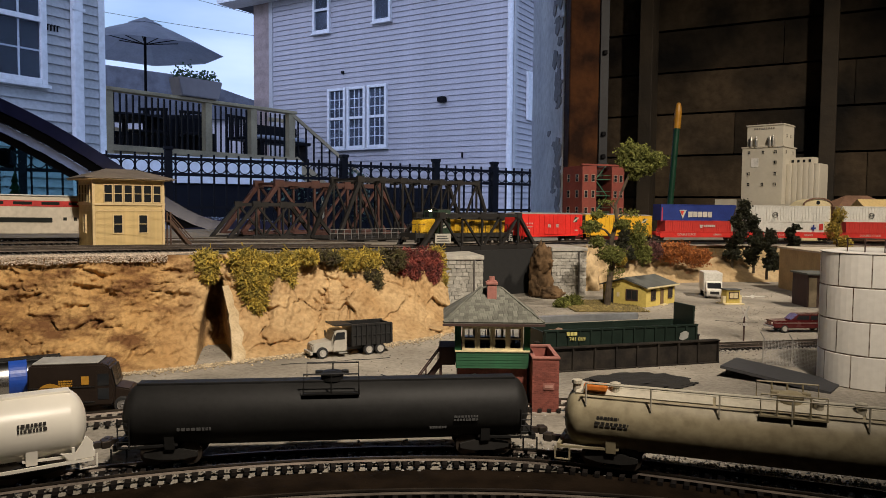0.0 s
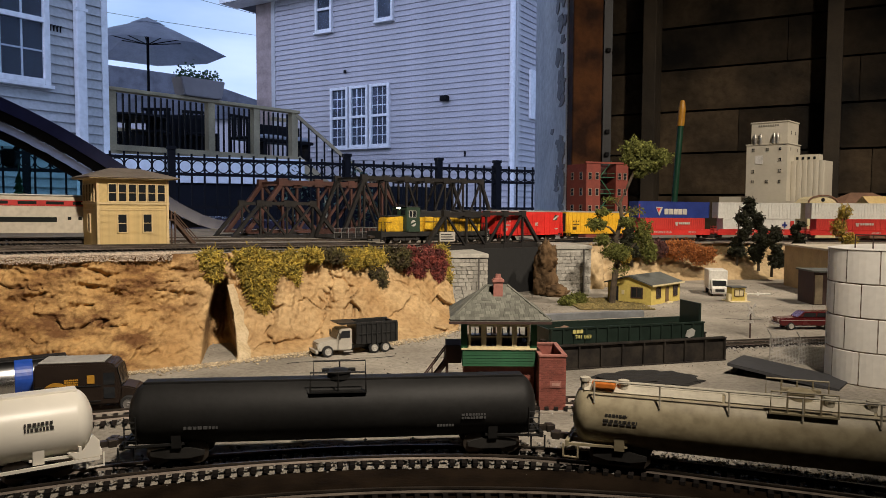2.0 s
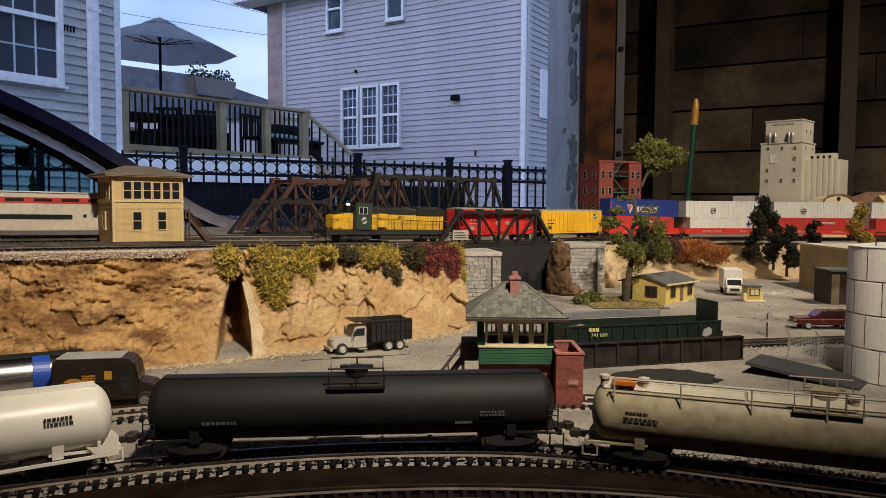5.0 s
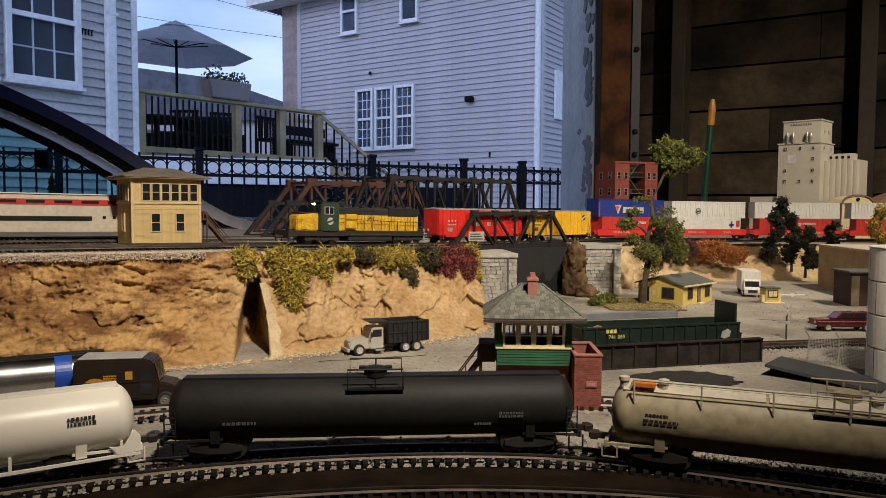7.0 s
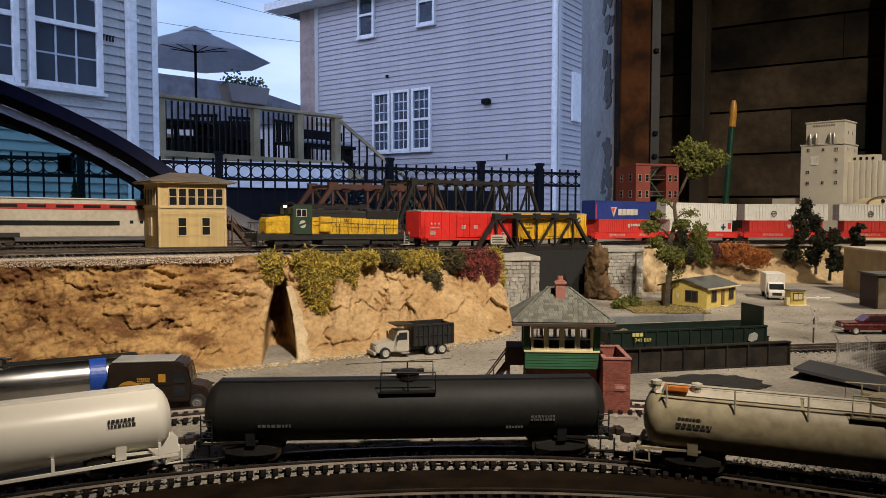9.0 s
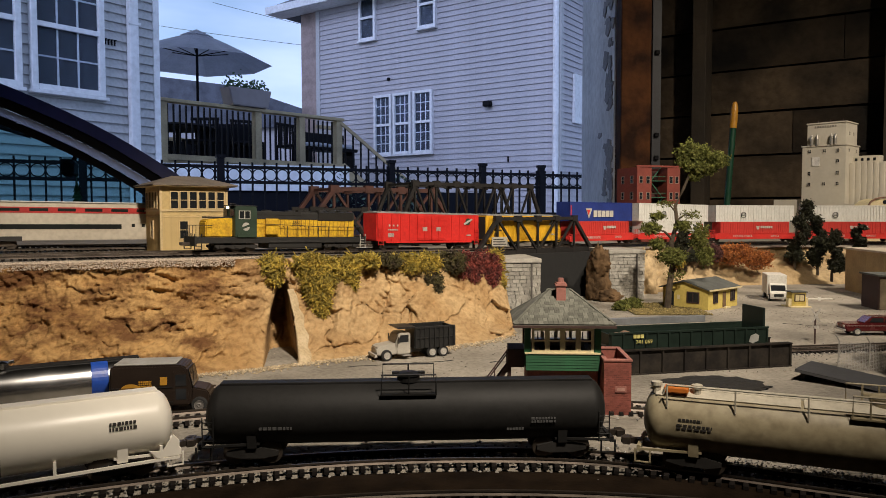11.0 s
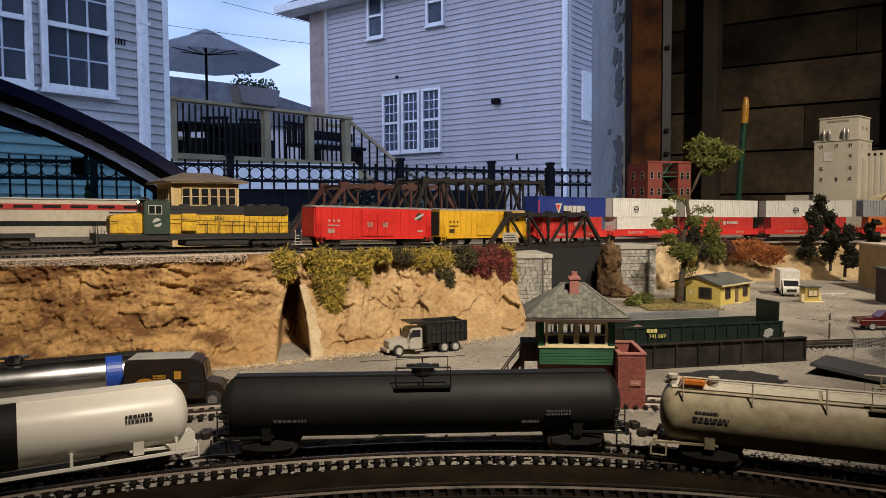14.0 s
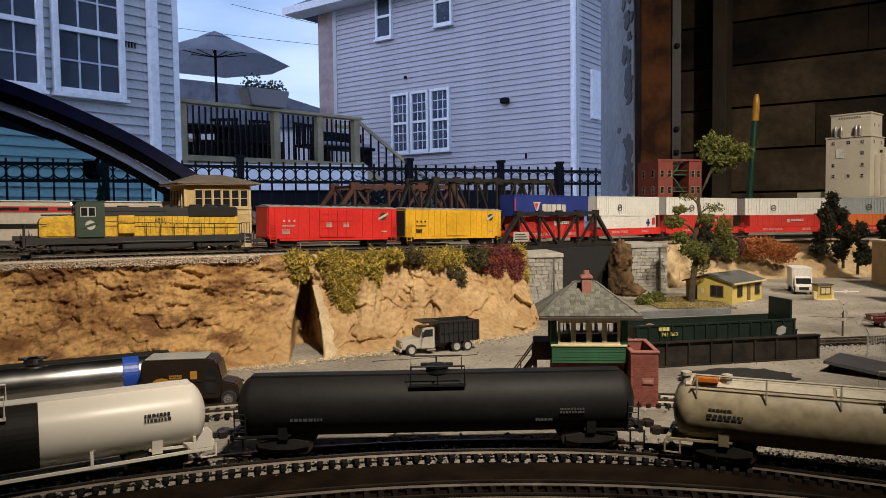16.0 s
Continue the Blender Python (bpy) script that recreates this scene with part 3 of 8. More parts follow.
umb = thing("patio_umbrella", pose(-5.16, 15.0, 0.0), "grey open patio umbrella on a dark pole above the deck", "umbrella")
part("pole", rod(B(), [(0, 0, 0.95), (0, 0, 3.85)], 0.028), M_black_metal, umb)
cn = B()
rim = [cn.verts.new((1.5 * math.cos(a), 1.5 * math.sin(a), 3.20 + 0.02 * (k % 2))) for k, a in ((k, k * math.pi / 4 + 0.2) for k in range(8))]
mid = [cn.verts.new((0.75 * math.cos(a), 0.75 * math.sin(a), 3.55)) for a in (k * math.pi / 4 + 0.2 for k in range(8))]
top = [cn.verts.new((0.26 * math.cos(a), 0.26 * math.sin(a), 3.74)) for a in (k * math.pi / 4 + 0.2 for k in range(8))]
for k in range(8):
    cn.faces.new((rim[k], rim[(k + 1) % 8], mid[(k + 1) % 8], mid[k]))
    cn.faces.new((mid[k], mid[(k + 1) % 8], top[(k + 1) % 8], top[k]))
bmesh.ops.solidify(cn, geom=cn.faces[:], thickness=0.012)
canopy = part("canopy", cn, M_cloth, umb)
vt = B()
lathe(vt, [(0.34, 3.73), (0.2, 3.80), (0.0, 3.89)], 8)
bmesh.ops.solidify(vt, geom=vt.faces[:], thickness=0.01)
part("vent", vt, M_cloth, canopy)
for k in range(8):
    a = k * math.pi / 4 + 0.2
    part("rib", rod(B(), [(0, 0, 3.35), (0.8 * math.cos(a), 0.8 * math.sin(a), 3.52)], 0.01, 5), M_black_metal, umb)

pl = thing("planter_box", wall_pose(-3.13, 11.24, 0.682, 0.732, 0.81), "pale planter box with green plants on the deck rail", "planter")
pb = B()
prism(pb, [(-0.31, 0.0), (0.31, 0.0), (0.37, 0.27), (-0.37, 0.27)], -0.14, 0.14, "y", bevel=0.012)
part("box", pb, mat("planter_plastic", (0.26, 0.23, 0.23), 0.7, scale=2, var=0.15, bump=0.0, stain=-0.2), pl, m=pose(0, 0, 0.955))
lf = B()
rnd = random.Random(5)
for k in range(260):
    p = Vector((rnd.uniform(-0.36, 0.36), rnd.uniform(-0.12, 0.12), 1.22 + abs(rnd.gauss(0, 0.06)) + (0.12 * rnd.random() if k % 5 == 0 else 0)))
    a = Vector((rnd.uniform(-1, 1), rnd.uniform(-1, 1), rnd.uniform(-0.2, 1))).normalized() * 0.05
    c = a.cross(Vector((rnd.random(), rnd.random(), rnd.random()))).normalized() * 0.02
    lf.faces.new([lf.verts.new(q) for q in (p, p + a * 0.5 + c, p + a, p + a * 0.5 - c)])
tagged(part("foliage", lf, mat("planter_leaves", (0.06, 0.12, 0.06), 0.7, island=0.4), pl), kind="stuff")

# patio furniture behind the balusters
for k, (x, y, s) in enumerate(((-4.3, 12.6, 1.0), (-3.6, 13.0, 1.0), (-2.9, 13.6, 0.9), (-5.1, 13.0, 1.0))):
    ch = thing("patio_chair", pose(x, y, 0.95, 0, 0, 30 * k), "dark metal patio chair on the deck", "chair", "patio chairs")
    part("seat", box(B(), -0.25, 0.25, -0.25, 0.25, 0.40, 0.45, bevel=0.015), M_black_metal, ch)
    bk = part("backrest", box(B(), -0.25, 0.25, 0.22, 0.25, 0.82, 0.87), M_black_metal, ch)
    for j in range(7):
        part("slat", box(B(), -0.24 + j * 0.075, -0.21 + j * 0.075, 0.22, 0.25, 0.45, 0.82), M_black_metal, bk)
    for sx in (-0.22, 0.22):
        for sy in (-0.22, 0.22):
            part("leg", box(B(), sx - 0.02, sx + 0.02, sy - 0.02, sy + 0.02, 0, 0.41), M_black_metal, ch)
gr = thing("grill", pose(-4.05, 13.4, 0.95), "dark covered grill standing on the deck", "grill")
part("cover", box(B(), -0.55, 0.55, -0.3, 0.3, 0.0, 0.80, bevel=0.08), mat("grill_cover", (0.012, 0.012, 0.015), 0.9, spec=0.1), gr)
tb = thing("patio_table", pose(-4.75, 12.75, 0.95), "dark round patio table under the umbrella", "table")
part("tabletop", lathe(B(), [(0, 0.66), (0.62, 0.66), (0.64, 0.68), (0.62, 0.71), (0, 0.71)], 28), M_black_metal, tb)
part("pedestal", lathe(B(), [(0.28, 0), (0.28, 0.03), (0.05, 0.08), (0.04, 0.66), (0, 0.66)], 16), M_black_metal, tb)
bn = thing("deck_bench", pose(-2.35, 13.9, 0.95, 0, 0, 47), "dark slatted bench with pale cushions on the deck", "bench")
part("seat", box(B(), -0.6, 0.6, -0.22, 0.22, 0.36, 0.42, bevel=0.015), M_black_metal, bn)
part("backrest", box(B(), -0.6, 0.6, 0.2, 0.25, 0.43, 0.72, bevel=0.015), M_black_metal, bn)
for x in (-0.5, 0.5):
    part("leg", box(B(), x - 0.03, x + 0.03, -0.2, 0.2, 0, 0.36), M_black_metal, bn)
for x in (-0.3, 0.28):
    part("cushion", box(B(), x - 0.25, x + 0.25, -0.19, 0.18, 0.421, 0.50, bevel=0.03), mat("cushion_grey", (0.42, 0.45, 0.52), 0.9), bn)

# low wall behind the fence: white band, near-black body standing in for shade
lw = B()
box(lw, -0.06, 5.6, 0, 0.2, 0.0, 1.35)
low = structure("low_wall", lw, mat("wall_shade", (0.010, 0.011, 0.015), 0.9, scale=2, spec=0.1), "near-black low panel standing in for shade behind the iron fence", "wall")
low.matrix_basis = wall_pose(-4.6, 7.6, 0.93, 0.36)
cp = B()
box(cp, -0.06, 3.6, -0.04, 0.24, 0.0, 0.30)
cap = structure("wall_coping", cp, mat("white_render", (0.72, 0.76, 0.80), 0.7, scale=2, var=0.12), "white rendered band topping the low wall", "wall")
cap.matrix_basis = wall_pose(-4.6, 7.6, 0.93, 0.36, -0.95 + 1.354)

# iron fence with rings
fence = thing("iron_fence", wall_pose(0, 7.5, 0.89, 0.456), "black wrought-iron fence with a row of rings", "fence")
FZ = 0.95
for z in (0.13, 0.42, 0.555):
    part("rail", box(B(), -4.6, 1.95, -0.015, 0.015, z - 0.014 + FZ, z + 0.014 + FZ), M_black_metal, fence)
part("rail", box(B(), -4.6, 1.95, -0.015, 0.015, 0.12, 0.15), M_black_metal, fence)
picket = mesh_of("picket", box(B(), -0.008, 0.008, -0.008, 0.008, 0.05, 0.60 + FZ), M_black_metal)
for k in range(60):
    part("picket", picket, None, fence, m=pose(-4.55 + k * 0.11, 0, 0))
rg = lathe(B(), [(0.0475, -0.0045), (0.0565, -0.0045), (0.0565, 0.0045), (0.0475, 0.0045), (0.0475, -0.0045)], 20, pose(0, 0, 0, 90, 0, 0))
ring = mesh_of("ring", rg, M_black_metal)
for k in range(59):
    part("ring", ring, None, fence, m=pose(-4.495 + k * 0.11, 0, 0.488 + FZ))
post = mesh_of("post", box(box(B(), -0.03, 0.03, -0.03, 0.03, 0, 0.63 + FZ), -0.038, 0.038, -0.038, 0.038, 0.631 + FZ, 0.66 + FZ), M_black_metal)
for u in (-4.5, -3.4, -2.3, -0.66, 0.38, 1.12, 1.9):
    part("post", post, None, fence, m=pose(u, 0, 0))

# shrub behind the fence
def leaf_cloud(bm, rnd, c, r, n, size):
    for _ in range(n):
        d = Vector((rnd.gauss(0, 1), rnd.gauss(0, 1), rnd.gauss(0, 1))).normalized()
        p = Vector(c) + Vector((d.x * r[0], d.y * r[1], d.z * r[2])) * rnd.random() ** 0.4
        a = Vector((rnd.uniform(-1, 1), rnd.uniform(-1, 1), rnd.uniform(-1, 1))).normalized() * size
        q = a.cross(Vector((rnd.random(), rnd.random(), rnd.random()))).normalized() * size * 0.45
        bm.faces.new([bm.verts.new(v) for v in (p - a, p + q, p + a, p - q)])


sh = thing("shrub", pose(-1.0, 9.0, -0.95), "dark green garden shrub behind the iron fence", "shrub")
bm = B()
rnd = random.Random(8)
for k in range(9):
    leaf_cloud(bm, rnd, (rnd.uniform(-0.5, 0.5), rnd.uniform(-0.2, 0.2), rnd.uniform(0.7, 1.45)), (0.25, 0.2, 0.22), 120, 0.035)
part("leaves", bm, mat("shrub_leaf", (0.06, 0.10, 0.07), 0.7, island=0.4), sh)
part("stem", rod(B(), [(0, 0, 0), (0.05, 0, 0.5), (0, 0, 1.2)], [0.04, 0.03, 0.01]), M_timber, sh)

# power lines
for a, b in (((-12.6, 30, 7.9), (4, 31, 6.4)), ((-9.6, 30, 8.7), (4, 31, 6.3))):
    wire = thing("power_line", Matrix(), "thin dark overhead power line against the sky", "cable", "power lines")
    pts = [Vector(a).lerp(Vector(b), k / 12) - Vector((0, 0, 0.25 * (1 - (k / 6 - 1) ** 2))) for k in range(13)]
    part("wire", rod(B(), pts, 0.009, 5), M_black_metal, wire)


# ---- car on the drive ----
M_navy = mat("navy_paint", (0.030, 0.034, 0.095), 0.22, scale=3, var=0.1, bump=0.0, coat=0.6)
M_chrome = mat("dull_trim", (0.40, 0.42, 0.50), 0.35, metal=0.25, scale=5, var=0.1, bump=0.0)
M_seal = mat("black_rubber", (0.008, 0.008, 0.010), 0.8, spec=0.12)
car = thing("car", pose(-1.2, 3.0, -0.95, 0, 0, 22), "dark blue saloon car parked on the drive outside", "car")
CAR_EDGE = [(-1.9, 1.78), (-1.35, 1.75), (-1.0, 1.695), (-0.67, 1.605), (-0.42, 1.505), (-0.19, 1.39), (0.02, 1.255), (0.23, 1.105), (0.36, 1.035), (0.46, 1.01)]


def ribbon(y0, y1, dz0, dz1, edge=CAR_EDGE, lean=0.0):
    """A band that follows the roof edge and windscreen pillar, between two offsets below it; lean brings its lower lip out."""
    bm = B()
    pts = []
    for k in range(41):
        x = edge[0][0] + (edge[-1][0] - edge[0][0]) * k / 40
        z = curve_table(edge, x)
        g = (curve_table(edge, x + 0.01) - curve_table(edge, x - 0.01)) / 0.02
        n = Vector((-g, 0, 1)).normalized()
        c = Vector((x, 0, z))
        pts.append([c + n * dz0 + Vector((0, y0 - lean, 0)), c + n * dz1 + Vector((0, y0, 0)), c + n * dz1 + Vector((0, y1, 0)), c + n * dz0 + Vector((0, y1, 0))])
    vs = [[bm.verts.new(p) for p in q] for q in pts]
    for a, b in zip(vs, vs[1:]):
        for j in range(4):
            bm.faces.new((a[j], a[(j + 1) % 4], b[(j + 1) % 4], b[j]))
    bm.faces.new(vs[0])
    bm.faces.new(vs[-1])
    return bm


part("roof_rail", ribbon(-0.02, 0.07, -0.035, 0.012, lean=0.012), M_navy, car, smooth=False)
part("gutter", ribbon(-0.012, 0.03, -0.07, -0.036), M_seal, car, "black gutter")
part("window_trim", ribbon(-0.014, 0.0, -0.104, -0.074, lean=0.03), M_chrome, car, "dull metal window trim")
part("window_seal", ribbon(-0.008, 0.02, -0.135, -0.106), M_seal, car, "black window seal")
part("roof_rail", ribbon(1.38, 1.46, -0.06, 0.0), M_navy, car)
rf = B()
rs = []
for k in range(13):
    x = -1.9 + 1.15 * k / 12
    rs.append([rf.verts.new((x, 0.05 + 1.35 * j / 8, curve_table(CAR_EDGE, x) + 0.05 * math.sin(math.pi * j / 8))) for j in range(9)])
for a, b in zip(rs, rs[1:]):
    for j in range(8):
        rf.faces.new((a[j], b[j], b[j + 1], a[j + 1]))
part("roof", rf, M_navy, car, smooth=True)
hl = B()
rs = []
for k in range(13):
    x = -1.9 + 1.22 * k / 12
    rs.append([hl.verts.new((x, 0.03 + 1.38 * j / 8, curve_table(CAR_EDGE, x) - 0.10 + 0.04 * math.sin(math.pi * j / 8))) for j in range(9)])
for a, b in zip(rs, rs[1:]):
    for j in range(8):
        hl.faces.new((a[j], b[j], b[j + 1], a[j + 1]))
part("headliner", hl, mat("headliner_grey", (0.03, 0.032, 0.036), 0.95, spec=0.1), car, smooth=True)
ws = B()
rs = []
for k in range(13):
    x = -0.75 + 1.15 * k / 12
    rs.append([ws.verts.new((x - 0.02, 0.06 + 1.33 * j / 8, curve_table(CAR_EDGE, x) - 0.045)) for j in range(9)])
for a, b in zip(rs, rs[1:]):
    for j in range(8):
        ws.faces.new((a[j], b[j], b[j + 1], a[j + 1]))
part("windscreen", ws, glass("screen_glass", (0.75, 0.9, 0.92)), car, smooth=True).visible_shadow = False
sg = B()
prism(sg, [(-1.9, 0.96), (0.22, 0.96), (0.10, 1.04), (-0.16, 1.25), (-0.42, 1.39), (-0.85, 1.52), (-1.9, 1.60)], 0.004, 0.010, "y")
part("side_window", sg, glass("side_glass", (0.32, 0.58, 0.60)), car, "greenish tinted side window").visible_shadow = False
bd = B()
prism(bd, [(-2.6, 0.2), (1.55, 0.2), (1.62, 0.55), (1.5, 0.80), (1.15, 0.94), (0.78, 1.02), (0.38, 1.035), (-0.1, 0.965), (-2.6, 0.96)], -0.02, 1.45, "y", bevel=0.03)
part("body", bd, M_navy, car)
dash = B()
prism(dash, [(-0.35, 0.95), (0.3, 0.95), (0.12, 1.05), (-0.3, 1.08)], 0.1, 1.35, "y", bevel=0.02)
part("dashboard", dash, M_seal, car)
mi = B()
box(mi, -0.46, -0.40, 0.62, 0.86, 1.27, 1.35, bevel=0.015)
rod(mi, [(-0.42, 0.74, 1.34), (-0.36, 0.74, 1.43)], 0.01)
part("rear_view_mirror", mi, M_seal, car)
ft = B()
for k in range(4):
    prism(ft, [(-0.036 + 0.006 * k, 0.0), (0.036 - 0.006 * k, 0.0), (0.0, 0.055)], -0.002, 0.002, "y")
    for v in ft.verts[-6:]:
        v.co += Vector((-0.40, 0.74, 1.10 + 0.032 * k))
rod(ft, [(-0.40, 0.74, 1.24), (-0.40, 0.74, 1.29)], 0.0015, 5)
part("air_freshener", ft, mat("freshener_green", (0.02, 0.09, 0.04), 0.8), car, "green tree-shaped air freshener")
for x in (-2.0, 0.95):
    for y in (0.0, 1.42):
        wh = B()
        lathe(wh, [(0.0, -0.08), (0.2, -0.09), (0.31, -0.09), (0.33, -0.05), (0.33, 0.05), (0.31, 0.09), (0.0, 0.09)], 28, pose(x, y, 0.33, 90, 0, 0))
        part("wheel", wh, M_seal, car)
mr = B()
box(mr, 0.05, 0.20, -0.22, -0.03, 0.99, 1.10, bevel=0.03)
part("wing_mirror", mr, M_navy, car)

# ---- garage door opening ----
M_peel = mat("peeling_paint", (0.86, 0.87, 0.88), 0.7, scale=7, color2=(0.70, 0.71, 0.73), bump=0.4, fine=6)
M_brown = mat("stained_wood", (0.085, 0.034, 0.013), 0.75, scale=14, color2=(0.022, 0.009, 0.005), bump=0.3, fine=5, spec=0.1)
jb = B()
box(jb, 0.505, 0.55, 2.28, 2.84, -0.95, 1.9, bevel=0.004)
jamb = structure("jamb", jb, M_peel, "open white door leaf with peeling paint", "door")
rnd = random.Random(3)
flakes = B()
for k in range(70):
    z = rnd.uniform(-0.1, 0.95)
    x = 2.285 + abs(rnd.gauss(0, 0.06))
    w, h = rnd.uniform(0.02, 0.07), rnd.uniform(0.01, 0.06)
    w, h, q = w * 0.8, h * 0.9, 0.00002 * k
    prism(flakes, [(x + w, z), (x + w * 0.3, z - h * 0.4), (max(x - w * 0.4, 2.283), z), (max(x - w * 0.5, 2.283), z + h * 0.7), (x + w * 0.5, z + h)], 0.5025 - q, 0.5048 + q, "x")
part("bare_patch", flakes, mat("bare_grey_wood", (0.38, 0.38, 0.40), 0.9), jamb)
structure("trim", box(B(), 0.508, 0.60, 2.20, 2.276, -0.95, 1.9, bevel=0.004), M_brown, "dark brown stained wooden door trim", "trim")
tr = B()
box(tr, 0.606, 0.632, 2.21, 2.25, -0.95, 1.9)
dt = structure("door_track", tr, mat("track_metal", (0.030, 0.031, 0.036), 0.6, metal=0.3), "grey metal garage door track", "door track")
for z in (0.30, 0.37, 0.62):
    part("bolt", box(B(), 0.612, 0.626, 2.20, 2.21, z, z + 0.014, bevel=0.003), M_black_metal, dt)
structure("header", box(B(), -3.0, 0.61, 2.33, 2.5, 1.25, 1.9), M_wood_dark, "dark beam over the garage door opening", "beam")
structure("jamb_left", box(B(), -3.0, -2.6, 2.33, 2.5, -0.95, 1.25), M_peel, "white painted far jamb of the garage door", "door frame")

# ---- lower tracks ----
M_rail = mat("rail_metal", (0.13, 0.105, 0.085), 0.45, metal=0.7, scale=60, var=0.4, bump=0.05)
M_tie = mat("tie_plastic", (0.016, 0.012, 0.010), 0.8, spec=0.25, scale=90, var=0.4, bump=0.2, island=0.3)
M_ballast = mat("ballast", (0.36, 0.34, 0.31), 0.95, scale=150, var=0.5, bump=0.4, island=0.35)
M_bed = mat("road_bed", (0.020, 0.013, 0.008), 0.95, scale=60, var=0.5, bump=0.6, spec=0.06)


def track(name, label, pts, parts=False, every=0.0066):
    """Two rails and cross ties along points at rail-top height."""
    ob = thing(name, Matrix(), label, "track", "", "structure")
    pts = [Vector(p) for p in pts]
    ds = [(pts[min(i + 1, len(pts) - 1)] - pts[max(i - 1, 0)]).normalized() for i in range(len(pts))]
    ns = [Vector((-d.y, d.x, 0)).normalized() for d in ds]
    for side in (-0.00825, 0.00825):
        bm = B()
        vs = []
        for p, n in zip(pts, ns):
            c = p + n * side
            vs.append([bm.verts.new(c + n * a + Vector((0, 0, b))) for a, b in ((-0.0007, 0), (0.0007, 0), (0.0007, -0.0009), (0.0003, -0.0012), (0.0011, -0.0024), (-0.0011, -0.0024), (-0.0003, -0.0012), (-0.0007, -0.0009))])
        for a, b in zip(vs, vs[1:]):
            for j in range(8):
                bm.faces.new((a[j], a[(j + 1) % 8], b[(j + 1) % 8], b[j]))
        part("rail", bm, M_rail, ob)
    run, last = 0.0, pts[0]
    tie = mesh_of("tie", box(B(), -0.0013, 0.0013, -0.0155, 0.0155, -0.0042, -0.0024), M_tie) if parts else None
    rest = B()
    count = 0
    for i in range(1, len(pts)):
        run += (pts[i] - pts[i - 1]).length
        if run >= every:
            run -= every
            m = Matrix.Translation(pts[i]) @ pose(0, 0, 0, 0, 0, math.degrees(math.atan2(ds[i].y, ds[i].x)))
            count += 1
            if parts and count < 300:
                part("tie", tie, None, ob, m=m)
            else:
                box(rest, -0.0013, 0.0013, -0.0155, 0.0155, -0.0042, -0.0024, m=m)
    if len(rest.verts):
        tagged(part("ties", rest, M_tie, ob), kind="stuff")
    return ob


def pebbles(name, where, n, size, material, label, seed=1):
    """Loose stones: small uneven octahedra, joined."""
    rnd = random.Random(seed)
    vs, fs = [], []
    for _ in range(n):
        c, s = where(rnd), size * rnd.uniform(0.5, 1.3)
        b = len(vs)
        for d in ((1, 0, 0), (-1, 0, 0), (0, 1, 0), (0, -1, 0), (0, 0, 1), (0, 0, -1)):
            vs.append((c[0] + d[0] * s * rnd.uniform(0.6, 1.2), c[1] + d[1] * s * rnd.uniform(0.6, 1.2), c[2] + d[2] * s * rnd.uniform(0.5, 0.9)))
        fs += [tuple(b + k for k in q) for q in ((0, 2, 4), (2, 1, 4), (1, 3, 4), (3, 0, 4), (2, 0, 5), (1, 2, 5), (3, 1, 5), (0, 3, 5))]
    me = bpy.data.meshes.new(name)
    me.from_pydata(vs, [], fs)
    me.materials.append(material)
    return tagged(new(name, me), label, "gravel", kind="stuff")


def truck_bogie(parent, x, material):
    """A two-axle freight bogie: side frames and four wheels."""
    b = part("bogie", box(B(), x - 0.011, x + 0.011, -0.006, 0.006, 0.006, 0.009), material, parent)
    for sy in (-0.0105, 0.0105):
        f = B()
        prism(f, [(x - 0.0135, 0.0068), (x - 0.006, 0.0085), (x + 0.006, 0.0085), (x + 0.0135, 0.0068), (x + 0.0135, 0.0045), (x + 0.006, 0.003), (x - 0.006, 0.003), (x - 0.0135, 0.0045)], sy - 0.0012, sy + 0.0012, "y")
        part("side_frame", f, material, b)
    for dx in (-0.0095, 0.0095):
        for sy in (-0.0083, 0.0083):
            w = B()
            lathe(w, [(0, -0.0012), (0.0056, -0.0012), (0.0056, 0.0008), (0.0062, 0.0012), (0, 0.0013)], 18, pose(x + dx, sy, 0.0057, 90 if sy < 0 else -90, 0, 0))
            part("wheel", w, M_rail, b)
    return b


def coupler(parent, x, s):
    bm = B()
    box(bm, min(x, x + s * 0.011), max(x, x + s * 0.011), -0.0016, 0.0016, 0.0085, 0.0115)
    box(bm, x + s * 0.008 - 0.0022, x + s * 0.008 + 0.0022, -0.003, 0.0032, 0.008, 0.0120, bevel=0.0005)
    part("coupler", bm, M_rail, parent)


def tank_body(r, length, zc, x0=None, x1=None):
    h = length / 2
    bm = B()
    prof = []
    for k in range(9):
        a = math.pi / 2 * k / 8
        prof.append((r * math.sin(a), -h + r * 0.55 * (1 - math.cos(a))))
    prof += [(r, -h * 0.4), (r, h * 0.4)]
    for k in range(9):
        a = math.pi / 2 * (1 - k / 8)
        prof.append((r * math.sin(a), h - r * 0.55 * (1 - math.cos(a))))
    lathe(bm, prof, 40, Matrix.Translation((0, 0, zc)) @ pose(0, 0, 0, 0, 90, 0))
    return bm


def rail_hoop(bm, x0, x1, y, z0, z1, r=0.0005, posts=3):
    rod(bm, [(x0, y, z0), (x0, y, z1), (x1, y, z1), (x1, y, z0)], r, 6)
    for k in range(1, posts):
        rod(bm, [(x0 + (x1 - x0) * k / posts, y, z0), (x0 + (x1 - x0) * k / posts, y, z1)], r, 6)


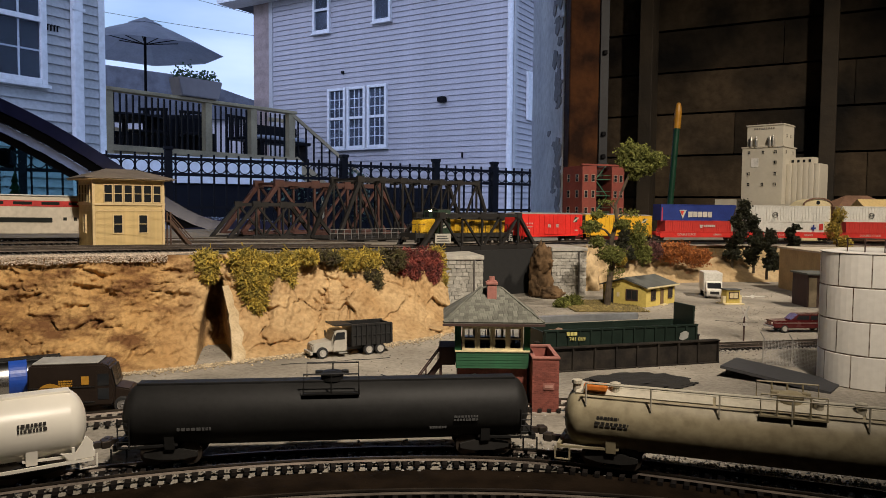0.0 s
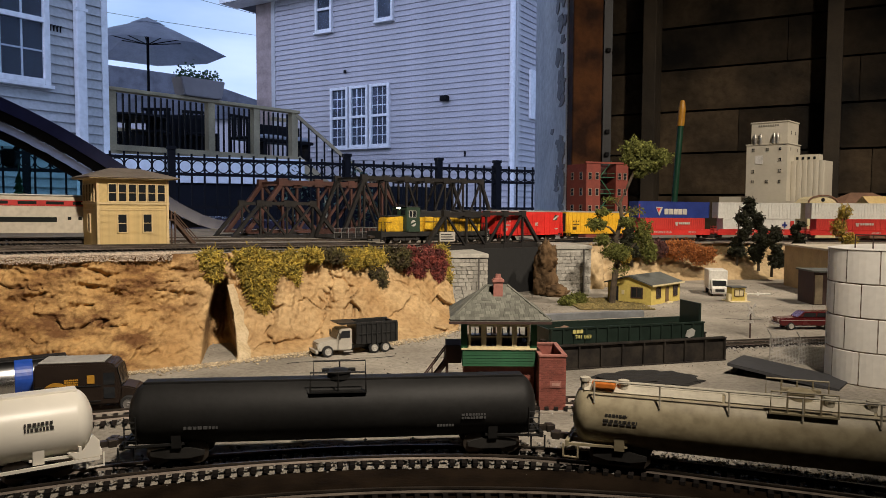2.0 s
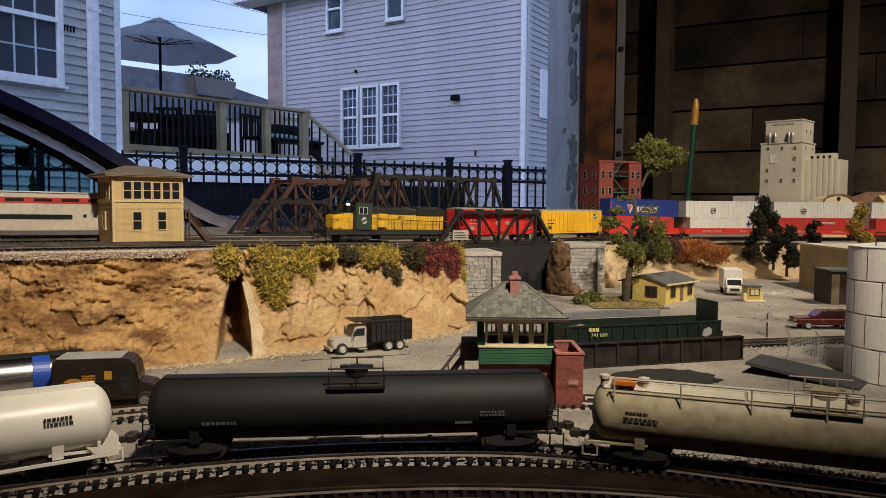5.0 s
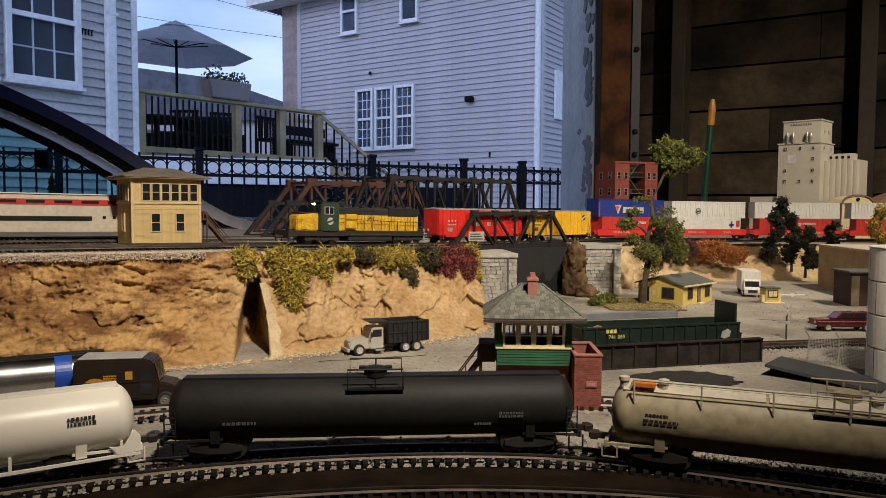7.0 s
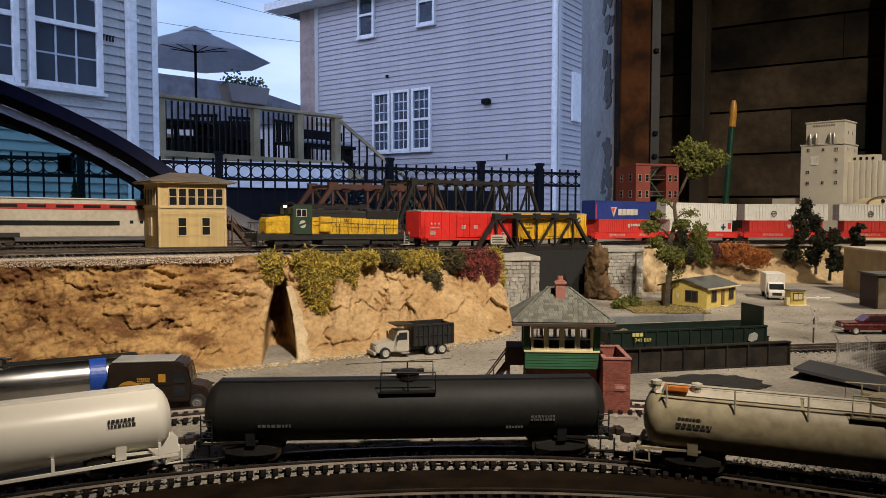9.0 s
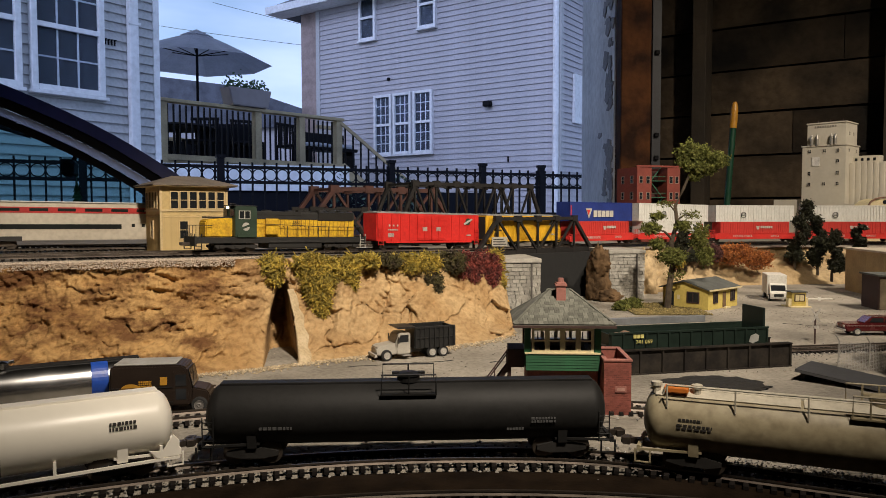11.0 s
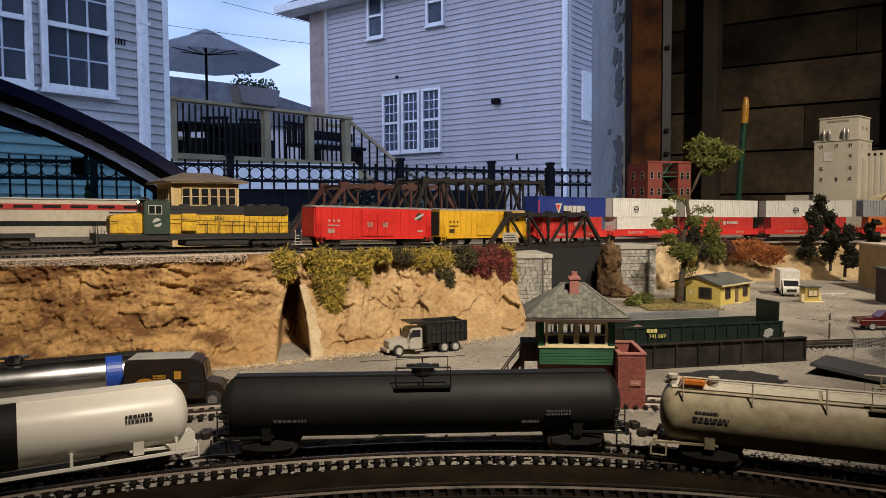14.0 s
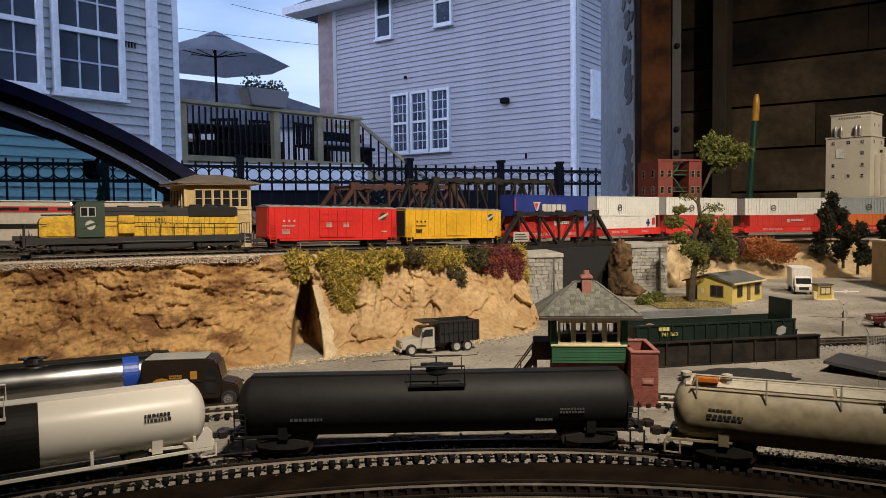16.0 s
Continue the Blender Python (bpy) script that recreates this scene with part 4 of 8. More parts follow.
def stencil(parent, x, y, z, w, h, lines, material, seed=1):
    """Lettering too small to read: plain bars in rows."""
    rnd = random.Random(seed)
    bm = B()
    for k in range(lines):
        xx = x
        while xx < x + w:
            ww = w * rnd.uniform(0.06, 0.16)
            box(bm, xx, min(xx + ww, x + w), y - 0.0002, y + 0.0002, z + h * k / lines, z + h * (k + 0.65) / lines)
            xx += ww + w * 0.04
    return part("lettering", bm, material, parent)


M_truck = mat("bogie_black", (0.02, 0.018, 0.016), 0.7, scale=120, var=0.4)
M_white_paint = mat("white_paint", (0.74, 0.72, 0.66), 0.4, scale=60, var=0.08)


# ---- bank, void and piers by the bridge ----
M_sand = mat("sandy_bank", (0.52, 0.39, 0.22), 0.95, scale=14, color2=(0.40, 0.28, 0.14), bump=0.6, fine=10, stain=0.2)
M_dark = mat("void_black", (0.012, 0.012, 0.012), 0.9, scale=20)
M_stone = mat("pier_stone", (0.44, 0.42, 0.37), 0.9, scale=70, color2=(0.30, 0.285, 0.25), bump=0.5, fine=5, island=0.18)
M_mortar = mat("pier_mortar", (0.12, 0.11, 0.10), 0.95)

BANK = [(0.28, 1.17), (0.36, 1.235), (0.45, 1.30), (0.6, 1.35), (0.8, 1.36), (1.3, 1.30), (1.9, 1.15)]
bm = B()
rows = []
for i in range(361):
    x = 0.29 + i * 0.00443
    s = float(np.interp(x, [q.x for q in LINE], LINE_S))
    top, d = on_line(s, -0.030, -0.010)
    fy = curve_table(BANK, x)
    rows.append([])
    for j in range(37):
        v = j / 36
        cell, pts = noise.voronoi(Vector((x * 26 + fbm(x * 20, v * 4, 3, 2) * 0.5, v * 2.2, 4.0)))
        n = fbm(x * 14, v * 3, 0.7, 5, 0.55) * 0.010 + (noise.cell(pts[0] * 5.1) - 0.5) * 0.006
        n -= 0.005 * (1 - smoothstep(0.0, 0.06, cell[1] - cell[0])) * smoothstep(0.0, 0.3, noise.noise(Vector((x * 30, v * 4, 9))))
        k = math.sin(math.pi * v) ** 0.6
        rows[-1].append(bm.verts.new((top.x + (x - top.x) * (1 - v), fy + (top.y - fy) * v - n * k, top.z * v ** 0.7 + n * 0.5 * k - (0.002 if j == 0 else 0))))
for a, b in zip(rows, rows[1:]):
    for j in range(36):
        bm.faces.new((a[j], b[j], b[j + 1], a[j + 1]))
structure("bank", bm, M_sand, "sandy slope below the far tracks", "slope", smooth=True)
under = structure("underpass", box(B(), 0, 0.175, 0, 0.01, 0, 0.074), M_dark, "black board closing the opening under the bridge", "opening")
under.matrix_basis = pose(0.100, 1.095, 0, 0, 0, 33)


def pier(x0, x1, y0, y1, top, turn):
    w, d = x1 - x0, y1 - y0
    ob = thing("stone_pier", Matrix.Translation(((x0 + x1) / 2, y0, 0)) @ pose(0, 0, 0, 0, 0, turn), "pale cut-stone bridge pier with a cap course", "pier", "bridge piers")
    part("core", box(B(), -w / 2 + 0.002, w / 2 - 0.002, 0.002, d - 0.002, 0, top - 0.006), M_mortar, ob)
    part("cap", box(B(), -w / 2 - 0.002, w / 2 + 0.002, -0.003, d + 0.002, top - 0.006, top, bevel=0.0008), M_stone, ob)
    rnd = random.Random(int(x0 * 1000))
    meshes = []
    for k in range(8):
        b = B()
        box(b, 0, 1, 0, 1, 0, 1)
        for v in b.verts:
            v.co += Vector((rnd.uniform(-0.05, 0.05), rnd.uniform(-0.25, 0.1) if v.co.y < 0.5 else 0, rnd.uniform(-0.06, 0.06)))
        meshes.append(mesh_of("stone", b, M_stone))
    rowh = 0.0056
    z = 0.0
    row = 0
    while z < top - 0.009:
        for face, length in ((0, w), (1, d)):
            x = -rnd.uniform(0, 0.004)
            while x < length - 0.001:
                l = rnd.uniform(0.006, 0.011)
                a, bb_ = max(x, 0), min(x + l, length)
                if bb_ - a > 0.002:
                    m = pose(-w / 2 + a, -0.001, z) if face == 0 else pose(w / 2 + 0.001, a, z, 0, 0, 90)
                    o = part("stone", rnd.choice(meshes), None, ob, m=m @ Matrix.Diagonal((bb_ - a - 0.0006, 0.003, rowh - 0.0006, 1)))
                x += l
        z += rowh
        row += 1
    # dark upright seam near one corner
    part("corner_block", box(B(), w / 2 - 0.0135, w / 2 - 0.0115, -0.0045, 0.0, 0, top - 0.006), M_mortar, ob)
    return ob


pier(0.046, 0.112, 0.985, 1.09, 0.074, 6)
pier(0.240, 0.298, 1.125, 1.23, 0.079, 8)


def rocks(name, label, pts, material, seed):
    """A rough rock mass: stretched, noisy balls joined into one surface."""
    bm = B()
    for k, (c, r) in enumerate(pts):
        g = bmesh.ops.create_icosphere(bm, subdivisions=4, radius=1.0)
        for v in g["verts"]:
            d = v.co.normalized()
            cell, _ = noise.voronoi(Vector((d.x * 2.2 + seed, d.y * 2.2 + k, d.z * 3.6)))
            n = 0.95 + 0.30 * noise.noise(d * 2.3 + Vector((seed, k, 0))) + 0.45 * (cell[1] - cell[0] - 0.2) + 0.10 * noise.noise(d * 9 + Vector((k, seed, 3))) + 0.07 * noise.noise(d * 20 + Vector((k, seed, 5)))
            v.co = Vector((c[0] + d.x * r[0] * n, c[1] + d.y * r[1] * n, c[2] + d.z * r[2] * n))
    return structure(name, bm, material, label, "rock", smooth=True)


rocks("rock_column", "brown eroded rock beside the stone pier", [((0.220, 1.115, 0.034), (0.019, 0.02, 0.048)), ((0.222, 1.105, 0.060), (0.016, 0.016, 0.022)), ((0.234, 1.095, 0.006), (0.020, 0.020, 0.012)), ((0.212, 1.11, 0.016), (0.012, 0.016, 0.022))], mat("brown_rock", (0.15, 0.092, 0.046), 0.95, scale=40, var=0.6, bump=0.8, spec=0.2), 2)
rocks("talus", "sandy broken rock at the cliff foot", [((0.03, 0.80, 0.0), (0.03, 0.05, 0.010)), ((0.055, 0.88, 0.0), (0.018, 0.05, 0.014))], M_rock, 6)
rocks("rock_shoulder", "pale sandy rock beside the far pier", [((0.318, 1.218, 0.02), (0.026, 0.03, 0.050)), ((0.352, 1.25, 0.015), (0.034, 0.03, 0.046))], M_sand, 4)
# ---- upper tracks ----
def offset_line(side, x0, x1, up=0.0):
    pts = []
    s0, s1 = (float(np.interp(x, [q.x for q in LINE], LINE_S)) for x in (x0, x1))
    n = int((s1 - s0) / 0.0024)
    for i in range(n + 1):
        p, d = on_line(s0 + (s1 - s0) * i / n, side, up)
        pts.append(p)
    return pts


track("track", "main upper track along the cliff edge", offset_line(0, -0.95, 1.6))
track("track", "second upper track beside the main line", offset_line(0.055, -0.95, -0.02))
track("track", "upper track under the passenger coach", offset_line(0.185, -0.9, 0.02))
track("track", "rear upper track to the truss bridges", offset_line(0.30, -0.75, 0.35))
strip = B()
pr = None
for side_pts in (zip(offset_line(-0.033, -0.95, 0.03), offset_line(0.03, -0.95, 0.03)),):
    for a, b in side_pts:
        q = [strip.verts.new(a + Vector((0, 0, -0.0046))), strip.verts.new(b + Vector((0, 0, -0.0046)))]
        if pr:
            strip.faces.new((pr[0], q[0], q[1], pr[1]))
        pr = q
structure("line_bed", strip, mat("upper_bed", (0.20, 0.18, 0.15), 0.95, scale=60, var=0.5, bump=0.5), "greyish track bed of the upper line", "track bed")


def edge_stones(rnd):
    x = rnd.uniform(-0.95, -0.225)
    e, ln = edge_at(x), line_at(x)
    f = rnd.random() ** 1.6
    if rnd.random() < 0.45:
        q = cliff_point(x, 1 - 0.065 * rnd.random() ** 1.5 * (1 + 0.5 * noise.noise(Vector((x * 40, 0, 3)))))
        return q + Vector((0, -0.0045 + 0.002 * rnd.random(), 0.0006))
    return e.lerp(Vector((x, ln.y - 0.03, ln.z - 0.005)), f * 0.95) + Vector((0, -0.004 * rnd.random(), 0.0004))


pebbles("ballast", edge_stones, 21000, 0.0010, mat("pale_ballast", (0.56, 0.46, 0.36), 0.95, scale=200, var=0.3, island=0.3), "pale pinkish ballast along the cliff edge", 5)


# ---- truss bridges ----
def truss_bridge(name, label, m, length, width, height, panels, material, bar=0.0035, sway=True, railing=False):
    """A through truss: two side trusses with chords, end posts, verticals and diagonals, floor beams and top bracing."""
    ob = thing(name, m, label, "bridge", "truss bridges")
    p = length / panels
    for sy in (-width / 2, width / 2):
        part("bottom_chord", beam(B(), (0, sy, 0), (length, sy, 0), bar * 1.2, bar * 1.6), material, ob)
        part("top_chord", beam(B(), (p, sy, height), (length - p, sy, height), bar * 1.3, bar * 1.3), material, ob)
        for a, b in (((0, sy, 0), (p, sy, height)), ((length, sy, 0), (length - p, sy, height))):
            part("end_post", beam(B(), a, b, bar * 1.3), material, ob)
        for k in range(1, panels):
            part("vertical", beam(B(), (k * p, sy, 0), (k * p, sy, height), bar * 0.7), material, ob)
            if k < panels - 1:
                a, b = ((k * p, sy, height), ((k + 1) * p, sy, 0)) if k < panels / 2 - 0.6 else ((k * p, sy, 0), ((k + 1) * p, sy, height))
                part("diagonal", beam(B(), a, b, bar * 0.75), material, ob)
            for z in (0.0, height):
                g = B()
                box(g, k * p - bar * 1.5, k * p + bar * 1.5, sy - bar * 0.75, sy + bar * 0.75, z - bar * 1.2, z + bar * 1.2)
                part("gusset", g, material, ob)
    for k in range(panels + 1):
        part("floor_beam", beam(B(), (k * p, -width / 2, -bar * 0.5), (k * p, width / 2, -bar * 0.5), bar * 0.9), material, ob)
        if sway and 0 < k < panels:
            part("cross_strut", beam(B(), (k * p, -width / 2, height), (k * p, width / 2, height), bar * 0.8), material, ob)
            if k < panels - 1:
                part("top_brace", beam(B(), (k * p, -width / 2, height), ((k + 1) * p, width / 2, height), bar * 0.45), material, ob)
    if railing:
        r = B()
        for z in (0.010, 0.017):
            beam(r, (-0.02, -width / 2 - 0.008, z), (length * 0.6, -width / 2 - 0.008, z), 0.0008)
        for k in range(18):
            x = -0.02 + k * (length * 0.6 + 0.02) / 17
            beam(r, (x, -width / 2 - 0.008, 0), (x, -width / 2 - 0.008, 0.017), 0.0008)
        part("walkway_railing", r, mat("rail_grey", (0.20, 0.20, 0.20), 0.6), ob)
        part("walkway", box(B(), -0.02, length * 0.6, -width / 2 - 0.010, -width / 2 - 0.003, -0.002, 0.0), material, ob)
    return ob


M_iron = mat("bridge_black", (0.022, 0.020, 0.019), 0.6, spec=0.3, scale=70, var=0.4, bump=0.1)
M_rust = mat("bridge_rust", (0.085, 0.032, 0.024), 0.65, scale=60, var=0.4, bump=0.1)
a, _ = on_line(float(np.interp(0.004, [q.x for q in LINE], LINE_S)))
b, _ = on_line(float(np.interp(0.212, [q.x for q in LINE], LINE_S)))
ang = math.degrees(math.atan2(b.y - a.y, b.x - a.x))
BR_LEN = (b - a).length
bridge = truss_bridge("pony_truss_bridge", "black pony truss bridge carrying the train over the gap", Matrix.Translation(a + Vector((0, 0, -0.009))) @ pose(0, 0, 0, 0, 0, ang), BR_LEN, 0.052, 0.053, 6, M_iron, bar=0.0042, sway=False)
part("girder", box(B(), 0.0, BR_LEN, -0.028, -0.022, -0.009, -0.003), M_iron, bridge)
part("deck", box(B(), 0.0, BR_LEN, -0.020, 0.020, 0.0005, 0.0042), M_iron, bridge)
sg = thing("track_sign", Matrix.Translation(a + Vector((0.052, -0.030, -0.008))) @ pose(0, 0, 0, 0, 0, 15), "small pale notice board by the bridge", "sign")
part("post", box(B(), -0.001, 0.001, -0.001, 0.001, -0.010, 0.024), M_iron, sg)
part("board", box(B(), -0.012, 0.012, -0.0025, -0.001, 0.012, 0.026, bevel=0.0003), mat("sign_board", (0.45, 0.42, 0.36), 0.8, scale=80), sg)
stencil_bars = B()
for k in range(3):
    box(stencil_bars, -0.010, 0.010 - 0.002 * k, -0.0029, -0.0026, 0.0145 + k * 0.0036, 0.0160 + k * 0.0036)
part("lettering", stencil_bars, mat("sign_letters", (0.05, 0.05, 0.05), 0.8), sg)
truss_bridge("truss_bridge", "tall black through truss bridge beside the main line", Matrix.Translation((-0.140, 1.233, 0.087)) @ pose(0, 0, 0, 0, 0, 38), 0.373, 0.085, 0.104, 8, M_iron, bar=0.0045, railing=True)
truss_bridge("truss_bridge", "reddish brown through truss bridge with riveted bars", Matrix.Translation((-0.335, 1.38, 0.087)) @ pose(0, 0, 0, 0, 0, 38), 0.40, 0.085, 0.100, 5, M_rust, bar=0.0065)
truss_bridge("pony_truss_bridge", "low black pony truss beside the brown bridge", Matrix.Translation((-0.315, 1.21, 0.087)) @ pose(0, 0, 0, 0, 0, 36), 0.20, 0.075, 0.058, 4, M_iron, bar=0.0045, sway=False)


# ---- buildings ----
def sash(parent, m, w, h, frame_mat, pane_mat=None, bars=(1, 2), depth=0.0008):
    """A small model window: pane, frame and bars, on a face that looks to -y of m."""
    win = part("window", box(B(), -w / 2, w / 2, -0.0003, 0.0002, 0, h), pane_mat or M_dark_glass, parent, m=m)
    f = B()
    t = min(w, h) * 0.12
    for q in ((-w / 2 - t, -w / 2, -t, h + t), (w / 2, w / 2 + t, -t, h + t), (-w / 2, w / 2, -t, 0), (-w / 2, w / 2, h, h + t)):
        box(f, q[0], q[1], -depth, 0.0002, q[2], q[3])
    for k in range(1, bars[0]):
        x = -w / 2 + w * k / bars[0]
        box(f, x - t / 3, x + t / 3, -depth * 0.8, 0, 0, h)
    for k in range(1, bars[1]):
        z = h * k / bars[1]
        box(f, -w / 2, w / 2, -depth * 0.8, 0, z - t / 3, z + t / 3)
    part("frame", f, frame_mat, win)
    return win


M_dark_glass = mat("dark_glass", (0.02, 0.022, 0.025), 0.12, scale=30)


def hip_roof(x0, x1, y0, y1, z, rise, inset, thick=0.0012):
    bm = B()
    lo = [bm.verts.new(p) for p in ((x0, y0, z), (x1, y0, z), (x1, y1, z), (x0, y1, z))]
    up = [bm.verts.new((q.co.x, q.co.y, z + thick)) for q in lo]
    r = [bm.verts.new((x0 + inset, (y0 + y1) / 2, z + rise)), bm.verts.new((x1 - inset, (y0 + y1) / 2, z + rise))]
    bm.faces.new(lo[::-1])
    for k in range(4):
        bm.faces.new((lo[k], lo[(k + 1) % 4], up[(k + 1) % 4], up[k]))
    bm.faces.new((up[0], up[1], r[1], r[0]))
    bm.faces.new((up[1], up[2], r[1]))
    bm.faces.new((up[2], up[3], r[0], r[1]))
    bm.faces.new((up[3], up[0], r[0]))
    return bm


M_tan = mat("tan_clapboard", (0.60, 0.44, 0.19), 0.75, scale=40, var=0.15, bump=0.1)
M_tan_trim = mat("tan_trim", (0.66, 0.50, 0.26), 0.7, scale=50, var=0.12)
M_roof_brown = mat("roof_brown", (0.20, 0.165, 0.13), 0.85, scale=60, var=0.3, bump=0.4)

tower = thing("signal_tower", Matrix.Translation((-0.375, 0.85, 0.086)) @ pose(0, 0, 0, 0, 0, 37), "two-storey tan clapboard signal tower with a hip roof", "signal tower")
TW, TD, TH = 0.083, 0.068, 0.088
part("wall", box(B(), 0, TW, 0, TD, 0, TH), M_tan, tower)


def lap_board(length, h, material, t=0.0005):
    bm = B()
    prism(bm, [(-t, 0), (-0.0001, h), (0.0002, h), (0.0002, 0)], 0, length, "x")
    return mesh_of("clapboard", bm, material)


front_board = lap_board(TW - 0.004, 0.0014, M_tan)
for k in range(36):
    part("clapboard", front_board, None, tower, m=pose(0.002, 0, 0.001 + k * 0.00142))
end_board = lap_board(TD - 0.004, 0.0014, M_tan)
for k in range(36):
    part("clapboard", end_board, None, tower, m=pose(0, TD - 0.002, 0.001 + k * 0.00142, 0, 0, -90))
for x in (0, TW):
    part("corner_trim", box(B(), x - 0.0015, x + 0.0015, -0.0012, 0.0015, 0, TH), M_tan_trim, tower)
part("belt_course", box(B(), -0.0018, TW + 0.0018, -0.0018, TD + 0.0018, 0.0555, 0.0580), M_tan_trim, tower)
part("lower_belt", box(B(), -0.001, TW + 0.001, -0.001, TD + 0.001, 0.0485, 0.0493), M_tan_trim, tower)
for x in (0.0275, 0.0575):
    sash(tower, pose(x, -0.0006, 0.0215), 0.0098, 0.0215, M_tan_trim, bars=(1, 2), depth=0.0014)
for k in range(6):
    sash(tower, pose(0.0165 + k * 0.0117, -0.0006, 0.0595), 0.0088, 0.0205, M_tan_trim, bars=(1, 2), depth=0.0014)
for k in range(4):
    sash(tower, pose(-0.0006, 0.056 - k * 0.0135, 0.0595, 0, 0, -90), 0.0090, 0.0205, M_tan_trim, bars=(1, 2), depth=0.0014)
sash(tower, pose(-0.0006, 0.036, 0.0215, 0, 0, -90), 0.0098, 0.0215, M_tan_trim, bars=(1, 2), depth=0.0014)
part("roof", hip_roof(-0.012, TW + 0.012, -0.012, TD + 0.012, TH, 0.0135, 0.036), M_roof_brown, tower)
part("soffit", box(B(), -0.0105, TW + 0.0105, -0.0105, TD + 0.0105, TH - 0.0012, TH - 0.0002), M_tan_trim, tower)
M_stair = mat("stair_brown", (0.10, 0.055, 0.035), 0.8, scale=60, var=0.3)
for y in (0.010, 0.021):
    part("stringer", beam(B(), (TW + 0.012, y, 0.036), (TW + 0.042, y, 0.0), 0.0012, 0.004), M_stair, tower)
    part("handrail", beam(B(), (TW + 0.012, y, 0.046), (TW + 0.043, y, 0.010), 0.001), M_stair, tower)
for k in range(9):
    f = (k + 0.5) / 9
    part("tread", box(B(), TW + 0.012 + 0.03 * f, TW + 0.0155 + 0.03 * f, 0.010, 0.021, 0.0355 * (1 - f), 0.0362 * (1 - f) + 0.0004), M_stair, tower)
part("landing", box(B(), TW, TW + 0.0135, 0.008, 0.023, 0.035, 0.0365), M_stair, tower)
for x in (TW + 0.003, TW + 0.0125):
    for y in (0.009, 0.022):
        part("landing_post", box(B(), x - 0.0008, x + 0.0008, y - 0.0008, y + 0.0008, 0, 0.047), M_stair, tower)

# green signal cabin in the foreground
M_green = mat("cabin_green", (0.010, 0.085, 0.030), 0.55, scale=50, var=0.3, bump=0.1)
M_cream = mat("cabin_cream", (0.68, 0.58, 0.34), 0.6, scale=60, var=0.12)
M_slate = mat("slate", (0.18, 0.18, 0.15), 0.9, spec=0.2, scale=120, color2=(0.10, 0.10, 0.085), bump=0.5, island=0.3)
M_brick = mat("cabin_brick", (0.25, 0.075, 0.055), 0.9, scale=90, var=0.35, bump=0.4, island=0.25)
M_pinkbrick = mat("chimney_brick", (0.36, 0.15, 0.12), 0.9, scale=90, var=0.3, bump=0.4)
M_cabin_brown = mat("cabin_brown", (0.055, 0.028, 0.022), 0.8, scale=60, var=0.3)
cabin = thing("signal_cabin", pose(0.061, 0.452, 0, 0, 0, -3), "green and cream signal cabin with slate roof on brick base", "signal cabin")
part("brick_base", box(B(), -0.024, 0.025, 0.004, 0.048, 0, 0.0285), M_brick, cabin)
for x in (-0.012, 0.010):
    ar = B()
    lathe(ar, [(0, -0.0008), (0.0065, -0.0008), (0.0065, 0.0006), (0, 0.0006)], 20, pose(x, 0.0036, 0.018, 90, 0, 0))
    part("arch", ar, M_cream, cabin)
part("lower_panel", box(B(), -0.0255, 0.0255, 0, 0.05, 0.029, 0.0405), M_green, cabin)
green_board = lap_board(0.0506, 0.0019, M_green)
for k in range(6):
    part("clapboard", green_board, None, cabin, m=pose(-0.0253, -0.0001, 0.0292 + k * 0.0019))
for x in (-0.0243, 0.0243):
    part("corner_post", box(B(), x - 0.0022, x + 0.0022, -0.0004, 0.003, 0.0406, 0.0615), M_green, cabin)
bw_ = B()
box(bw_, -0.0255, 0.0255, 0.047, 0.05, 0.0406, 0.0430)
box(bw_, -0.0255, 0.0255, 0.047, 0.05, 0.0590, 0.0615)
for x in (-0.0245, -0.0107, 0.0, 0.0107, 0.0245):
    box(bw_, x - 0.001, x + 0.001, 0.047, 0.05, 0.0430, 0.0590)
part("back_wall", bw_, M_cream, cabin)
for x in (-0.0245, 0.0245):
    s_ = B()
    box(s_, x - 0.001, x + 0.001, 0.0032, 0.012, 0.0406, 0.0615)
    box(s_, x - 0.001, x + 0.001, 0.04, 0.0468, 0.0406, 0.0615)
    part("side_wall", s_, M_cabin_brown, cabin)
part("side_sill", box(B(), -0.0262, 0.0262, -0.0012, 0.0005, 0.0408, 0.0420), M_cream, cabin)
part("window_head", box(B(), -0.0222, 0.0222, -0.0008, 0.0012, 0.0585, 0.0600), M_cream, cabin)
for k in range(4):
    x = -0.0160 + k * 0.0107
    fr = B()
    for q in ((x - 0.0053, x - 0.0036, 0.042, 0.0585), (x + 0.0036, x + 0.0053, 0.042, 0.0585), (x - 0.0036, x + 0.0036, 0.042, 0.0434), (x - 0.0036, x + 0.0036, 0.0571, 0.0585), (x - 0.0036, x + 0.0036, 0.0495, 0.0503)):
        box(fr, q[0], q[1], -0.0006, 0.0010, q[2], q[3])
    wn_ = part("window", fr, M_cream, cabin)
    part("pane", box(B(), x - 0.0036, x + 0.0036, 0.0002, 0.0004, 0.0434, 0.0571), glass("cabin_glass"), wn_).visible_shadow = False
part("floor", box(B(), -0.023, 0.023, 0.004, 0.046, 0.0406, 0.0412), M_cabin_brown, cabin)
lv = B()
for k in range(9):
    beam(lv, (-0.016 + k * 0.004, 0.016, 0.041), (-0.016 + k * 0.004, 0.018, 0.0535), 0.0008)
box(lv, -0.019, 0.019, 0.03, 0.037, 0.041, 0.046)
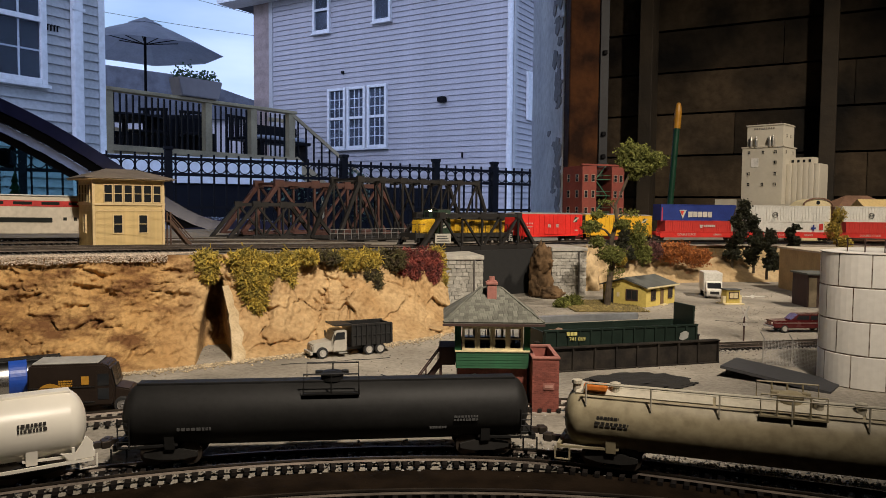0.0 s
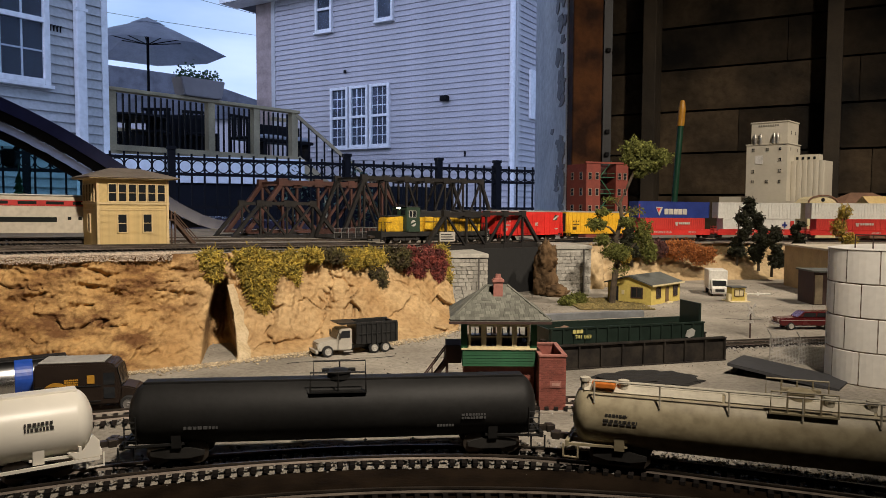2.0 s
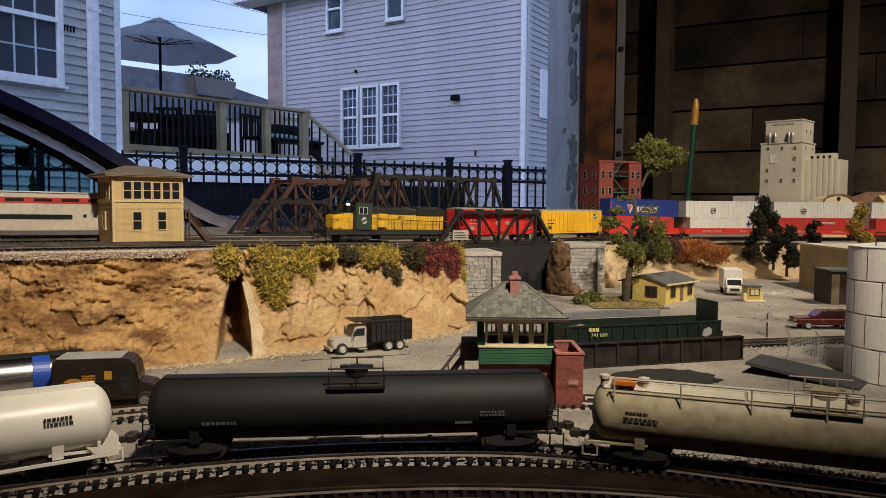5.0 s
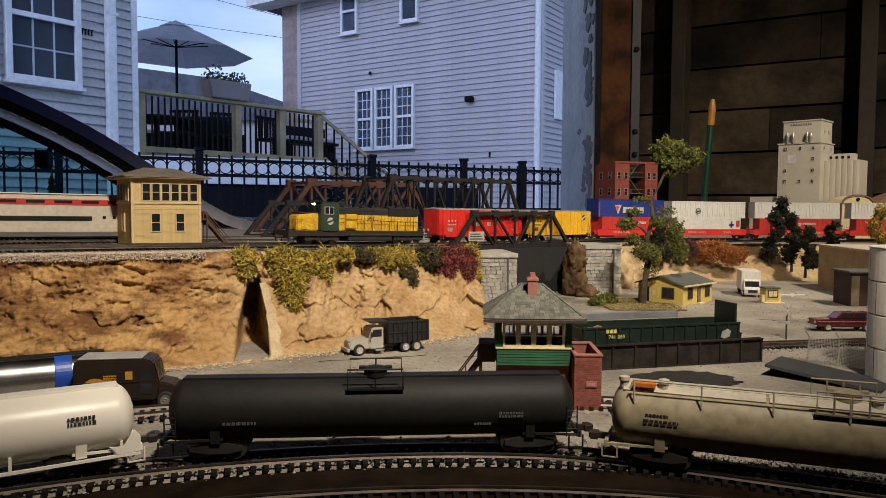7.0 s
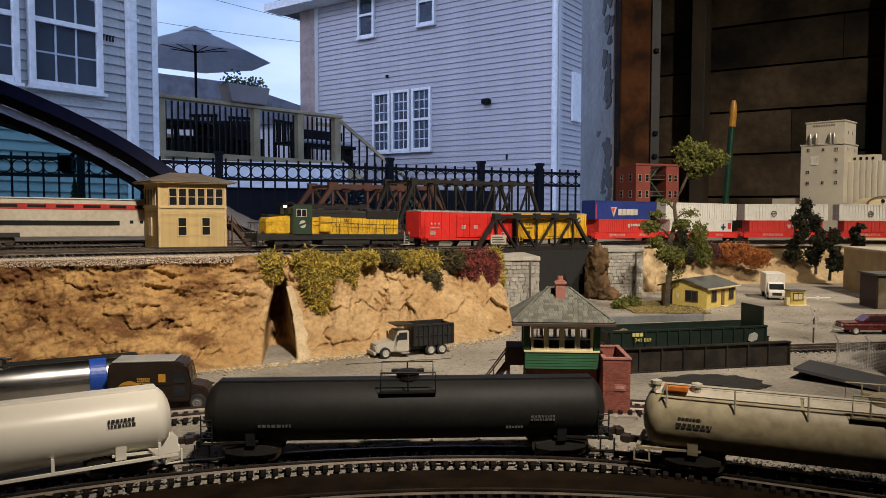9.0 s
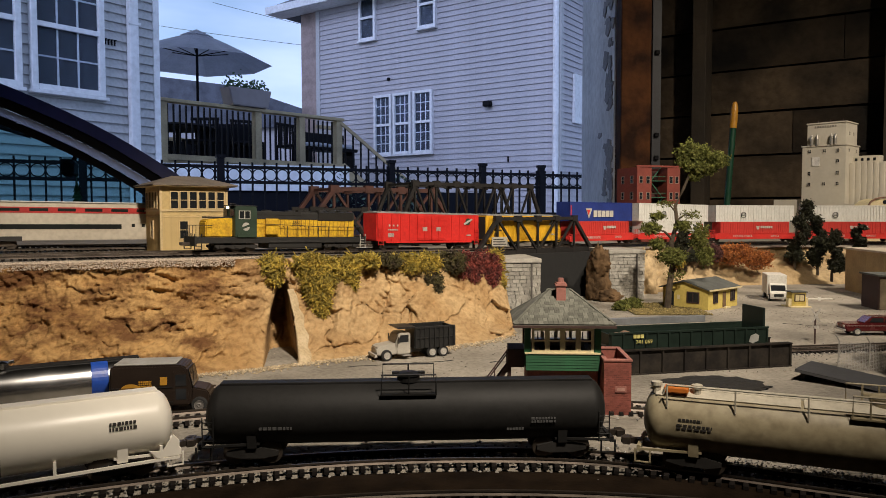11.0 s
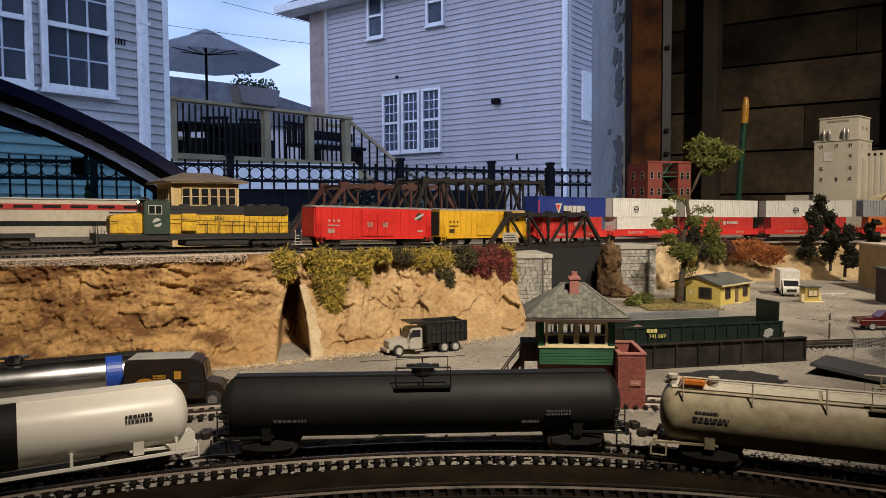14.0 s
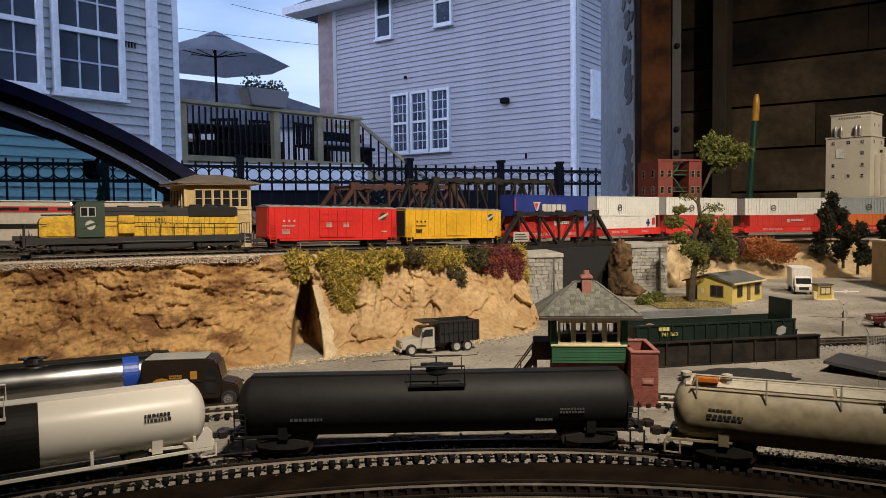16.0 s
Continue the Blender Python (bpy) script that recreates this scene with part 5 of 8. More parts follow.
part("lever_frame", lv, mat("lever_grey", (0.3, 0.3, 0.3), 0.4, metal=0.5), cabin)
rf = part("roof", hip_roof(-0.0345, 0.0345, -0.0105, 0.061, 0.0618, 0.0215, 0.027), M_slate, cabin)
slate = mesh_of("slate", box(B(), -0.0016, 0.0016, -0.0002, 0.0004, 0, 0.0036), M_slate)
rnd = random.Random(2)
for row in range(13):
    f = row / 13
    half = 0.0345 - 0.027 * f
    y = -0.0105 + 0.03575 * f
    z = 0.063 + 0.0203 * f
    x = -half + 0.0018 + (0.0009 if row % 2 else 0)
    while x < half - 0.0015:
        part("slate", slate, None, rf, m=pose(x, y - 0.0004, z + 0.0002, -60.5 + rnd.uniform(-2, 2), 0, rnd.uniform(-2, 2)))
        x += 0.0034
for a_, b_ in (((-0.0345, -0.0105, 0.0632), (-0.0075, 0.025, 0.0836)), ((0.0345, -0.0105, 0.0632), (0.0075, 0.025, 0.0836)), ((-0.0075, 0.025, 0.0836), (0.0075, 0.025, 0.0836))):
    part("ridge", beam(B(), a_, b_, 0.0016, 0.0012), M_slate, rf)
part("gutter", box(B(), -0.0352, 0.0352, -0.0118, -0.0106, 0.0606, 0.0622), M_cabin_brown, cabin)
chm = B()
box(chm, -0.0034, 0.0034, 0.0125, 0.0193, 0.070, 0.0895, bevel=0.0003)
box(chm, -0.0042, 0.0042, 0.0117, 0.0201, 0.0868, 0.0886, bevel=0.0003)
lathe(chm, [(0.0024, 0.0895), (0.0020, 0.0925), (0.0012, 0.0925), (0.0012, 0.0895)], 12, pose(0, 0.0159, 0))
part("chimney", chm, M_pinkbrick, cabin)
# outside stair of the cabin
for y in (0.014, 0.024):
    part("stringer", beam(B(), (-0.036, y, 0.030), (-0.058, y, 0.0), 0.001, 0.003), M_cabin_brown, cabin)
    part("handrail", beam(B(), (-0.036, y, 0.041), (-0.058, y, 0.011), 0.0009), M_cabin_brown, cabin)
    for f in (0.1, 0.5, 0.9):
        part("baluster", beam(B(), (-0.036 - 0.022 * f, y, 0.030 - 0.03 * f), (-0.036 - 0.022 * f, y, 0.041 - 0.03 * f), 0.0008), M_cabin_brown, cabin)
part("porch", box(B(), -0.0375, -0.0258, 0.012, 0.038, 0.0285, 0.0415, bevel=0.0004), M_cabin_brown, cabin)
for y in (0.013, 0.036):
    part("porch_post", box(B(), -0.0372, -0.0352, y, y + 0.002, 0, 0.0285), M_cabin_brown, cabin)

# open brick bunker against the cabin
bunk = thing("brick_bunker", pose(0.0950, 0.440, 0, 0, 0, -3), "open-topped red brick bunker beside the signal cabin", "bunker")
for q in ((-0.0075, 0.0108, 0, 0.0018), (-0.0075, 0.0108, 0.0452, 0.047), (-0.0075, -0.0057, 0.0019, 0.0451), (0.0090, 0.0108, 0.0019, 0.0451)):
    part("wall", box(B(), *q, 0, 0.0378), M_brick, bunk)
coping = B()
for q in ((-0.0082, 0.0115, -0.0008, 0.0024), (-0.0082, 0.0115, 0.0446, 0.0478), (-0.0082, -0.0050, 0.0025, 0.0445), (0.0083, 0.0115, 0.0025, 0.0445)):
    box(coping, *q, 0.0379, 0.0396, bevel=0.0004)
part("coping", coping, M_pinkbrick, bunk)
brick = mesh_of("brick", box(B(), -0.0012, 0.0012, -0.00018, 0.0002, 0, 0.0009), M_brick)
for row in range(28):
    for k in range(7):
        x = -0.0062 + k * 0.0026 + (0.0013 if row % 2 else 0)
        if x < 0.0098:
            part("brick", brick, None, bunk, m=pose(x, 0, 0.0006 + row * 0.0013))
    for k in range(17):
        part("brick", brick, None, bunk, m=pose(0.0108, 0.0018 + k * 0.0026 + (0.0013 if row % 2 else 0), 0.0006 + row * 0.0013, 0, 0, 90))
pq = B()
box(pq, 0.0000, 0.0075, -0.0010, -0.0004, 0.0170, 0.0212)
plq = part("plaque", pq, M_pinkbrick, bunk)
part("lettering", box(B(), 0.0012, 0.0064, -0.0013, -0.0011, 0.0182, 0.0200), mat("plaque_letters", (0.45, 0.25, 0.2), 0.8), plq)
part("drain", box(B(), 0.0113, 0.0136, 0.006, 0.010, 0, 0.008, bevel=0.0004), M_cabin_brown, bunk)
part("plinth", box(B(), -0.013, 0.016, -0.006, 0.049, 0.0002, 0.0012), mat("plinth", (0.33, 0.29, 0.24), 0.9), bunk)

# girder bridge section lying beside the gondola
M_girder = mat("girder_black", (0.030, 0.025, 0.020), 0.65, spec=0.2, scale=80, color2=(0.014, 0.012, 0.011), bump=0.1, stain=0.2)
gang = 13.5
gir = thing("plate_girder", Matrix.Translation((0.124, 0.566, 0)) @ pose(0, 0, 0, 0, 0, gang), "black riveted plate girder span resting on the ground", "girder")
for y in (0.0, 0.030):
    part("web", box(B(), 0, 0.172, y - 0.0006, y + 0.0006, 0.001, 0.0205), M_girder, gir)
    part("top_flange", box(B(), 0, 0.172, y - 0.0032, y + 0.0032, 0.0206, 0.0216), M_girder, gir)
    part("bottom_flange", box(B(), 0, 0.172, y - 0.0030, y + 0.0030, 0.0, 0.0010), M_girder, gir)
    for k in range(9):
        x = 0.0012 + k * 0.0212
        part("stiffener", box(B(), x - 0.0007, x + 0.0007, y - 0.0028, y + 0.0028, 0.001, 0.0206), M_girder, gir)
part("floor", box(B(), 0.001, 0.171, 0.0008, 0.029, 0.006, 0.008), M_girder, gir)

M_gon = mat("gondola_green", (0.011, 0.021, 0.015), 0.55, spec=0.3, scale=60, var=0.3, bump=0.1)
gon = thing("gondola_car", Matrix.Translation((0.197, 0.622, 0.0040)) @ pose(0, 0, 0, 0, 0, gang), "dark green gondola wagon with raised end and steel load", "freight car")
GL = 0.158
part("floor", box(B(), -GL / 2, GL / 2, -0.0165, 0.0165, 0.011, 0.0128), M_gon, gon)
for s in (-1, 1):
    part("side", box(B(), -GL / 2, GL / 2, s * 0.0168 - 0.0006, s * 0.0168 + 0.0006, 0.009, 0.0275), M_gon, gon)
    part("top_rail", box(B(), -GL / 2 - 0.001, GL / 2 + 0.001, s * 0.0172 - 0.0012, s * 0.0172 + 0.0012, 0.0276, 0.0292), M_gon, gon)
    for k in range(15):
        x = -GL / 2 + 0.001 + k * (GL - 0.002) / 14
        part("rib", box(B(), x - 0.0008, x + 0.0008, s * 0.0182 - 0.0009, s * 0.0182 + 0.0009, 0.0095, 0.0276), M_gon, gon)
part("end_wall", box(B(), GL / 2 - 0.0012, GL / 2 + 0.0006, -0.016, 0.016, 0.0129, 0.0275), M_gon, gon)
part("end_wall", box(B(), -GL / 2 - 0.0006, -GL / 2 + 0.0012, -0.016, 0.016, 0.0129, 0.0275), M_gon, gon)
part("bulkhead", box(B(), GL / 2 - 0.0034, GL / 2 - 0.0014, -0.0160, 0.0160, 0.0129, 0.0465, bevel=0.0004), M_gon, gon, "tall black bulkhead")
M_ltr = mat("yellow_letters", (0.62, 0.55, 0.18), 0.6)
lt = B()
for k in range(3):
    box(lt, -0.058 + k * 0.0036, -0.0551 + k * 0.0036, -0.0195, -0.0190, 0.0238, 0.0270)
part("lettering", lt, M_ltr, gon)
words("number", "741 069", 0.0050, pose(-0.0475, -0.0193, 0.0203) @ UPRIGHT, M_ltr, gon)
em_ = B()
prism(em_, [(0.0585, 0.0160), (0.0600, 0.0215), (0.0655, 0.0235), (0.0690, 0.0215), (0.0680, 0.0165), (0.0625, 0.0145)], -0.0195, -0.0190, "y")
part("emblem", em_, mat("emblem_grey", (0.34, 0.34, 0.31), 0.6), gon)
for s in (-1, 1):
    truck_bogie(gon, s * 0.058, M_truck)
ld = thing("steel_plate", Matrix.Translation((0.180, 0.634, 0.0336)) @ pose(0, 0, 0, 0, 0, gang), "grey steel plate laid across the gondola load", "steel load")
part("plate", box(B(), -0.058, 0.052, 0.004, 0.010, 0, 0.0062, bevel=0.0003), mat("plate_grey", (0.30, 0.31, 0.32), 0.4, metal=0.4, scale=40), ld)

lump = thing("rock_load", Matrix.Translation((0.140, 0.607, 0.0168)), "brown rock lump lying in the gondola wagon", "rock")
rl_ = B()
for v in bmesh.ops.create_icosphere(rl_, subdivisions=3, radius=1.0)["verts"]:
    d_ = v.co.normalized()
    v.co = Vector((d_.x * 0.015, d_.y * 0.009, max(-0.2, d_.z) * 0.0145)) * (1 + 0.25 * noise.noise(d_ * 3))
part("lump", rl_, mat("load_brown", (0.24, 0.15, 0.10), 0.95, scale=150, var=0.4, bump=0.5), lump, smooth=True)

# yellow office house
M_yellow = mat("office_yellow", (0.60, 0.47, 0.12), 0.75, scale=50, var=0.12, bump=0.1)
M_groof = mat("office_roof", (0.10, 0.105, 0.095), 0.85, scale=60, var=0.3, bump=0.3)
off = thing("yard_office", Matrix.Translation((0.350, 0.982, 0.0)) @ pose(0, 0, 0, 0, 0, 42) @ Matrix.Scale(1.1, 4), "small yellow yard office with dark shallow gable roof", "building")
OL, OD, OH = 0.078, 0.066, 0.026
part("wall", box(B(), 0, OL, 0, OD, 0, OH), M_yellow, off)
gb = B()
prism(gb, [(0, OH), (OD, OH), (OD / 2, OH + 0.009)], 0.0005, OL - 0.0005, "x")
part("gable", gb, M_yellow, off)
rr_ = B()
prism(rr_, [(-0.004, OH - 0.001), (OD / 2, OH + 0.0098), (OD + 0.004, OH - 0.001), (OD + 0.004, OH + 0.0006), (OD / 2, OH + 0.0116), (-0.004, OH + 0.0006)], -0.004, OL + 0.004, "x")
part("roof", rr_, M_groof, off)
part("fascia", box(B(), -0.0046, OL + 0.0046, -0.0048, -0.0042, OH - 0.0012, OH + 0.0008), M_cream, off)
for x in (0.018, 0.064):
    sash(off, pose(x, -0.0004, 0.009), 0.0095, 0.012, M_cabin_brown, bars=(2, 1))
dr = part("door", box(B(), 0.0375, 0.0455, -0.0009, -0.0002, 0.0008, 0.0215), mat("door_brown", (0.16, 0.10, 0.05), 0.7), off)
part("step", box(B(), 0.035, 0.048, -0.006, -0.0006, 0, 0.0015), M_cream, off)
sash(off, pose(-0.0004, 0.021, 0.009, 0, 0, -90), 0.015, 0.012, M_cabin_brown, bars=(2, 1))
part("door", box(B(), -0.0008, -0.0002, 0.049, 0.057, 0.0008, 0.0215), M_dark_glass, off)
part("notice", box(B(), -0.0008, -0.0002, 0.040, 0.044, 0.011, 0.017), M_cream, off)
structure("grass_patch", box(B(), 0.235, 0.335, 0.935, 1.06, 0.0003, 0.0012), mat("dry_grass", (0.22, 0.17, 0.07), 0.95, scale=50, color2=(0.12, 0.10, 0.04), bump=0.8), "dry brown grass patch by the office", "grass")

# guard booth with barrier
bo = thing("guard_booth", pose(0.496, 1.018, 0, 0, 0, 5), "small yellow guard booth with a white barrier arm", "booth")
part("base", box(B(), -0.016, 0.016, -0.006, 0.02, 0, 0.0018, bevel=0.0005), M_cream, bo)
part("wall", box(B(), -0.0105, 0.0105, 0, 0.016, 0.0018, 0.0215), M_yellow, bo)
sash(bo, pose(0.0005, -0.0004, 0.0095), 0.0135, 0.0085, M_cabin_brown, M_cream, bars=(2, 1))
part("roof", box(B(), -0.0122, 0.0122, -0.0022, 0.018, 0.0216, 0.0232, bevel=0.0003), M_groof, bo)
part("barrier_post", box(B(), 0.0115, 0.0150, 0.002, 0.006, 0.0018, 0.0135), M_cream, bo)
part("counter", box(B(), -0.0165, -0.0112, 0.0, 0.007, 0.0018, 0.0125, bevel=0.0006), M_cream, bo)
part("barrier_arm", rod(B(), [(0.013, 0.004, 0.0115), (0.055, 0.006, 0.0108)], 0.0009, 8), M_white_paint, bo)
part("barrier_disc", lathe(B(), [(0, -0.0005), (0.0028, -0.0005), (0.0028, 0.0005), (0, 0.0005)], 16, pose(0.034, 0.0045, 0.0112, 90, 0, 0)), M_white_paint, bo)

# warehouse and dark shed
M_wh = mat("warehouse_tan", (0.42, 0.31, 0.15), 0.8, scale=40, var=0.2)
wh = thing("warehouse", pose(0.672, 1.06, 0, 0, 0, -6), "tan metal warehouse with a pale flat roof", "building")
part("wall", box(B(), 0, 0.22, 0, 0.2, 0, 0.073), M_wh, wh)
part("roof", box(B(), -0.003, 0.223, -0.003, 0.203, 0.0732, 0.0765), mat("roof_pale", (0.52, 0.46, 0.36), 0.8, scale=30, var=0.2), wh)
for k in range(30):
    part("rib", box(B(), 0.003 + k * 0.0073, 0.0045 + k * 0.0073, -0.0012, -0.0002, 0, 0.0725), M_wh, wh)
sd_ = thing("shed", pose(0.592, 0.985, 0, 0, 0, -5), "dark loading shed with brown doors by the warehouse", "shed")
part("wall", box(B(), 0, 0.056, 0, 0.05, 0, 0.048), M_cabin_brown, sd_)
for x in (0.002, 0.030):
    part("door", box(B(), x, x + 0.011, -0.0012, -0.0003, 0.001, 0.044), mat("shed_door", (0.24, 0.19, 0.12), 0.8, scale=60, var=0.4), sd_)
part("roof", box(B(), -0.003, 0.059, -0.006, 0.053, 0.0482, 0.0505), M_groof, sd_)
vt_ = part("roof_vent", box(B(), 0.036, 0.052, 0.006, 0.018, 0.0506, 0.0555), M_wh, sd_)


# ---- white storage tanks built of plates ----
M_plate = mat("tank_plate", (0.84, 0.81, 0.75), 0.6, scale=30, var=0.06, bump=0.1, island=0.05, stain=-0.2)
M_joint = mat("plate_joint", (0.10, 0.045, 0.022), 0.9, scale=160, color2=(0.55, 0.48, 0.40))


def storage_tank(x, y, r, h, rows_, around, label):
    ob = thing("storage_tank", pose(x, y, 0), label, "storage tank", "storage tanks")
    part("shell", lathe(B(), [(0, 0), (r - 0.0008, 0), (r - 0.0008, h), (0, h)], 64), M_joint, ob)
    hh = h / rows_
    pl_ = B()
    w = 2 * math.pi / around
    vs = []
    for k in range(6):
        a = -w / 2 + 0.011 + (w - 0.022) * k / 5
        vs.append([pl_.verts.new((rr * math.sin(a), -rr * math.cos(a), z)) for rr, z in ((r - 0.0006, 0.0005), (r, 0.0009), (r, hh - 0.0009), (r - 0.0006, hh - 0.0005))])
    for a_, b_ in zip(vs, vs[1:]):
        for j in range(3):
            pl_.faces.new((a_[j], b_[j], b_[j + 1], a_[j + 1]))
    me = mesh_of("plate", pl_, M_plate)
    for row in range(rows_):
        for k in range(around):
            part("plate", me, None, ob, m=pose(0, 0, row * hh, 0, 0, math.degrees(w) * (k + 0.5 * (row % 2))))
    part("top", lathe(B(), [(0, 0.004), (r * 0.5, 0.003), (r + 0.0006, 0.0006), (r + 0.0006, 0.0), (0, 0.0)], 64, pose(0, 0, h)), M_plate, ob)
    rl = B()
    for k in range(7):
        a = -1.2 + k * 0.4
        rod(rl, [(r * 0.85 * math.sin(a), -r * 0.85 * math.cos(a), h + 0.001), (r * 0.85 * math.sin(a), -r * 0.85 * math.cos(a), h + 0.012)], 0.0005, 5)
    for z in (0.007, 0.012):
        rod(rl, [(r * 0.85 * math.sin(-1.2 + k * 0.2), -r * 0.85 * math.cos(-1.2 + k * 0.2), h + z) for k in range(13)], 0.0005, 5)
    part("roof_railing", rl, M_cabin_brown, ob)
    return ob


storage_tank(0.387, 0.528, 0.040, 0.108, 4, 10, "white cylindrical storage tank of jointed plates")
storage_tank(0.442, 0.470, 0.045, 0.108, 4, 10, "second white jointed storage tank standing in front")

# chain-link fence by the tanks
cf = thing("wire_fence", Matrix.Translation((0.330, 0.598, 0)) @ pose(0, 0, 0, 0, 0, -32), "sagging grey wire mesh fence by the storage tanks", "fence")
for k in range(4):
    part("post", rod(B(), [(k * 0.024, 0, 0), (k * 0.024 + 0.001, 0, 0.024), (k * 0.024 - 0.002, -0.002, 0.030)], 0.0006, 6), mat("post_grey", (0.32, 0.30, 0.27), 0.6), cf)
ms = B()
for k in range(60):
    beam(ms, (k * 0.0012, 0, 0.0), (k * 0.0012, 0, 0.024), 0.00016)
for k in range(20):
    beam(ms, (0, 0.0002, k * 0.0012), (0.072, 0.0002, k * 0.0012), 0.00016)
tagged(part("mesh", ms, mat("mesh_wire", (0.45, 0.44, 0.42), 0.6), cf), kind="stuff")

# fallen dark roof panel, and a low black mound standing in for a dark pit
pn = thing("roof_panel", Matrix.Translation((0.286, 0.568, 0)) @ pose(0, 0, 0, 0, 6, -42), "dark grey roof panel leaning on the ground", "panel")
part("panel", box(B(), 0, 0.085, -0.030, 0.014, 0.008, 0.0105), mat("panel_grey", (0.045, 0.045, 0.048), 0.8, scale=40), pn)
part("prop", box(B(), 0.002, 0.006, -0.02, 0.01, -0.0, 0.0079), M_girder, pn)
pt = thing("coal_heap", pose(0.190, 0.526, 0, 0, 0, 5), "low dark rough mound standing in for a dark pit in the paving", "coal")
hp = B()
g_ = bmesh.ops.create_icosphere(hp, subdivisions=4, radius=1.0)
for v in g_["verts"]:
    d_ = v.co.normalized()
    v.co = Vector((d_.x * 0.046, d_.y * 0.026, max(0, d_.z) * 0.006)) * (1 + 0.25 * noise.noise(d_ * 4))
part("mound", hp, mat("coal", (0.02, 0.018, 0.016), 0.9, scale=150, bump=0.8), pt)

# crossing sign
xs = thing("crossing_sign", pose(0.369, 0.717, 0, 0, 0, 10), "weathered white crossbuck railway crossing sign", "sign")
part("post", rod(B(), [(0, 0, 0), (0, 0, 0.034)], 0.0009, 8), M_cabin_brown, xs)
for s in (-1, 1):
    part("blade", beam(B(), (-s * 0.0048, -0.0012 - 0.0004 * s, 0.0235), (s * 0.0048, -0.0012 - 0.0004 * s, 0.0375), 0.0022, 0.0004, up=(0, 1, 0)), mat("sign_white", (0.5, 0.47, 0.42), 0.7, scale=150, var=0.4), xs)
part("plate", box(B(), -0.0028, 0.0028, -0.0018, -0.0010, 0.0165, 0.0195), mat("sign_white", (0.5, 0.47, 0.42)), xs)
track("track", "straight yard track by the plate girder", [(0.20 + k * 0.0022, 0.652 + k * 0.0022 * 0.17, 0.0045) for k in range(190)])

# ---- background buildings ----
M_elev = mat("elevator_concrete", (0.55, 0.51, 0.42), 0.85, scale=20, var=0.1, bump=0.05, stain=-0.25)
BZ = 0.068
el = thing("grain_elevator", pose(0.905, 1.87, BZ, 0, 0, -46), "pale concrete grain elevator with small square windows", "grain elevator")
part("workhouse", box(B(), 0, 0.104, 0, 0.10, 0, 0.243), M_elev, el)
part("penthouse", box(B(), 0.010, 0.102, 0.004, 0.088, 0.243, 0.298), M_elev, el)
part("cornice", box(B(), -0.002, 0.106, -0.002, 0.102, 0.2405, 0.2435), M_elev, el)
part("roof", box(B(), 0.008, 0.104, 0.002, 0.090, 0.298, 0.301), M_elev, el)
for px, pz in ((0.018, 0.232), (0.054, 0.232), (0.086, 0.232), (0.086, 0.205), (0.018, 0.176), (0.086, 0.176), (0.018, 0.148), (0.054, 0.148), (0.086, 0.148)):
    sash(el, pose(px, -0.0005, pz - 0.008), 0.0066, 0.0078, M_elev, bars=(2, 2))
for py, pz in ((0.022, 0.232), (0.075, 0.232), (0.05, 0.15), (0.05, 0.09), (0.03, 0.275), (0.06, 0.275)):
    sash(el, pose(0.1045 if pz < 0.24 else 0.1025, py, pz - 0.008, 0, 0, 90), 0.0060, 0.0078, M_elev, bars=(1, 2))
part("pale_patch", box(B(), 0.024, 0.043, -0.001, -0.0002, 0.190, 0.213), mat("white_patch", (0.72, 0.70, 0.66), 0.7), el)
sn = B()
for k in range(9):
    box(sn, 0.028 + k * 0.0060, 0.0320 + k * 0.0060, 0.003, 0.0038, 0.288, 0.2925)
part("sign_bars", sn, mat("sign_grey", (0.28, 0.26, 0.22), 0.8), el)
for x in (0.022, 0.036, 0.070, 0.079):
    tk = B()
    lathe(tk, [(0, 0), (0.0042, 0), (0.0042, 0.016), (0.002, 0.026), (0, 0.027)], 16, pose(x, 0.0, 0.2436))
    part("dust_collector", tk, mat("collector_steel", (0.42, 0.40, 0.36), 0.4, metal=0.6), el)
for x in (0.03, 0.06, 0.09):
    part("roof_finial", rod(B(), [(x, 0.02, 0.301), (x, 0.02, 0.308)], 0.0012, 6), M_cabin_brown, el)
# storage bins: one block of shallow round flutes
bins = B()
flute_ = [(0.104, 0.100), (0.104, 0.030)]
for k in range(6):
    for q in range(1, 6):
        a_ = math.pi * q / 6
        flute_.append((0.104 + 0.0135 * (k + 0.5 - 0.5 * math.cos(a_)), 0.030 - 0.0016 * math.sin(a_)))
    flute_.append((0.104 + 0.0135 * (k + 1), 0.030))
flute_.append((0.185, 0.100))
prism(bins, flute_, 0, 0.196, "z")
part("bin_block", bins, M_elev, el)
part("gallery", box(B(), 0.104, 0.165, 0.050, 0.085, 0.1965, 0.214), M_elev, el)
for k in range(4):
    part("gallery_window", box(B(), 0.110 + k * 0.014, 0.116 + k * 0.014, 0.0490, 0.0497, 0.201, 0.208), M_dark_glass, el)
part("headhouse_annex", box(B(), -0.075, -0.003, 0.01, 0.07, 0, 0.105), M_elev, el)
part("base_shed", box(B(), 0.05, 0.16, -0.05, -0.003, 0, 0.092), M_elev, el)

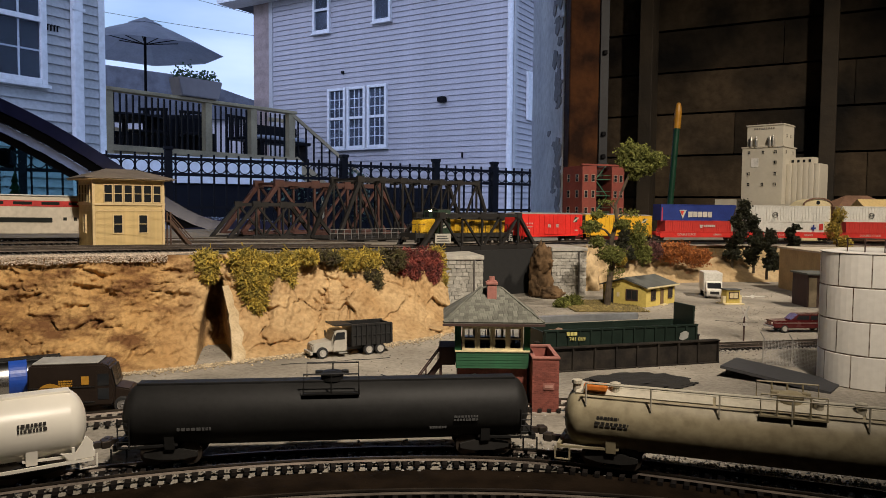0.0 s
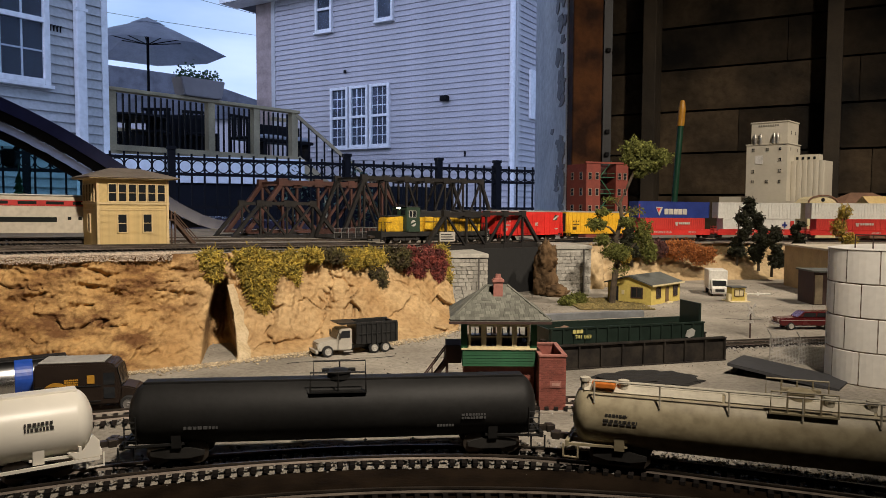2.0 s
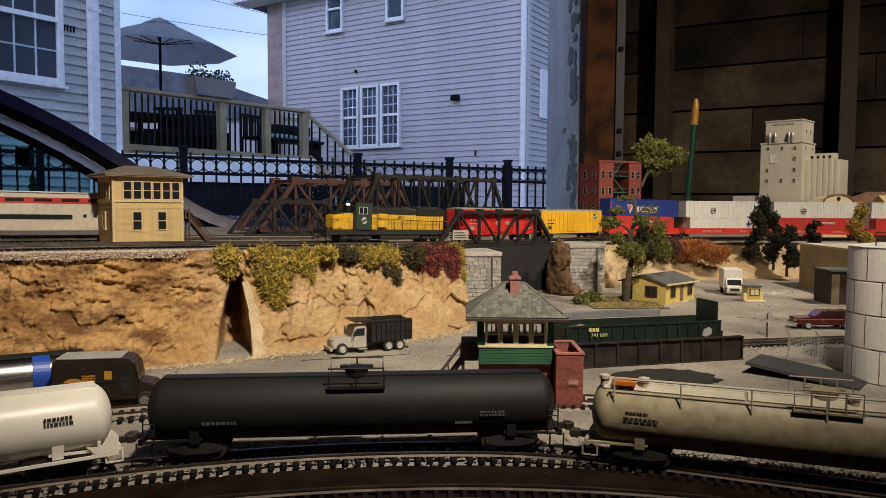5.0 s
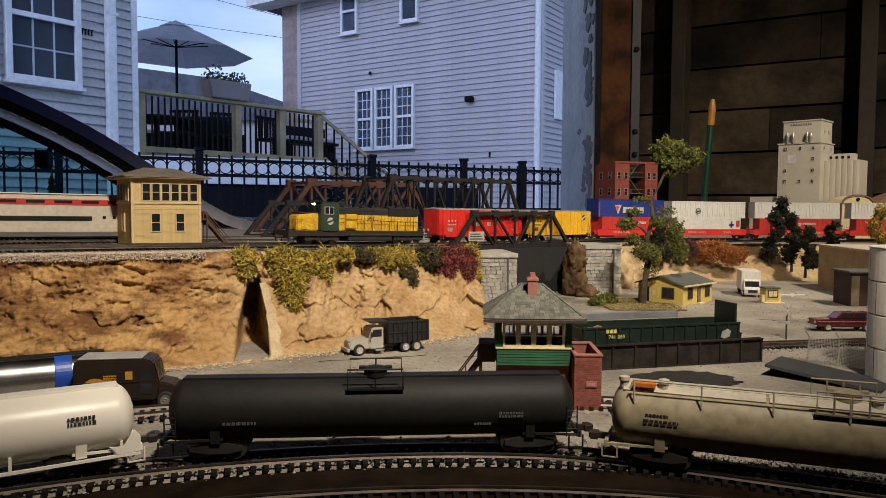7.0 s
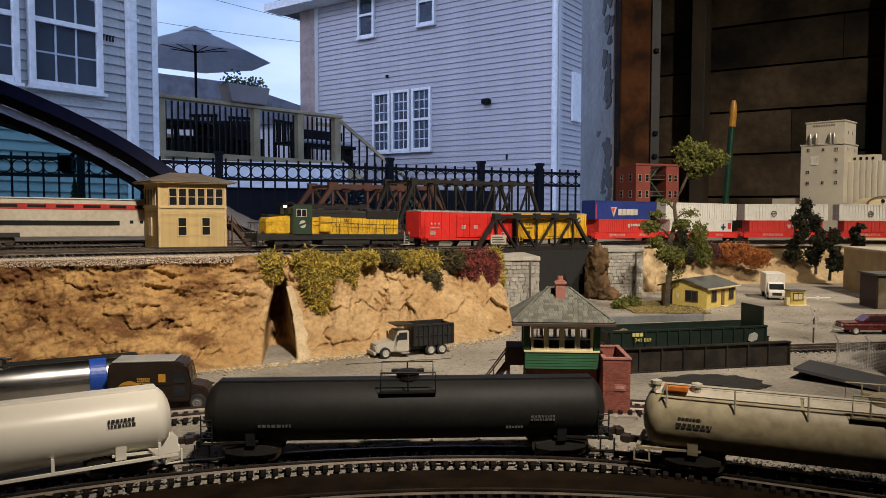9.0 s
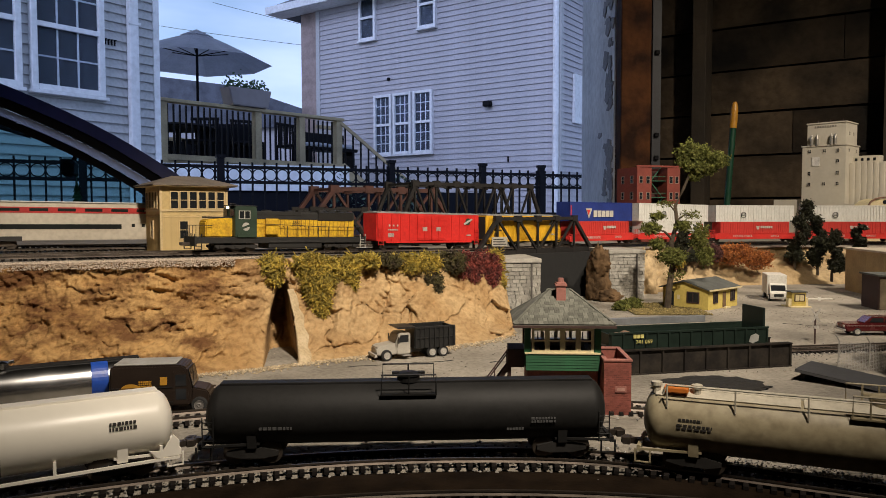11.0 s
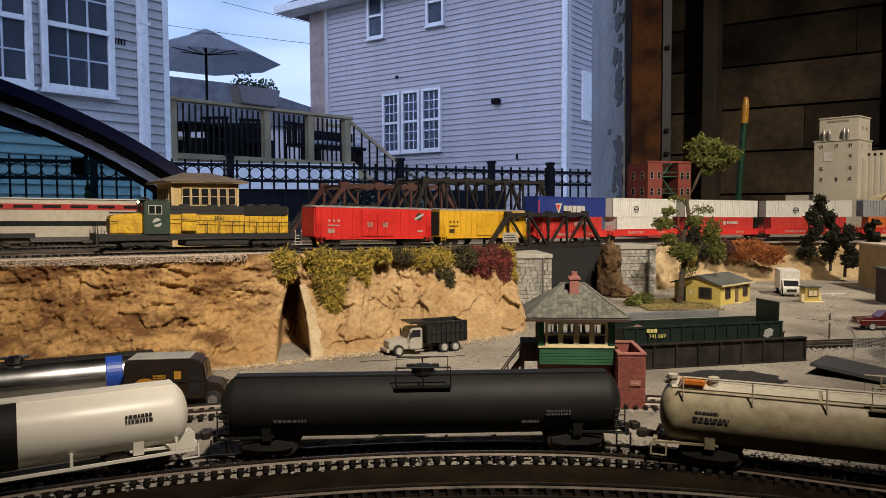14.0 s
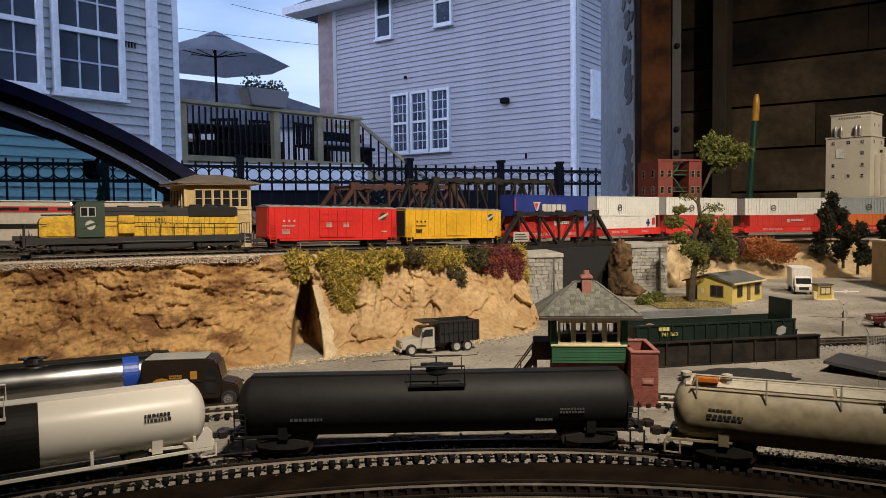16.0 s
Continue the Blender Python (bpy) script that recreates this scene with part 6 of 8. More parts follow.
M_redb = mat("red_building", (0.22, 0.045, 0.030), 0.8, scale=40, var=0.2, bump=0.15)
rbld = thing("red_brick_building", pose(0.398, 1.56, BZ, 0, 0, 20) @ Matrix.Diagonal((1.16, 1.1, 1.02, 1)), "red brick building with a green fire escape", "building")
for q in ((-0.002, 0.030, 0), (0.066, 0.095, 0)):
    part("wing", box(B(), q[0], q[1], 0, 0.072, 0, 0.168), M_redb, rbld)
part("back_wall", box(B(), 0.0305, 0.0655, 0.03, 0.05, 0, 0.162), mat("red_dark", (0.05, 0.015, 0.012), 0.9), rbld)
for z in (0.025, 0.062, 0.099, 0.134):
    for x in (0.006, 0.022, 0.074, 0.087):
        sash(rbld, pose(x, -0.0005, z), 0.0065, 0.014, mat("red_frame", (0.35, 0.25, 0.2), 0.8), bars=(1, 2))
    for x in (0.018, 0.050):
        sash(rbld, pose(-0.0025, x, z, 0, 0, -90), 0.0085, 0.015, mat("red_frame", (0.35, 0.25, 0.2)), bars=(1, 2))
M_fe = mat("escape_green", (0.03, 0.13, 0.07), 0.6)
for k in range(4):
    z = 0.03 + k * 0.036
    part("escape_landing", box(B(), 0.031, 0.065, 0.004, 0.028, z, z + 0.0015), M_fe, rbld)
    part("escape_stair", beam(B(), (0.034 if k % 2 else 0.062, 0.01, z), (0.062 if k % 2 else 0.034, 0.01, z + 0.036), 0.0016), M_fe, rbld)
    part("escape_rail", beam(B(), (0.031, 0.004, z + 0.010), (0.065, 0.004, z + 0.010), 0.001), M_fe, rbld)
part("parapet", box(B(), -0.004, 0.097, -0.0015, 0.002, 0.1682, 0.172), M_redb, rbld)

M_brownw = mat("station_brown", (0.22, 0.12, 0.075), 0.8, scale=40, var=0.3)
bw = thing("freight_house", pose(1.10, 1.74, BZ, 0, 0, 3), "brown hip-roofed freight house behind the train", "building")
part("wall", box(B(), 0, 0.14, 0, 0.07, 0, 0.085), M_brownw, bw)
part("roof", hip_roof(-0.01, 0.15, -0.01, 0.08, 0.0855, 0.030, 0.05), M_brownw, bw)
stn = thing("station", pose(0.955, 1.60, BZ, 0, 0, 3), "small cream station with a curved gable and clock", "building")
part("wall", box(B(), -0.03, 0.04, 0, 0.05, 0, 0.086), M_cream, stn)
gb2 = B()
prism(gb2, [(-0.034, 0.0862)] + [(0.005 - 0.034 * math.cos(math.pi * k / 10), 0.0862 + 0.016 * math.sin(math.pi * k / 10)) for k in range(1, 10)] + [(0.044, 0.0862)], -0.003, 0.05, "y")
part("curved_gable", gb2, M_cream, stn)
gb3 = B()
for k in range(10):
    a0, a1 = math.pi * k / 10, math.pi * (k + 1) / 10
    beam(gb3, (0.005 - 0.036 * math.cos(a0), -0.004, 0.087 + 0.0175 * math.sin(a0)), (0.005 - 0.036 * math.cos(a1), -0.004, 0.087 + 0.0175 * math.sin(a1)), 0.003)
part("gable_trim", gb3, M_brownw, stn)
part("clock", lathe(B(), [(0, 0), (0.0045, 0), (0.0045, 0.001), (0, 0.001)], 20, pose(0.005, -0.0032, 0.094, 90, 0, 0)), M_dark_glass, stn)
tn = thing("tan_house", pose(1.09, 1.62, BZ, 0, 0, 2), "small tan house with an ochre gable roof", "building")
part("wall", box(B(), 0, 0.075, 0, 0.05, 0, 0.082), M_brownw, tn)
trf = B()
prism(trf, [(-0.006, 0.0822), (0.025, 0.104), (0.056, 0.0822)], -0.005, 0.08, "x")
part("roof", trf, M_tan, tn)

# marker pen standing upright at the back
pen = thing("marker_pen", Matrix.Translation((0.728, 1.93, 0.068)) @ pose(0, 0, 0, 0, 3.5, 0), "green marker pen with a yellow cap standing upright", "pen")
part("barrel", lathe(B(), [(0, 0), (0.007, 0), (0.0082, 0.05), (0.0082, 0.298), (0, 0.298)], 20), mat("pen_green", (0.004, 0.045, 0.022), 0.4), pen)
part("cap", lathe(B(), [(0, 0.298), (0.0098, 0.298), (0.0098, 0.345), (0.007, 0.362), (0.0045, 0.368), (0, 0.369)], 20), mat("pen_yellow", (0.42, 0.20, 0.015), 0.4), pen)


# ---- trees, bushes and moss ----
M_leaf = mat("foam_green", (0.17, 0.175, 0.048), 0.95, spec=0.1, scale=120, color2=(0.085, 0.095, 0.026), bump=0.5, island=0.45)
M_leaf_dark = mat("foam_dark", (0.028, 0.030, 0.012), 0.95, scale=120, var=0.5, bump=0.5, island=0.5)
M_moss = mat("moss", (0.47, 0.345, 0.055), 0.95, scale=120, color2=(0.24, 0.19, 0.035), island=0.5)
M_moss_red = mat("moss_red", (0.27, 0.065, 0.05), 0.95, scale=120, color2=(0.08, 0.018, 0.016), island=0.5)
M_orange = mat("bush_orange", (0.48, 0.17, 0.04), 0.95, scale=120, color2=(0.24, 0.08, 0.025), island=0.5)
M_purple = mat("bush_purple", (0.12, 0.045, 0.04), 0.95, scale=120, color2=(0.07, 0.03, 0.03), island=0.5)
M_bark = mat("bark", (0.10, 0.075, 0.05), 0.95, scale=120, var=0.5, bump=0.6)


def foliage(name, blobs, n, size, material, parent, seed, rough=0.35):
    """Clumps of tiny foam grains round several centres: small tetrahedra in one mesh."""
    rnd = random.Random(seed)
    vs, fs = [], []
    total = sum(b[1][0] * b[1][1] + b[1][0] * b[1][2] for b in blobs)
    for c, r in blobs:
        k = int(n * (r[0] * r[1] + r[0] * r[2]) / total)
        for _ in range(k):
            d = Vector((rnd.gauss(0, 1), rnd.gauss(0, 1), rnd.gauss(0, 1))).normalized()
            q = 1 + rough * noise.noise(d * 2.5 + Vector((c[0] * 50, c[2] * 50, seed))) + rough * 0.6 * noise.noise(d * 6 + Vector((seed, c[0] * 90, 0)))
            f = rnd.random() ** 0.22 * q
            p = Vector((c[0] + d.x * r[0] * f, c[1] + d.y * r[1] * f, c[2] + d.z * r[2] * f))
            s = size * rnd.uniform(0.5, 1.4)
            b = len(vs)
            for _v in range(4):
                vs.append(p + Vector((rnd.uniform(-1, 1), rnd.uniform(-1, 1), rnd.uniform(-1, 1))) * s)
            fs += [(b, b + 1, b + 2), (b, b + 2, b + 3), (b, b + 3, b + 1), (b + 1, b + 3, b + 2)]
    me = bpy.data.meshes.new(name)
    me.from_pydata(vs, [], fs)
    me.materials.append(material)
    return part(name, me, None, parent)


def moss_tangle(name, blobs, n, material, parent, seed, thick=0.00075, length=0.0066):
    """Wiry dried moss: many short bent strands."""
    rnd = random.Random(seed)
    vs, fs = [], []
    for c, r, share in blobs:
        for _ in range(int(n * share)):
            d = Vector((rnd.gauss(0, 1), rnd.gauss(0, 1), rnd.gauss(0, 1))).normalized() * rnd.random() ** 0.4
            d = d * (1 + 0.5 * noise.noise(d * 3 + Vector((seed, c[0] * 60, 0))))
            p = Vector((c[0] + d.x * r[0], c[1] + d.y * r[1], c[2] + d.z * r[2]))
            w = Vector((rnd.uniform(-1, 1), rnd.uniform(-1, 1), rnd.uniform(-1.2, 0.7))).normalized()
            prev = None
            for k in range(4):
                u = w.cross(Vector((rnd.uniform(-1, 1), rnd.uniform(-1, 1), rnd.uniform(-1, 1)))).normalized() * thick * rnd.uniform(0.6, 1.2)
                v = w.cross(u).normalized() * u.length
                b = len(vs)
                vs.extend((p + u, p - u * 0.5 + v * 0.8, p - u * 0.5 - v * 0.8))
                if prev is not None:
                    for a_, c_ in ((0, 1), (1, 2), (2, 0)):
                        fs.append((prev + a_, prev + c_, b + c_, b + a_))
                prev = b
                p = p + w * length * 0.33
                w = (w + Vector((rnd.uniform(-1, 1), rnd.uniform(-1, 1), rnd.uniform(-1, 1))) * 0.8).normalized()
    me = bpy.data.meshes.new(name)
    me.from_pydata(vs, [], fs)
    me.materials.append(material)
    return part(name, me, None, parent)


def limb(parent, pts, r0, r1, name="limb"):
    n = len(pts)
    part(name, rod(B(), pts, [r0 + (r1 - r0) * k / (n - 1) for k in range(n)], 8), M_bark, parent)


tree = thing("model_tree", pose(0.298, 1.0, 0.0), "tall bare-trunked model tree with clumped green foam crown", "tree")
limb(tree, [(0, 0, 0), (0.002, 0, 0.03), (0.007, 0, 0.065), (0.004, 0, 0.095), (0.012, 0, 0.125), (0.009, 0, 0.148), (0.020, 0, 0.172), (0.034, 0, 0.205)], 0.0050, 0.0016, "trunk")
limb(tree, [(0.006, 0, 0.10), (-0.008, -0.008, 0.112), (-0.026, -0.010, 0.118)], 0.0022, 0.0008)
limb(tree, [(0.006, 0, 0.06), (0.020, -0.010, 0.078), (0.036, -0.012, 0.098)], 0.0024, 0.0008)
limb(tree, [(0.004, 0, 0.085), (-0.006, -0.008, 0.092), (-0.014, -0.010, 0.098)], 0.0018, 0.0008)
limb(tree, [(0.010, 0, 0.14), (0.000, -0.004, 0.150), (-0.008, -0.004, 0.152)], 0.0016, 0.0006)
limb(tree, [(0.012, 0, 0.128), (0.024, 0.004, 0.136), (0.034, 0.004, 0.134)], 0.0016, 0.0006)
limb(tree, [(0.028, 0, 0.190), (0.050, -0.003, 0.203), (0.066, -0.003, 0.212)], 0.0015, 0.0005)
foliage("crown", [((0.028, 0, 0.226), (0.015, 0.016, 0.012)), ((0.047, 0, 0.223), (0.013, 0.014, 0.011)), ((0.066, -0.002, 0.214), (0.015, 0.014, 0.011)), ((0.040, -0.004, 0.203), (0.016, 0.013, 0.009)), ((0.056, 0, 0.201), (0.010, 0.01, 0.008)), ((0.020, 0, 0.212), (0.009, 0.01, 0.008)), ((0.036, 0, 0.190), (0.008, 0.008, 0.006))], 9500, 0.0019, M_leaf, tree, 3, 0.75)
foliage("lower_foliage", [((0.002, -0.012, 0.076), (0.018, 0.015, 0.011)), ((-0.018, -0.01, 0.094), (0.010, 0.011, 0.008)), ((0.040, -0.012, 0.104), (0.012, 0.012, 0.016)), ((0.050, -0.01, 0.078), (0.011, 0.012, 0.013)), ((-0.028, -0.01, 0.117), (0.013, 0.01, 0.009)), ((-0.020, -0.012, 0.134), (0.010, 0.008, 0.005)), ((0.018, -0.01, 0.120), (0.011, 0.01, 0.007))], 8500, 0.0018, M_leaf, tree, 4, 0.75)
foliage("sparse_foliage", [((0.032, 0, 0.136), (0.014, 0.010, 0.006)), ((-0.004, 0, 0.152), (0.012, 0.01, 0.005)), ((0.010, 0, 0.05), (0.014, 0.01, 0.010))], 800, 0.0015, M_leaf, tree, 5, 0.7)

for k, (x, y, h, w, z0) in enumerate(((0.662, 1.385, 0.125, 0.024, 0.034), (0.702, 1.375, 0.095, 0.022, 0.030), (0.706, 1.33, 0.078, 0.020, 0.022), (0.785, 1.39, 0.062, 0.017, 0.050), (0.42, 1.30, 0.058, 0.020, 0.046))):
    t = thing("dark_tree", pose(x, y, z0), "very dark green lumpy foam tree on the bank", "tree", "dark bank trees")
    limb(t, [(0, 0, -0.014), (0.001, 0, h * 0.4), (0.003, 0, h * 0.9)], 0.003, 0.001, "trunk")
    rn = random.Random(50 + k)
    bl = []
    for j in range(7):
        f = j / 6
        bl.append(((rn.uniform(-0.45, 0.45) * w + (0.018 * f if k == 0 else 0), rn.uniform(-0.3, 0.3) * w, h * (0.16 + 0.80 * f)), (w * rn.uniform(0.34, 0.66) * (1.05 - 0.25 * f), w * (0.7 - 0.3 * f), h * rn.uniform(0.07, 0.12))))
    foliage("crown", bl, 6500, 0.0026, M_leaf_dark, t, 60 + k, 0.8)
t = thing("mossy_tree", pose(0.845, 1.34, 0.040), "leaning moss-green foam tree near the warehouse", "tree")
limb(t, [(0.012, 0, -0.02), (0.006, 0, 0.05), (0.012, 0, 0.10)], 0.003, 0.001, "trunk")
foliage("crown", [((0.010, 0, 0.095), (0.012, 0.012, 0.016)), ((-0.002, 0, 0.065), (0.014, 0.012, 0.02)), ((0.02, 0, 0.04), (0.016, 0.012, 0.014))], 2800, 0.0019, M_moss, t, 71, 0.5)

for k, (x, y, z, r, m_, lab) in enumerate((
        (0.465, 1.325, 0.062, (0.030, 0.022, 0.018), M_purple, "purple-brown foam bush on the sandy bank"),
        (0.525, 1.345, 0.060, (0.036, 0.022, 0.019), M_orange, "orange autumn foam bush on the sandy bank"),
        (0.570, 1.345, 0.050, (0.030, 0.022, 0.018), M_orange, "orange autumn foam bush on the sandy bank"),
        (0.40, 1.285, 0.048, (0.014, 0.012, 0.010), M_moss, "green moss tuft on the sandy bank"),
        (0.245, 1.0, 0.006, (0.014, 0.012, 0.010), M_leaf, "small bright green bush by the track"),
        (0.228, 0.985, 0.005, (0.010, 0.010, 0.008), M_leaf, "small bright green bush by the track"),
        (0.3, 0.278, 0.004, (0.012, 0.012, 0.008), M_leaf, "green foam tuft beside the front track"))):
    b_ = thing("bush", pose(x, y, 0), lab, "bush", "foam bushes")
    foliage("foliage", [((0, 0, z), r), ((r[0] * 0.5, 0, z + r[2] * 0.35), (r[0] * 0.5, r[1] * 0.6, r[2] * 0.55)), ((-r[0] * 0.5, 0, z + r[2] * 0.2), (r[0] * 0.5, r[1] * 0.6, r[2] * 0.6))], 6000 if r[0] > 0.02 else 1800, 0.0018, m_, b_, 80 + k, 0.5)

# moss hanging over the cliff edge: x, drop below the edge, size
M_moss_dark = mat("moss_dark", (0.10, 0.088, 0.03), 0.95, scale=120, color2=(0.05, 0.035, 0.018), island=0.5)
MOSS = [(-0.192, 0.009, 0.010, 0.012, M_moss), (-0.160, 0.008, 0.012, 0.012, M_moss), (-0.146, 0.012, 0.013, 0.014, M_moss), (-0.150, 0.032, 0.011, 0.019, M_moss), (-0.123, 0.012, 0.010, 0.014, M_moss),
        (-0.103, 0.003, 0.009, 0.005, M_moss), (-0.083, 0.003, 0.010, 0.005, M_moss_dark), (-0.064, 0.006, 0.015, 0.008, M_moss), (-0.042, 0.007, 0.012, 0.010, M_moss),
        (-0.034, 0.028, 0.007, 0.010, M_moss_dark), (-0.014, 0.006, 0.013, 0.009, M_moss_dark), (0.002, 0.012, 0.018, 0.014, M_moss_red), (0.026, 0.015, 0.016, 0.017, M_moss_red),
        (0.040, 0.008, 0.008, 0.014, M_moss), (0.045, 0.030, 0.006, 0.016, M_moss)]
for k, (x, drop, rx, rz, m_) in enumerate(MOSS):
    e = edge_at(x)
    pt_ = cliff_point(x, max(0.1, 1 - drop / e.z))
    y = pt_.y - 0.005
    o = thing("moss_clump", pose(x, y, e.z - drop), {"moss_red": "dark red wiry moss hanging over the cliff edge", "moss_dark": "dark olive moss trailing over the cliff edge"}.get(m_.name, "yellow-green wiry moss hanging over the cliff edge"), "moss", "cliff moss")
    tagged(moss_tangle("moss", [((0, 0, 0), (rx * 1.2, 0.006, rz * 1.15), 0.55), ((rx * 0.35, -0.001, -rz * 0.75), (rx * 0.55, 0.006, rz * 0.6), 0.25), ((-rx * 0.8, 0.0, rz * 0.3), (rx * 0.6, 0.005, rz * 0.5), 0.2)], int(3000 * (rx * rz) / 0.0003) + 300, m_, o, 200 + k), kind="stuff")


# grit, stones and dead grass over the yard
def yard(rnd):
    while True:
        x, y = rnd.uniform(-0.25, 0.75), rnd.uniform(0.40, 1.25)
        if noise.noise(Vector((x * 9, y * 9, 2))) + 0.25 * rnd.random() > 0.12 and y > curve_table(CLIFF_FOOT, min(x, 0.07)) - 0.25:
            return (x, y, 0.0003)


pebbles("grit", yard, 6000, 0.0008, mat("yard_grit", (0.34, 0.30, 0.24), 0.95, scale=200, var=0.5, island=0.5), "fine pale grit strewn over the yard", 21)


def foot_line(rnd):
    x = rnd.uniform(-0.45, 0.06)
    return (x, curve_table(CLIFF_FOOT, x) - abs(rnd.gauss(0, 0.010)) + 0.004, 0.0006)


pebbles("scree", foot_line, 3500, 0.0013, mat("scree_stone", (0.50, 0.40, 0.26), 0.95, scale=200, var=0.4, island=0.4), "sandy scree along the cliff foot", 22)


def office_grass(rnd):
    return (rnd.uniform(0.235, 0.34), rnd.uniform(0.93, 1.06), 0.0016)


pebbles("grass_tufts", office_grass, 2500, 0.0013, mat("dry_tuft", (0.26, 0.20, 0.07), 0.95, scale=200, var=0.5, island=0.5), "dry yellow-brown grass tufts by the office", 23)


def yard_track(rnd):
    x = rnd.uniform(0.25, 0.62)
    return (x, 0.652 + (x - 0.20) * 0.17 + rnd.gauss(0, 0.012), 0.0008)


pebbles("ballast", yard_track, 2200, 0.0012, M_ballast, "grey ballast along the yard track", 24)
for k, (x, y, l, a) in enumerate(((-0.11, 0.60, 0.10, 12), (-0.02, 0.56, 0.09, -35), (0.02, 0.62, 0.06, 8), (0.40, 0.86, 0.05, -20), (0.34, 0.68, 0.04, 10))):
    rn = random.Random(k)
    cr = B()
    p = Vector((0, 0, 0.0002))
    for j in range(9):
        q = p + Vector((l / 9, rn.uniform(-0.004, 0.004), 0))
        beam(cr, p, q, rn.uniform(0.0006, 0.0016), 0.0003)
        p = q
    ck = structure("pavement_crack", cr, M_dark, "dark crack line across the paving", "crack")
    ck.matrix_basis = pose(x, y, 0, 0, 0, a)


# ---- moving train; each car's nose points to -x, along the line ----
M_cyel = mat("loco_yellow", (0.76, 0.47, 0.02), 0.55, scale=90, color2=(0.56, 0.32, 0.02), bump=0.1, fine=5, stain=0.35)
M_cgreen = mat("loco_green", (0.030, 0.055, 0.035), 0.5, scale=50, var=0.3)
M_lblack = mat("loco_black", (0.020, 0.019, 0.018), 0.6, scale=80, var=0.3)
M_under = mat("underframe", (0.025, 0.022, 0.020), 0.7, scale=100, var=0.4)
M_railwhite = mat("step_white", (0.55, 0.53, 0.48), 0.5)
M_lens = mat("headlight_glow", (1.0, 0.85, 0.5), 0.3, var=0.0, bump=0.0, emit=12.0)


def six_wheel_bogie(parent, x):
    b = part("bogie", box(B(), x - 0.024, x + 0.024, -0.007, 0.007, 0.007, 0.010), M_under, parent)
    for sy in (-1, 1):
        f = B()
        prism(f, [(x - 0.026, 0.0085), (x + 0.026, 0.0085), (x + 0.026, 0.006), (x + 0.022, 0.0035), (x + 0.012, 0.006), (x + 0.004, 0.0035), (x - 0.004, 0.0035), (x - 0.012, 0.006), (x - 0.022, 0.0035), (x - 0.026, 0.006)], sy * 0.0118 - 0.0014, sy * 0.0118 + 0.0014, "y")
        part("side_frame", f, M_under, b)
        for dx in (-0.019, 0.0, 0.019):
            part("journal_box", box(B(), x + dx - 0.0025, x + dx + 0.0025, sy * 0.0136 - 0.0008, sy * 0.0136 + 0.0008, 0.0045, 0.0085, bevel=0.0003), M_under, b)
            part("wheel", lathe(B(), [(0, -0.0012), (0.0058, -0.0012), (0.0058, 0.0008), (0.0062, 0.0012), (0, 0.0013)], 18, pose(x + dx, sy * 0.0083, 0.0058, 90 if sy < 0 else -90, 0, 0)), M_rail, b)
    return b


